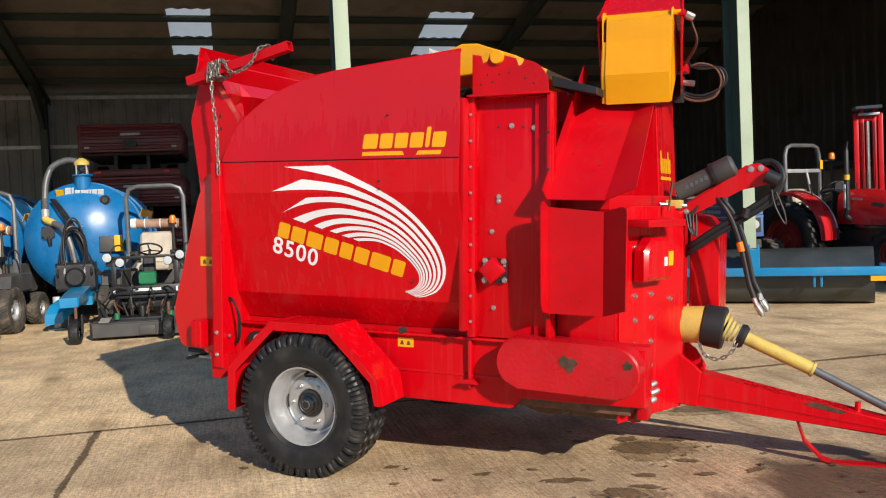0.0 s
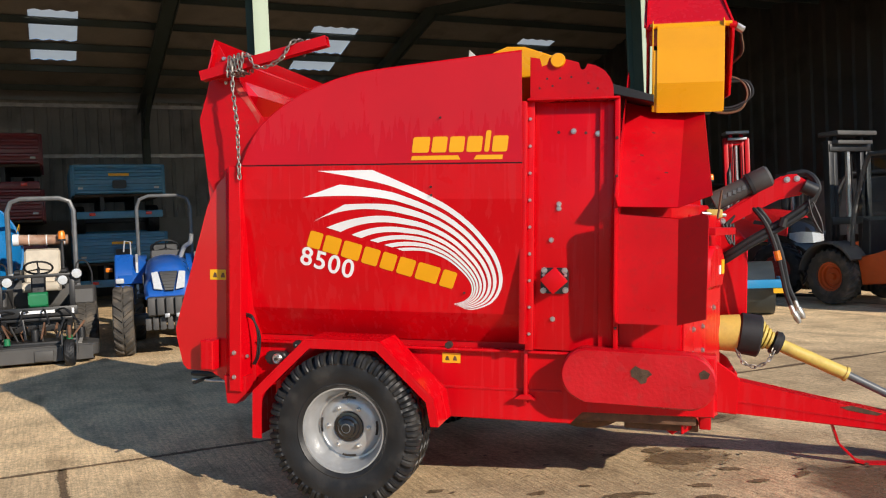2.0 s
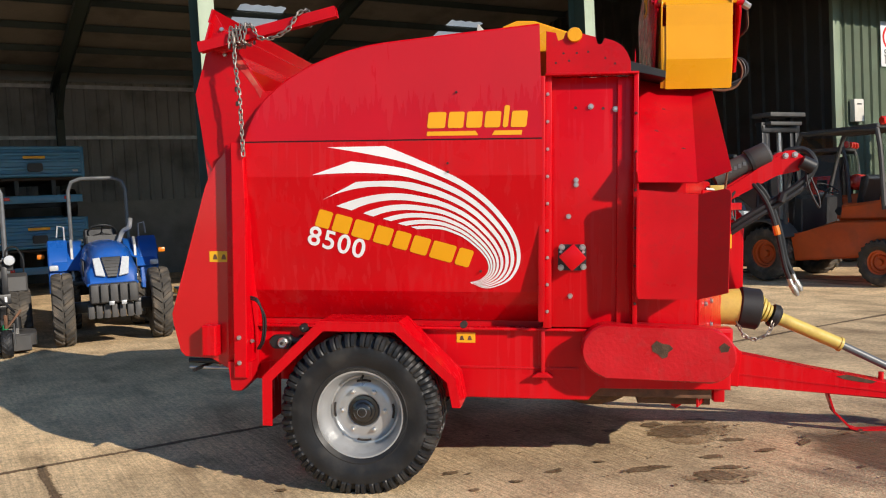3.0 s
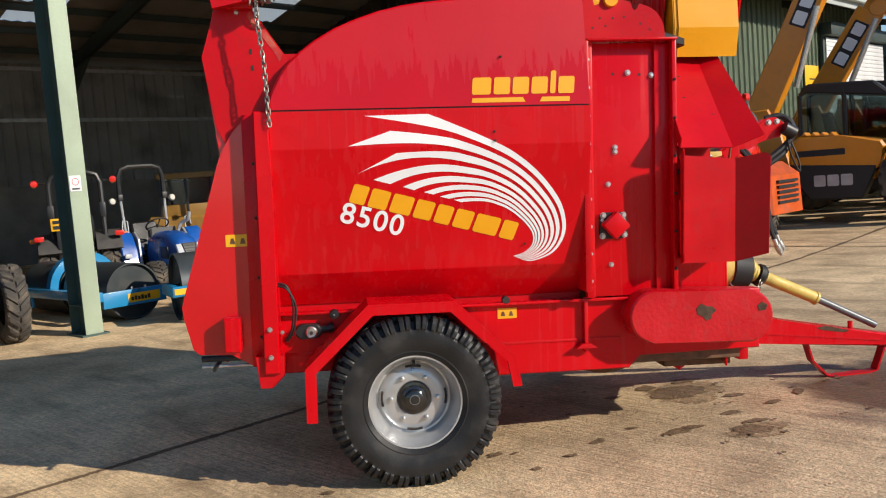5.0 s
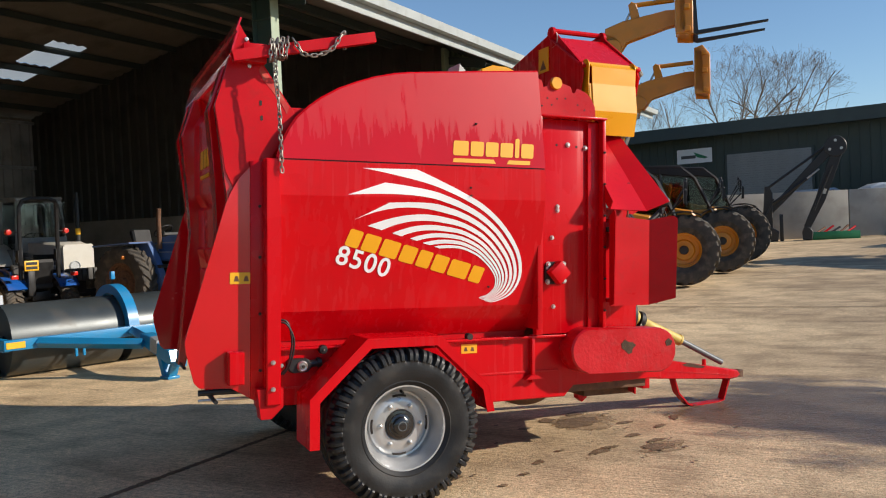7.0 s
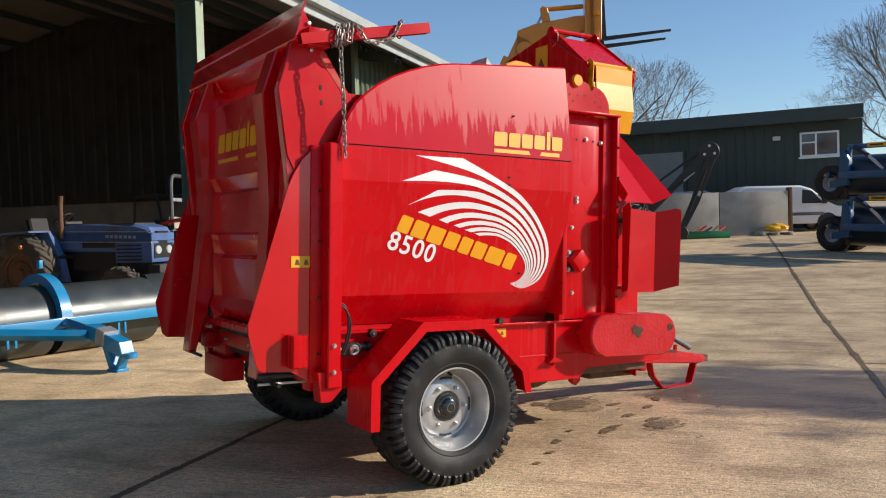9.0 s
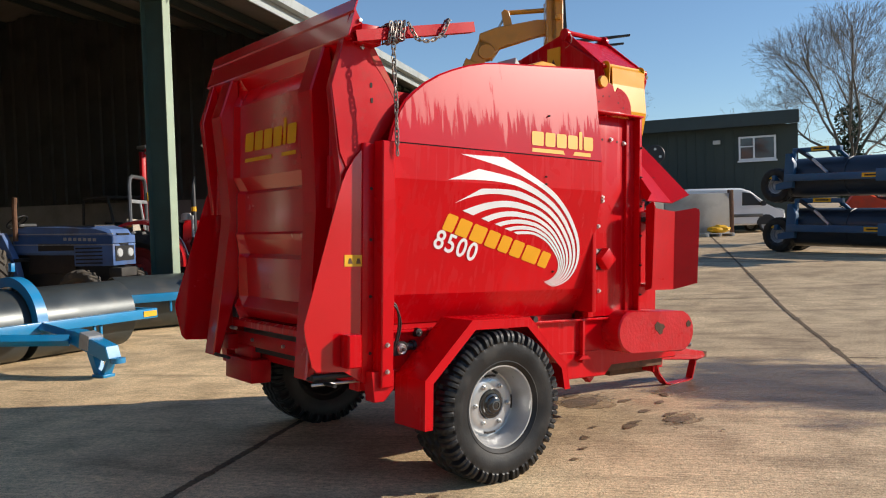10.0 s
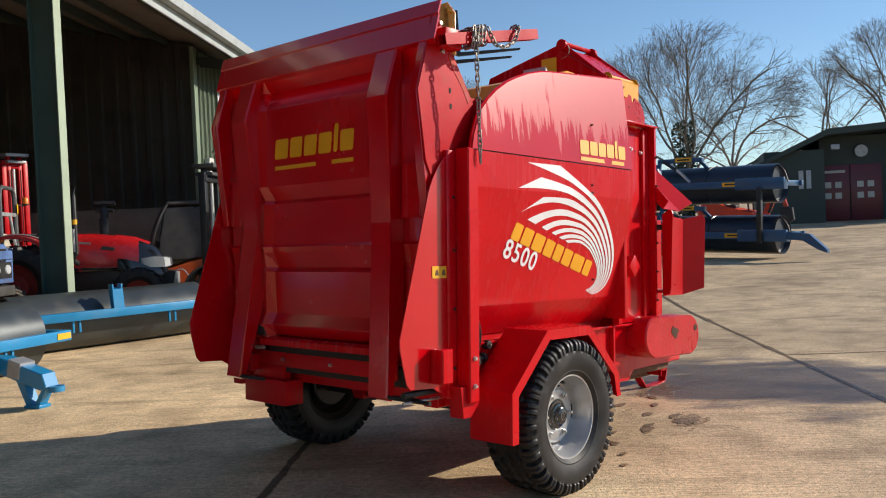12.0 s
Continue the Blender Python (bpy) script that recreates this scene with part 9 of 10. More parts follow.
    for k in range(3):
        part("boom_hose", hose([(0.2, 0.20 + 0.03 * k, 0.2), (1.5, 0.22 + 0.03 * k, 0.25), (2.9, 0.20 + 0.03 * k, 0.1)], 0.016, 6), BLACK, boom)
    e = 3.4 + ext
    ca = radians(angle)
    if not head:
        return t
    nose = new("boom_head")
    nose.parent = t
    nose.matrix_basis = Matrix.Translation((pivot + e * math.cos(ca), -0.20, 2.0 + e * math.sin(ca))) @ Matrix.Diagonal((1.15, 1.0, 1.0, 1))
    part("gooseneck", prism([(-0.20, -0.34), (0.10, -0.40), (0.24, -0.14), (0.95, 0.06), (1.20, 0.10), (1.20, 0.40), (0.95, 0.40), (0.20, 0.28), (-0.12, 0.16)], -0.13, 0.13, "y", 0.02), DIGGER_YELLOW, nose, "", 0.3)
    part("elbow", lathe([(0.0, -0.19), (0.15, -0.19), (0.16, -0.17), (0.16, 0.17), (0.15, 0.19), (0.0, 0.19)], "y", (0.0, 0, -0.24), 18), DIGGER_YELLOW, nose)
    part("tilt_link", prism([(0.34, 0.30), (0.50, 0.30), (0.44, 0.62), (0.36, 0.66), (0.30, 0.60)], -0.10, 0.10, "y", 0.01), DIGGER_YELLOW, nose)
    part("tilt_ram", tube([(0.40, 0.0, 0.60), (1.10, 0.0, 0.62)], 0.050, 10), DIGGER_YELLOW, nose)
    part("ram_rod", tube([(0.20, 0.0, 0.20), (0.38, 0.0, 0.58)], 0.022, 8), STEEL, nose)
    part("carriage", prism([(1.10, -0.04), (1.22, -0.12), (1.30, -0.12), (1.30, 0.78), (1.20, 0.90), (1.12, 0.80)], -0.50, 0.50, "y", 0.02), DIGGER_YELLOW, nose)
    for y in (-0.50, 0.42):
        part("carriage_cheek", prism([(1.12, -0.16), (1.40, -0.20), (1.42, 0.70), (1.28, 0.92), (1.12, 0.86)], y, y + 0.08, "y", 0.012), DIGGER_YELLOW, nose)
    for z in (-0.10, 0.34, 0.74):
        part("carriage_bar", box(1.26, 1.36, -0.58, 0.58, z - 0.05, z + 0.05, 0.012), DIGGER_YELLOW, nose)
    for y in (-0.25, 0.05, 0.25):
        part("hose_tail", hose([(1.32, y, 0.30), (1.40, y + 0.04, 0.42), (1.36, y + 0.10, 0.22)], 0.014, 6), BLACK, nose)
    if forks:
        for y in (-0.42, 0.42):
            part("fork", prism([(1.40, 0.75), (1.46, 0.75), (1.48, -0.14), (2.62, -0.06), (2.62, -0.09), (1.46, -0.21), (1.40, -0.18)], y - 0.06, y + 0.06, "y", 0.004), BLACK_METAL, nose, "black steel fork")
    return t


def roller_gang(m, L, r, label):
    """Trailed roller: x runs from its transport wheel to its drawbar, the frame stands on the -y side."""
    t = thing("roller_gang", label, "roller", m, "stacked rollers")
    zc = r + 0.16
    part("drum", lathe([(0.05, 0.30), (r - 0.03, 0.30), (r, 0.26), (r, 1.95), (r - 0.02, 1.96), (r - 0.02, 2.0), (r, 2.01), (r, L - 0.1), (r - 0.03, L - 0.14), (r - 0.06, L - 0.22), (0.05, L - 0.22)], "x", (0, 0, zc), 40), GANG_DRUM, t, "dark blue-grey steel drum")
    for y, s in ((-0.34, -1), (0.42, 1)):
        simple_wheel(t, -0.02, y, 0.47, 0.47, 0.36, 0.22, TYRE, LIGHT_GREY, s, 24, 0.014)
    part("axle_arm", prism([(0.10, 0.34), (0.60, 0.40), (0.66, 1.02), (0.52, 1.30), (0.40, 1.30), (0.36, 0.55), (0.10, 0.50)], -0.66, -0.52, "y", 0.01), NAVY, t)
    part("wheel_axle", tube([(-0.02, -0.40, 0.47), (-0.02, 0.45, 0.47)], 0.05, 8), BLACK_METAL, t)
    part("front_beam", box(0.40, L - 1.0, -0.72, -0.58, zc - 0.10, zc + 0.08, 0.01), NAVY, t)
    part("hitch_box", box(L - 1.0, L + 0.30, -0.74, -0.50, zc - 0.16, zc + 0.14, 0.015), NAVY, t)
    part("rear_beam", box(-0.05, L + 0.2, 0.58, 0.70, zc - 0.07, zc + 0.07, 0.01), NAVY, t)
    for x in (-0.05, L + 0.04):
        part("end_beam", box(x, x + 0.10, -0.60, 0.62, zc - 0.07, zc + 0.07, 0.01), NAVY, t)
    part("top_beam", box(0.50, 1.85, -0.50, -0.36, 2 * r + 0.30, 2 * r + 0.42, 0.01), NAVY, t)
    part("top_leg", tube([(1.75, -0.43, 2 * r + 0.34), (1.80, -0.10, 2 * r + 0.14), (1.80, 0.62, zc)], 0.05, 6), NAVY, t)
    part("top_arm", tube([(0.55, -0.46, 2 * r + 0.34), (0.60, -0.62, zc)], 0.06, 6), NAVY, t)
    part("ram", tube([(0.95, -0.55, 2 * r + 0.26), (1.60, -0.66, zc + 0.10)], 0.04, 8), STEEL, t)
    part("ram_body", tube([(0.70, -0.52, 2 * r + 0.36), (1.15, -0.58, 2 * r + 0.10)], 0.055, 8), BLACK_METAL, t)
    for x, y, z in ((1.05, -0.505, 2 * r + 0.32), (2.55, -0.725, zc - 0.06)):
        part("label_panel", box(x, x + 0.50, y - 0.004, y, z, z + 0.11, 0.0), LABEL_YELLOW, t)
        part("label_bar", box(x + 0.07, x + 0.43, y - 0.008, y - 0.004, z + 0.035, z + 0.075, 0.0), BLACK_METAL, t)
    part("end_label", box(-0.20, -0.05, -0.50, -0.35, zc - 0.02, zc + 0.08, 0.004), LABEL_YELLOW, t)
    part("hose_bundle", hose([(L - 0.1, -0.50, zc + 0.30), (L + 0.05, -0.55, zc + 0.45), (L + 0.25, -0.60, zc + 0.30), (L + 0.35, -0.62, zc + 0.02)], 0.02, 6), BLACK, t)
    part("drawbar", prism([(L + 0.25, zc - 0.10), (L + 0.70, zc - 0.12), (L + 1.05, zc - 0.34), (L + 1.28, zc - 0.42), (L + 1.28, zc - 0.34), (L + 0.85, zc + 0.04), (L + 0.25, zc + 0.10)], -0.70, -0.54, "y", 0.01), NAVY, t)
    part("stacking_post", box(L - 0.42, L - 0.30, -0.86, -0.745, zc - 0.20, zc + 1.22, 0.01), BLACK_METAL, t)
    return t


# ---- placing them ----
FRONT = -51.4
mower(at(-6.885, 6.069, -56))
copy_thing(bpy.data.objects["ride_on_mower"], at(-9.40, 4.95, -62))
tk = tanker(at(-8.50, 6.15, -50))
copy_thing(tk, at(-10.5, 5.42, -50))
tr = tipping_trailer(Matrix.Translation((-13.68, 12.62, 0)) @ pose(0, 0, 0, 0, 0, FRONT), MAROON, "maroon steel tipping trailer under another one", "maroon trailers", lift=0.30, plated=False)
copy_thing(tr, Matrix.Translation((-13.68, 12.62, 1.13)) @ pose(0, 0, 0, 0, 0, FRONT))
top_trailer = copy_thing(tr, Matrix.Translation((-13.68, 12.62, 2.48)) @ pose(0, 0, 0, 0, 0, FRONT))
tagged(top_trailer, "maroon steel tipping trailer stacked on top of another one")
bt = tipping_trailer(Matrix.Translation((-11.24, 14.34, 0)) @ pose(0, 0, 0, 0, 0, FRONT), TRAILER_BLUE, "mid blue ribbed steel tipping trailer in a stack", "blue trailers", length=3.2, hw=1.07, lift=0.30)
copy_thing(bt, Matrix.Translation((-11.24, 14.34, 1.70)) @ pose(0, 0, 0, 0, 0, FRONT))
tractor("orchard_tractor", "bright blue narrow tractor with roll bar and dusty lugged tyres", at(-5.662, 7.323, -57.6), TRACTOR_BLUE, -0.06, 0.40, rear_r=0.60, front_r=0.46, wheelbase=1.82, track=1.16, hood_h=1.30, hood_w=0.64, rops=2.21, stack=False, sleek=True)
land_roller(at(-1.16, 7.18, 22 - 90), 2.75, 0.42)
land_roller(at(1.93, 9.15, -90), 2.85, 0.40, hoops=(), drawbar=0, split=False, upright=-0.12)
land_roller(at(-3.91, 8.13, -139), 2.6, 0.37, hoops=(-0.1,), drawbar=0, side_beam=True)
tractor("vintage_tractor", "faded blue vintage tractor with long flat bonnet", at(-0.10, 13.7, -52), FADED_BLUE, rear_r=0.72, front_r=0.42, wheelbase=2.15, track=1.35, hood_h=1.60, hood_w=0.62, rops=0, stack=True, stack_x=0.58, stack_side=-1, old_nose=True, rim=RUSTY)
red_tractor(at(2.53, 13.44, -35))
tractor("compact_tractor", "small blue compact tractor with black roll bar and yellow rear plate", at(-2.34, 14.65, 118), TRACTOR_BLUE, rear_r=0.42, front_r=0.28, wheelbase=1.35, track=1.0, hood_h=1.08, hood_w=0.5, rops=2.45, bar_half=0.38, stack=False, frame_tube=BLACK_METAL, plate=True, group="compact tractors", lean=-0.12)
tractor("compact_tractor", "small blue compact tractor with clear headlights and folding roll bar", at(-3.62, 11.09, -57), TRACTOR_BLUE, rear_r=0.42, front_r=0.28, wheelbase=1.35, track=1.0, hood_h=1.0, hood_w=0.52, rops=2.13, bar_half=0.39, stack=False, frame_tube=BLACK_METAL, group="compact tractors", sleek=True, folding=True)
tractor("compact_tractor", "dusty grey compact tractor with roll bar and yellow rear plate", at(-4.65, 10.52, 107), GREY_PLASTIC, 0.0, 0.39, rear_r=0.50, front_r=0.30, wheelbase=1.45, track=0.95, hood_h=1.20, hood_w=0.5, rops=2.06, stack=False, frame_tube=BLACK_METAL, plate=True, group="compact tractors")
tractor("cab_tractor", "old off-white tractor with a square cab", at(-2.55, 17.6, -66) @ Matrix.Scale(1.12, 4), OFF_WHITE, rear_r=0.66, front_r=0.40, wheelbase=1.95, track=1.3, hood_h=1.42, hood_w=0.58, rops=2.25, cab=DULL_WHITE, stack=True)
def yellow_loader(m):
    """Yellow-roofed compact loader, seen only from the windows up."""
    t = thing("compact_loader", "dull yellow compact loader with a square glazed cab", "loader", m)
    part("body", prism([(-0.9, 0.45), (1.0, 0.45), (1.05, 0.80), (0.55, 1.10), (-0.8, 1.15), (-0.9, 1.0)], -0.55, 0.55, "y", 0.04), DULL_YELLOW, t)
    for x in (-0.55, 0.6):
        for y in (-0.60, 0.60):
            simple_wheel(t, x, y, 0.36, 0.36, 0.24, 0.18, TYRE_DUSTY, DULL_YELLOW, 1 if y > 0 else -1, 16, 0.02)
    part("roof", prism(rounded(-0.62, 0.62, 1.95, 2.07, 0.05), -0.52, 0.52, "y", 0.02), DULL_YELLOW, t)
    for x in (-0.55, 0.0, 0.55):
        for y in (-0.47, 0.47):
            part("cab_post", box(x - 0.03, x + 0.03, y - 0.03, y + 0.03, 1.10, 1.96, 0.006), BLACK_METAL, t)
    for y in (-0.47, 0.47):
        part("side_window", box(-0.52, 0.52, y - 0.004, y + 0.004, 1.38, 1.95, 0.0), GLASS, t)
        part("side_panel", box(-0.56, 0.56, y - 0.02, y + 0.02, 1.05, 1.38, 0.006), DULL_YELLOW, t)
    for x in (-0.56, 0.56):
        part("end_window", box(x - 0.004, x + 0.004, -0.44, 0.44, 1.30, 1.95, 0.0), GLASS, t)
    seat(t, -0.15, 0, 1.0, BLACK)
    return t


yellow_loader(at(-3.75, 15.6, 10))
forklift(at(5.52, 9.74, 128), ORANGE, "orange rough-terrain forklift with black cab frame", mx=-0.35)
forklift(at(5.80, 13.35, 152), ORANGE, "dark grey cabbed forklift with orange body and red rear panel", 2.1, None, 2.05, panel=True)
forklift(at(3.28, 17.9, -80), MAROON, "dark red forklift with a tall red mast", 2.2, RED_WORN, 3.2, cab=False, mw=0.24)
TEL = ((10.07, 9.86, 64.5, 0.11, -2.79, True), (12.34, 11.33, 58.2, -0.78, -3.12, False), (14.49, 13.05, -6, -1.5, -3.3, False))
for x, y, a, e, p, f in TEL:
    telehandler(at(x, y, -40), a, e, p, forks=f, head=a > 0)
GANG = Matrix.Translation((18.6, 9.35, gz(18.6, 9.35))) @ pose(0, 0, 0, 0, 1.5, -93)
g1 = roller_gang(GANG, 3.9, 0.51, "dark blue trailed roller standing on its wheel")
g2 = copy_thing(g1, Matrix.Translation((-0.05, 0, 1.33)) @ GANG)
tagged(g2, "dark blue trailed roller stacked on top of another one")
for ob in [c for c in g2.children if c.name.split(".")[0] in ("drawbar", "stacking_post")]:
    bpy.data.objects.remove(ob)


# ---- buildings and trees beyond the yard ----
def facade_matrix(x, y, heading, z=None):
    return Matrix.Translation((x, y, gz(x, y) if z is None else z)) @ pose(0, 0, 0, 0, 0, heading)


def office_building():
    """Long low green building: x along its front, front face at y = 0, body behind at +y... seen from -y."""
    t = thing("workshop_building", "long low dark green clad building with roller shutter and window", "building", facade_matrix(30.0, 16.6, 117, 0.55))
    L, D, H = 26.0, 9.0, 4.55
    part("wall", prism([(-0.75, 0), (L, 0), (L, -D), (6.0, -D)], -0.6, H, "z", 0.0), OFFICE_GREEN, t)
    part("roof", prism([(-0.85, 0.7), (L + 0.4, 0.7), (L + 0.4, -D), (6.0, -D)], H + 0.02, H + 0.50, "z", 0.0), OFFICE_GREEN, t)
    part("fascia", box(-0.85, L + 0.4, 0.70, 0.78, H - 0.05, H + 0.50, 0.0), STEEL_DARK, t)
    k = int(L / 0.4)
    for i in range(k):
        part("wall_rib", box(0.2 + 0.4 * i, 0.26 + 0.4 * i, 0.0, 0.035, -0.4, H, 0.0), OFFICE_GREEN, t) if i == 0 else again(bpy.data.objects["wall_rib"], Matrix.Translation((0.4 * i, 0, 0)))
    w = new("window")
    w.parent = t
    part("window_frame", box(0.10, 1.60, 0.035, 0.09, 3.10, 4.12, 0.0), WHITE, w)
    part("pane", box(1.02, 1.52, 0.09, 0.10, 3.72, 4.04, 0.0), WINDOW_DARK, w)
    part("pane", box(1.02, 1.52, 0.09, 0.10, 3.18, 3.66, 0.0), WINDOW_DARK, w)
    part("pane", box(0.18, 0.94, 0.09, 0.10, 3.18, 4.04, 0.0), WINDOW_DARK, w)
    part("window_sill", box(0.05, 1.65, 0.035, 0.14, 3.03, 3.10, 0.0), WHITE, w)
    part("wall_lamp", box(2.35, 2.65, 0.03, 0.18, 3.86, 4.03, 0.01), OFF_WHITE, t)
    sh = new("roller_shutter")
    sh.parent = t
    part("shutter_frame", box(6.35, 10.15, 0.035, 0.10, 0, 3.72, 0.0), STEEL_DARK, sh)
    slat = part("slat", box(6.45, 10.05, 0.10, 0.118, 0.05, 0.145, 0.006), GREY_SHUTTER, sh)
    for i in range(1, 36):
        again(slat, Matrix.Translation((0, 0, 0.10 * i)))
    part("sign_board", box(10.75, 12.4, 0.035, 0.07, 3.4, 4.05, 0.0), WHITE, t)
    part("sign_mark", prism([(10.9, 3.62), (11.6, 3.90), (11.45, 3.66), (11.1, 3.58)][::-1], 0.072, 0.076, "y", 0.0), GREEN, t)
    part("sign_bar", box(11.5, 12.2, 0.072, 0.076, 3.62, 3.76, 0.0), GREY_PLASTIC, t)
    return t


office_building()


def gable_barn():
    t = thing("workshop_barn", "dark green barn with two maroon doors under a low gable", "building", facade_matrix(38.7, 14.3, -64, 0.9))
    # x along the front to the right, recess at the doors
    H = 4.3
    part("wall", box(0.3, 3.1, 0.0, 9.0, -0.8, 3.6, 0.0), OFFICE_GREEN, t)
    part("wall", box(3.1, 12.0, 1.6, 9.0, -0.8, H, 0.0), STEEL_DARK, t)
    part("wall", box(7.4, 12.0, 0.0, 1.6, -0.8, H, 0.0), OFFICE_GREEN, t)
    part("roof", prism([(-0.2, 2.75), (-0.2, 2.95), (3.2, H + 0.25), (12.4, H + 0.8), (12.4, H + 0.45), (3.2, H - 0.05)], -0.5, 9.4, "y", 0.0), OFFICE_GREEN, t)
    for x0 in (3.0, 4.5):
        d = new("door")
        d.parent = t
        part("door_leaf", box(x0, x0 + 1.45, 1.50, 1.6, -0.1, 2.85, 0.01), MAROON, d, "maroon boarded door")
        for i in range(2):
            for j in range(2):
                part("pane", box(x0 + 0.30 + 0.48 * i, x0 + 0.60 + 0.48 * i, 1.48, 1.50, 1.15 + 0.55 * j, 1.45 + 0.55 * j, 0.0), OFF_WHITE, d)
    part("sign_bar", box(3.15, 4.25, 1.46, 1.49, 2.45, 2.58, 0.0), OFF_WHITE, t)
    for x in (1.9, 2.25):
        part("wall_panel", box(x, x + 0.22, -0.05, 0.0, 1.7, 2.6, 0.0), LIGHT_GREY, t)
    part("flood_lamp", box(3.4, 3.8, -0.1, 0.2, H - 0.75, H - 0.5, 0.03), LIGHT_GREY, t)
    part("round_lamp", lathe([(0.0, 1.3), (0.30, 1.3), (0.32, 1.4), (0.0, 1.5)], "y", (5.0, 0, 3.5), 18), LIGHT_GREY, t)
    return t


gable_barn()


def concrete_wall(a, b, h):
    a, b = Vector(a), Vector(b)
    d = b - a
    w = thing("concrete_wall", "low pale cast concrete panel wall across the yard", "wall", Matrix.Translation((a.x, a.y, gz(a.x, a.y))) @ pose(0, 0, 0, 0, 0, math.degrees(math.atan2(d.y, d.x))), kind="")
    n = 3
    L = d.length / n
    for i in range(n):
        part("panel", box(i * L + 0.012, (i + 1) * L - 0.012, 0, 0.22, -0.6, h, 0.01), CONCRETE_WALL, w)
    part("end_post", box(n * L, n * L + 0.14, -0.03, 0.25, -0.6, h + 0.12, 0.006), RUSTY, w)
    return w


concrete_wall((19.2, 20.3), (25.6, 16.0), 1.68)


def van(m):
    t = thing("panel_van", "white panel van parked beyond the concrete wall", "van", m)
    side = [(-2.1, 0.30), (2.0, 0.30), (2.15, 0.55), (2.10, 0.85), (1.35, 1.05), (0.75, 1.65), (0.35, 1.78), (-1.7, 1.80), (-2.05, 1.65), (-2.15, 0.8)]
    part("body", prism(side, -0.85, 0.85, "y", 0.07), WHITE, t)
    for s in (-1, 1):
        part("side_window", prism([(0.38, 1.08), (1.20, 1.08), (0.76, 1.55), (0.40, 1.62)], s * 0.852 - 0.004, s * 0.852 + 0.004, "y", 0.0), BLACK, t)
        part("side_moulding", box(-1.7, 1.2, s * 0.86 - 0.012, s * 0.86 + 0.012, 0.62, 0.74, 0.004), GREY_PLASTIC, t)
        part("mirror", prism(rounded(1.10, 1.28, 1.05, 1.25, 0.05), s * 0.98 - 0.06, s * 0.98 + 0.06, "y", 0.02), BLACK, t)
        part("headlight", prism([(1.85, 0.80), (2.10, 0.72), (2.10, 0.86), (1.80, 0.96)], s * 0.70 - 0.14, s * 0.70 + 0.14, "y", 0.01), LAMP_GLASS, t)
        for x in (-1.35, 1.35):
            simple_wheel(t, x, s * 0.76, 0.31, 0.31, 0.20, 0.20, TYRE, LIGHT_GREY, s, 30, 0.004)
            part("wheel_arch", prism(arc(x, 0.31, 0.40, 0, 180, 10), s * 0.853 - 0.006, s * 0.853 + 0.006, "y", 0.0), BLACK, t)
    part("windscreen", prism([(1.30, 1.09), (1.33, 1.09), (0.78, 1.64), (0.75, 1.64)], -0.70, 0.70, "y", 0.0), BLACK, t)
    part("bumper", box(2.0, 2.2, -0.80, 0.80, 0.32, 0.52, 0.05), GREY_PLASTIC, t)
    return t


van(at(27.0, 17.2, -35))


def pallet(m):
    t = thing("pallet", "weathered timber pallet lying by the concrete wall", "pallet", m)
    for k in range(6):
        part("board", box(-0.55, 0.55, -0.5 + 0.18 * k, -0.39 + 0.18 * k, 0.10, 0.122, 0.003), OFF_WHITE, t)
    for k in range(3):
        part("bearer", box(-0.55 + 0.5 * k, -0.45 + 0.5 * k, -0.5, 0.5, 0.0, 0.10, 0.003), OFF_WHITE, t)
    return t


def sack(m):
    t = thing("plastic_sack", "crumpled yellow plastic sack lying on a pallet", "sack", m)
    bm = bmesh.new()
    bmesh.ops.create_icosphere(bm, subdivisions=3, radius=1.0)
    for v in bm.verts:
        f = 1 + 0.35 * noise.noise(v.co * 2.1)
        v.co = Vector((v.co.x * 0.42 * f, v.co.y * 0.26 * f, max(-0.14, v.co.z * 0.16 * f)))
    part("body", bm, LABEL_YELLOW, t)
    return t


PAL = at(24.75, 16.05, -34)
pallet(PAL)
sack(PAL @ Matrix.Translation((0.15, 0.05, 0.262)))


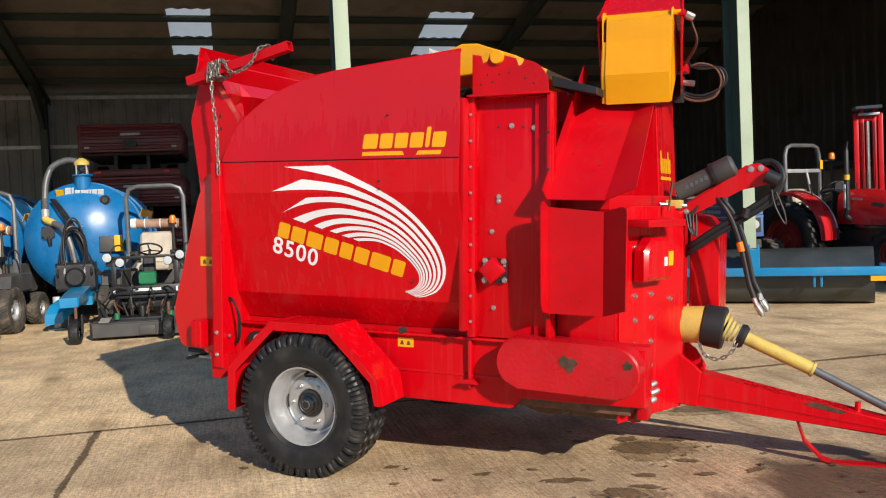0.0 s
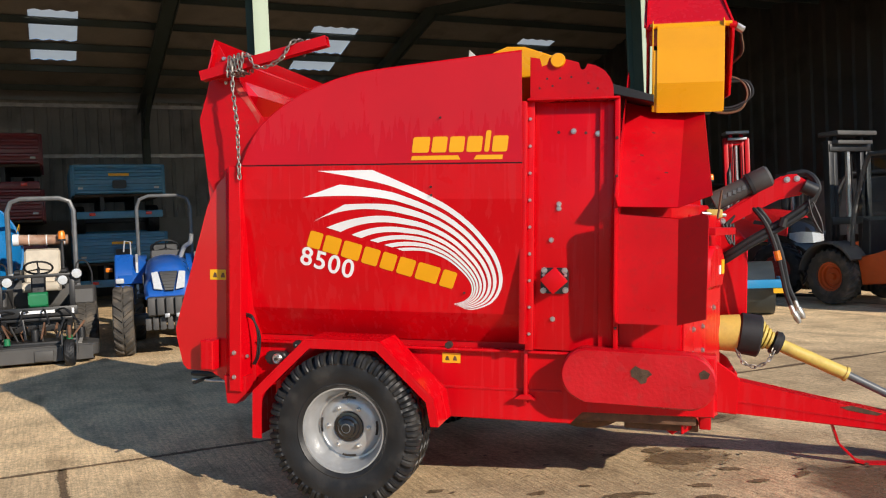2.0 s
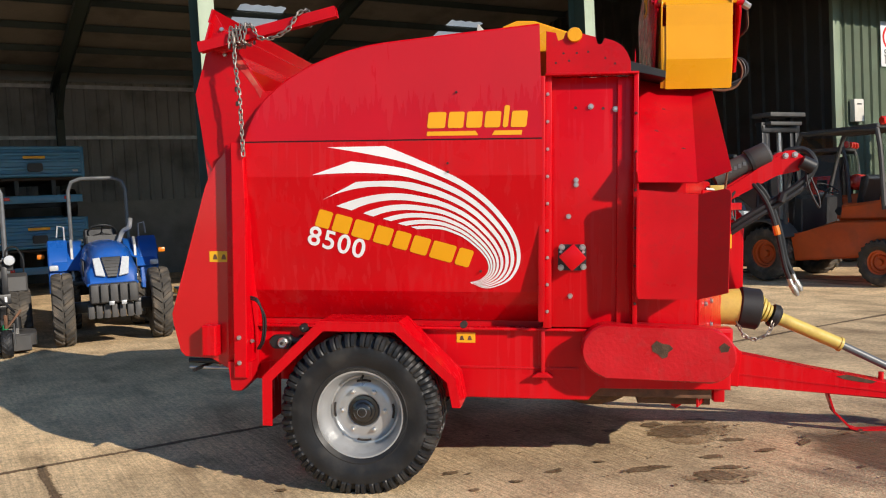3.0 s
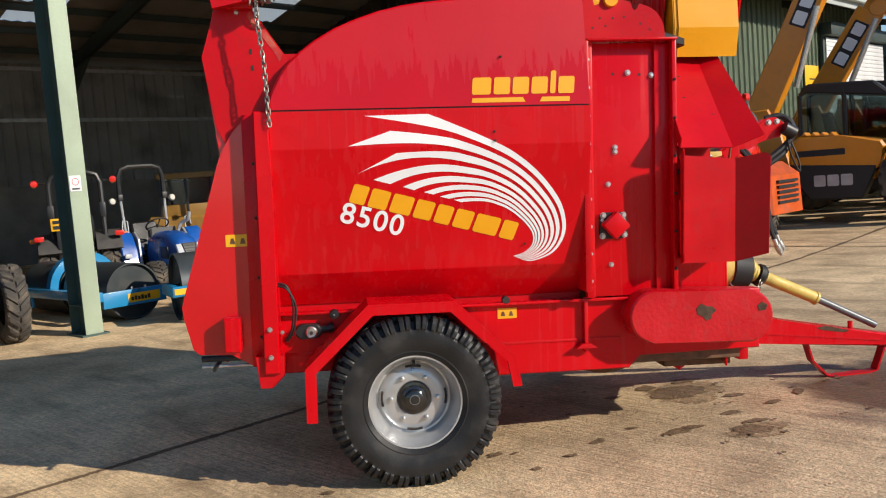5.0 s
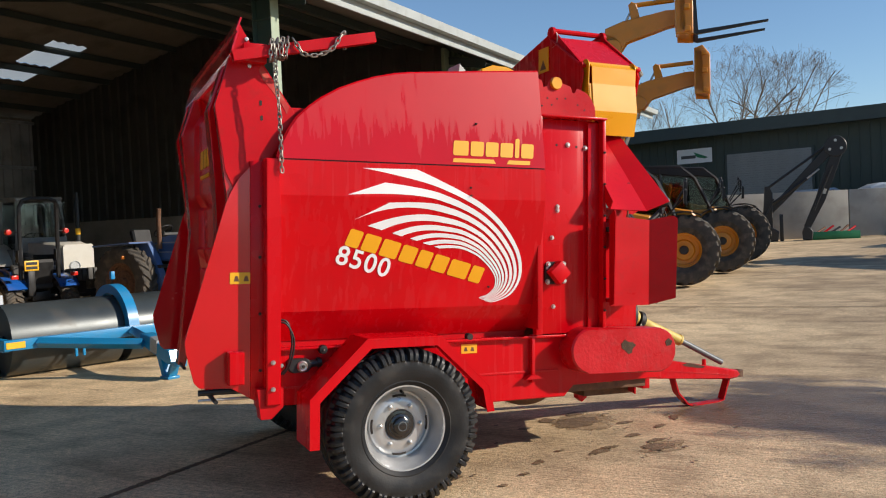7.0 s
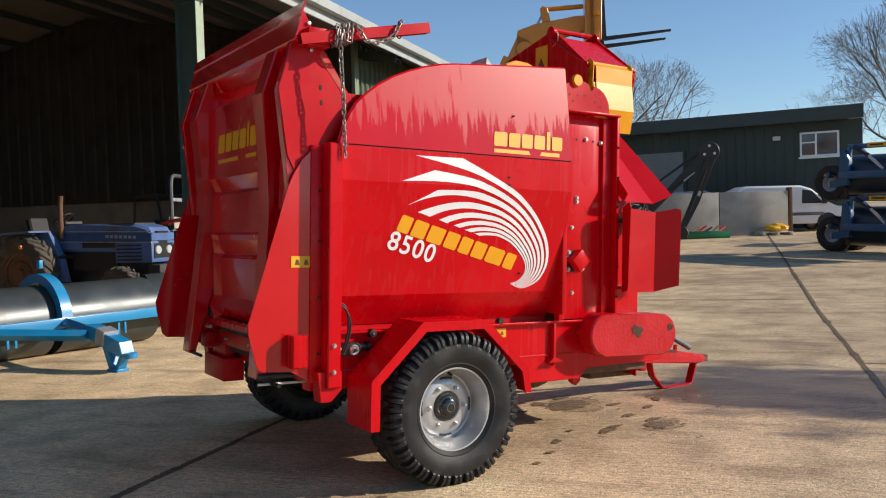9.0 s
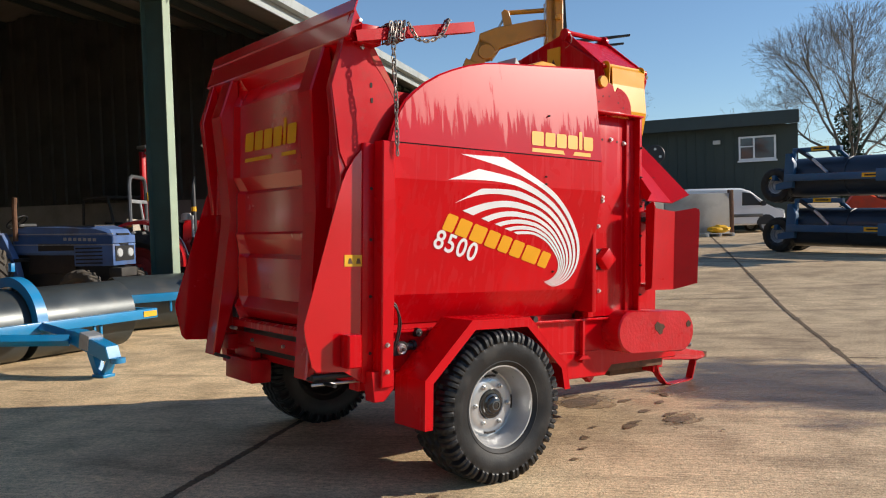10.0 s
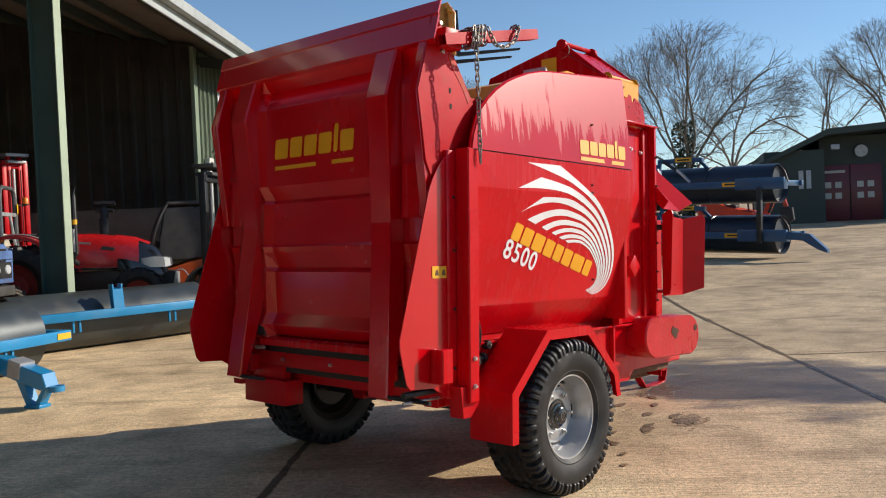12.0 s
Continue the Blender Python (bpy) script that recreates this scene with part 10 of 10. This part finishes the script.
def mini_excavator(m):
    """Small orange-red excavator with a canopy, its arm standing up in front (+x)."""
    t = thing("mini_excavator", "small orange-red excavator with a black canopy behind the rollers", "excavator", m)
    for s in (-1, 1):
        part("track", prism(rounded(-0.95, 0.95, 0.0, 0.46, 0.22), s * 0.62 - 0.15, s * 0.62 + 0.15, "y", 0.02), BLACK, t)
    part("undercarriage", box(-0.6, 0.6, -0.48, 0.48, 0.20, 0.50, 0.02), BLACK_METAL, t)
    part("body", prism([(-1.15, 0.60), (0.55, 0.60), (0.75, 0.80), (0.60, 1.10), (-0.30, 1.20), (-0.55, 1.50), (-1.00, 1.48), (-1.22, 1.15)], -0.72, 0.72, "y", 0.08), ORANGE_RED, t)
    part("skirt", box(-1.0, 0.6, -0.74, 0.74, 0.52, 0.64, 0.02), BLACK, t)
    for y in (-0.62, 0.62):
        part("canopy_post", tube([(-0.80, y, 1.45), (-0.70, y, 2.42)], 0.04, 6), BLACK_METAL, t)
        part("front_post", tube([(0.45, y, 1.05), (0.35, y, 2.42)], 0.03, 6), BLACK_METAL, t)
    part("canopy", prism([(-0.95, 2.40), (0.60, 2.40), (0.62, 2.46), (0.35, 2.56), (-0.70, 2.56), (-0.95, 2.48)], -0.74, 0.74, "y", 0.03), BLACK, t)
    beacon(t, -0.7, 0.5, 2.56)
    seat(t, -0.25, 0, 1.20, BLACK)
    part("swing_post", box(0.75, 1.0, -0.15, 0.15, 0.50, 1.05, 0.02), ORANGE_RED, t)
    part("boom", prism([(0.80, 0.95), (1.00, 0.90), (1.30, 1.60), (1.22, 2.35), (1.05, 2.40), (1.08, 1.65)], -0.11, 0.11, "y", 0.02), ORANGE_RED, t)
    part("dipper", prism([(1.10, 2.45), (1.25, 2.40), (1.62, 1.20), (1.50, 1.15)], -0.08, 0.08, "y", 0.02), ORANGE_RED, t)
    part("boom_ram", tube([(1.02, -0.13, 1.0), (1.28, -0.13, 1.75)], 0.045, 8), BLACK_METAL, t)
    part("bucket", prism([(1.40, 1.20), (1.75, 1.15), (1.80, 0.75), (1.55, 0.60), (1.35, 0.85)], -0.22, 0.22, "y", 0.02), BLACK_METAL, t)
    part("blade", prism([(1.05, 0.02), (1.15, 0.02), (1.12, 0.40), (1.02, 0.40)], -0.75, 0.75, "y", 0.01), ORANGE_RED, t)
    return t


mini_excavator(at(24.4, 9.3, -75))


def silver_car(m):
    t = thing("parked_car", "silver car roof showing above the concrete wall", "car", m)
    side = [(-2.1, 0.35), (2.1, 0.35), (2.15, 0.75), (1.2, 0.95), (0.5, 1.42), (-1.2, 1.48), (-1.9, 1.05), (-2.15, 0.9)]
    part("body", prism(side, -0.85, 0.85, "y", 0.10), LIGHT_GREY, t)
    for s in (-1, 1):
        part("side_window", prism([(-1.6, 0.98), (1.0, 0.98), (0.45, 1.36), (-1.15, 1.40)], s * 0.853 - 0.004, s * 0.853 + 0.004, "y", 0.0), BLACK, t)
        for x in (-1.35, 1.35):
            simple_wheel(t, x, s * 0.76, 0.31, 0.31, 0.20, 0.20, TYRE, LIGHT_GREY, s, 30, 0.004)
    return t


silver_car(at(24.6, 20.6, 130, gz(24.6, 20.6) + 0.25))


def digger_arm(m):
    t = thing("hedge_cutter", "black hydraulic reach arm folded up on its mounting", "implement", m)
    part("mounting", prism([(-1.05, 0.0), (0.55, 0.0), (0.60, 0.35), (0.30, 0.55), (-0.30, 0.95), (-0.75, 0.80), (-1.05, 0.30)], -0.30, 0.30, "y", 0.05), BLACK_METAL, t)
    part("counterframe", prism([(-1.60, 0.95), (-0.75, 0.85), (-0.70, 1.10), (-0.95, 1.30), (-1.60, 1.15)], -0.28, 0.28, "y", 0.03), DIGGER_YELLOW, t, "yellow mounting frame")
    part("frame_leg", prism([(-1.00, 0.35), (-0.85, 0.35), (-0.80, 1.0), (-0.95, 1.0)], -0.30, 0.30, "y", 0.02), DIGGER_YELLOW, t)
    part("oil_tank", prism(rounded(-0.85, -0.25, 0.55, 1.10, 0.08), -0.34, 0.20, "y", 0.03), BLACK_METAL, t)
    part("post", prism([(0.05, 0.45), (0.40, 0.45), (0.42, 1.70), (0.32, 1.95), (0.16, 1.95)], -0.13, 0.13, "y", 0.02), BLACK_METAL, t)
    for k in range(4):
        part("valve_hose", hose([(-0.6 + 0.15 * k, -0.32, 0.9), (-0.2 + 0.1 * k, -0.36, 1.25 - 0.1 * k), (0.2, -0.30, 0.95), (0.45, -0.22, 1.5)], 0.025, 6), BLACK, t)
    part("main_arm", prism([(0.16, 1.02), (0.32, 0.90), (2.42, 3.00), (2.52, 3.30), (2.30, 3.34)], -0.11, 0.11, "y", 0.02), BLACK_METAL, t)
    part("level_link", tube([(0.28, -0.10, 1.90), (2.18, -0.10, 3.22)], 0.045, 8), BLACK_METAL, t)
    part("lift_ram", tube([(0.38, -0.15, 1.30), (1.55, -0.15, 2.15)], 0.06, 8), BLACK_METAL, t)
    part("ram_rod", tube([(1.55, -0.15, 2.15), (1.95, -0.15, 2.45)], 0.03, 8), STEEL, t)
    part("knuckle", lathe([(0.0, -0.16), (0.34, -0.16), (0.36, -0.14), (0.36, 0.14), (0.34, 0.16), (0.0, 0.16)], "y", (2.48, 0, 3.20), 20), BLACK_METAL, t)
    for x, z in ((2.30, 3.10), (2.66, 3.12), (2.48, 3.40)):
        part("pivot_pin", lathe([(0.0, -0.19), (0.05, -0.19), (0.05, -0.16)], "y", (x, 0, z), 10), STEEL, t)
    part("reach_arm", prism([(2.34, 3.05), (2.74, 3.05), (2.10, 1.35), (1.62, 0.42), (1.40, 0.50), (1.80, 1.45)], -0.10, 0.10, "y", 0.02), BLACK_METAL, t)
    part("arm_plate", prism([(1.98, 1.62), (2.12, 1.58), (2.18, 1.74), (2.04, 1.80)], -0.125, -0.105, "y", 0.0), OFF_WHITE, t)
    part("reach_ram", tube([(2.36, -0.14, 2.55), (1.75, -0.14, 1.05)], 0.04, 8), BLACK_METAL, t)
    part("head_bracket", prism([(1.36, 0.02), (1.66, 0.02), (1.70, 0.30), (1.60, 0.46), (1.42, 0.50), (1.34, 0.30)], -0.14, 0.14, "y", 0.02), BLACK_METAL, t)
    part("stub_leg", box(0.62, 0.74, -0.08, 0.08, 0.0, 0.95, 0.01), BLACK_METAL, t)
    return t


digger_arm(at(20.4, 18.45, -46) @ Matrix.Scale(0.98, 4))


def scrap_tray(m):
    """Low green tray with a few bars lying in it."""
    t = thing("scrap_tray", "low green metal tray of scrap by the concrete wall", "tray", m)
    part("tray_floor", box(-0.75, 0.75, -0.30, 0.30, 0.02, 0.05, 0.0), GREEN, t)
    for y in (-0.30, 0.28):
        part("tray_side", box(-0.75, 0.75, y, y + 0.02, 0.0, 0.26, 0.004), GREEN, t)
    for x in (-0.75, 0.73):
        part("tray_end", box(x, x + 0.02, -0.28, 0.28, 0.0, 0.26, 0.004), GREEN, t)
    for k in range(5):
        part("scrap_bar", tube([(-0.65 + 0.25 * k, -0.2 + 0.1 * (k % 3), 0.20), (-0.25 + 0.24 * k, 0.15 - 0.1 * (k % 2), 0.40 + 0.05 * (k % 2))], 0.035, 6), (RUSTY, RED_WORN, BLACK_METAL)[k % 3], t)
    return t


scrap_tray(at(22.3, 17.05, -34))


def bare_tree(x, y, height, radius, seed, base=2.4, ivy=False, limbs=9, fine=4, label="leafless spreading tree against the sky"):
    """Short trunk, spreading limbs, and side branches that fork down to fine twigs inside a domed crown."""
    rnd = random.Random(seed)
    t = thing("bare_tree", label, "tree", Matrix.Translation((x, y, gz(x, y) - 0.3)), "bare trees")
    stores = {"trunk": ([], []), "crown": ([], [])}
    zc = base + (height - base) * 0.42
    rz = height - zc

    def stick(store, p, q, r0, r1, n):
        V, F = store
        d = (q - p).normalized()
        a = d.cross(Vector((0.3, 0.5, 0.8))).normalized()
        b = d.cross(a)
        k = len(V)
        for c, r in ((p, r0), (q, r1)):
            for j in range(n):
                w = 2 * math.pi * j / n
                V.append(tuple(c + (a * math.cos(w) + b * math.sin(w)) * r))
        for j in range(n):
            F.append((k + j, k + (j + 1) % n, k + n + (j + 1) % n, k + n + j))

    def shake(s):
        return Vector((rnd.uniform(-s, s), rnd.uniform(-s, s), rnd.uniform(-s, s)))

    def limb(p, d, length, r, level):
        n = max(3, round(length / (0.80, 0.62, 0.46, 0.34, 0.26)[level]))
        bend = shake(0.07)
        for i in range(n):
            out = Vector((p.x, p.y, (p.z - zc) * 0.6))
            d = (d + shake(0.20) + bend + out.normalized() * 0.06 + Vector((0, 0, 0.03))).normalized()
            q = p + d * (length / n)
            if (q.x * q.x + q.y * q.y) / radius ** 2 + ((q.z - zc) / rz) ** 2 > rnd.uniform(0.85, 1.10):
                return
            r1 = max(0.0045, r * (1 - 0.72 / n))
            stick(stores["crown"], p, q, r, r1, (7, 5, 4, 3, 3)[level])
            p, r = q, r1
            if level < fine and i >= n * (0.28, 0.22, 0.15, 0.1)[min(level, 3)]:
                for _ in range(2 if rnd.random() < (0.75, 0.6, 0.6, 0.7)[min(level, 3)] else 3):
                    side = d.cross(shake(1.0)).normalized()
                    spread = rnd.uniform(0.45, 1.05)
                    limb(p, (d + side * spread).normalized(), length * rnd.uniform(0.38, 0.62) * (1.1 - 0.35 * i / n), r * rnd.uniform(0.34, 0.50), level + 1)
    trunk_top = Vector((0.15, 0.1, base))
    r0 = height * 0.024
    stick(stores["trunk"], Vector((0, 0, 0)), Vector((0.05, 0.02, base * 0.35)), r0 * 1.35, r0, 10)
    stick(stores["trunk"], Vector((0.05, 0.02, base * 0.35)), trunk_top, r0, r0 * 0.86, 10)
    for i in range(limbs):
        a = 2.4 * i + rnd.uniform(-0.3, 0.3)
        up = 0.10 + 1.40 * (i / limbs) ** 0.9
        d = Vector((math.cos(a) * math.cos(up), math.sin(a) * math.cos(up), math.sin(up)))
        limb(trunk_top - Vector((0, 0, 0.5 * (1 - i / limbs))), d, radius * rnd.uniform(0.85, 1.0) if up < 0.8 else (height - base) * 0.85, r0 * rnd.uniform(0.24, 0.36), 0)
    for nm, (V, F) in stores.items():
        me = bpy.data.meshes.new(nm)
        me.from_pydata(V, [], F)
        me.materials.append(BARK)
        o = new(nm, me)
        o.parent = t
    if ivy:
        V, F = [], []
        for i in range(1500):
            z = rnd.uniform(0.2, base + (height - base) * 0.36)
            a = rnd.uniform(0, 6.28)
            rr = r0 * 0.9 + rnd.uniform(0.0, 0.32) * (1.0 + 0.9 * z / height)
            c = Vector((rr * math.cos(a), rr * math.sin(a), z))
            n = shake(1.0).normalized()
            u = n.cross(Vector((0, 0, 1))).normalized() * rnd.uniform(0.05, 0.12)
            w = n.cross(u).normalized() * rnd.uniform(0.05, 0.12)
            k = len(V)
            V += [tuple(c + u), tuple(c + w), tuple(c - u), tuple(c - w)]
            F.append((k, k + 1, k + 2, k + 3))
        me = bpy.data.meshes.new("ivy")
        me.from_pydata(V, [], F)
        me.materials.append(IVY)
        o = new("ivy", me)
        o.parent = t
        o["label"], o["kind"] = "dark ivy leaves climbing the trunk", "stuff"
    return t


bare_tree(40.8, 19.2, 11.6, 6.7, 3, 3.0, ivy=True, limbs=14, label="broad leafless oak with ivy on its trunk")
bare_tree(54.9, 16.1, 10.8, 3.9, 8, 4.2, limbs=12, label="slender leafless tree behind the barn")
bare_tree(55.0, 11.8, 12.6, 5.4, 12, 4.2, limbs=14, label="tall leafless tree behind the barn")
bare_tree(65.2, 26.9, 13.5, 5.5, 17, 4.0)
bare_tree(37.7, 38.1, 11.8, 4.2, 21, 3.5, limbs=13)
bare_tree(41.2, 37.4, 11.4, 4.2, 33, 3.5, limbs=13)
bare_tree(37.9, 43.1, 10.2, 3.6, 44, 3.2)
bare_tree(35.9, 45.2, 8.8, 3.2, 51, 3.0)


def distant_hedge():
    bm = bmesh.new()
    rnd = random.Random(5)
    prev = None
    for i in range(150):
        a = radians(-35 + i * 1.2)
        x, y = 130 * math.cos(a), 130 * math.sin(a)
        h = 3.5 + 2.5 * noise.noise((i * 0.21, 0, 0)) + 1.2 * rnd.random()
        q = [bm.verts.new((x, y, 0)), bm.verts.new((x, y, 4.0 + h)), bm.verts.new((x * 1.04, y * 1.04, 3.6 + h))]
        if prev:
            bm.faces.new((prev[0], q[0], q[1], prev[1]))
            bm.faces.new((prev[1], q[1], q[2], prev[2]))
        prev = q
    ob = part("distant_woodland", bm, HEDGE)
    return tagged(ob, "bare brown woodland edge far beyond the yard", "woodland", kind="stuff")


distant_hedge()
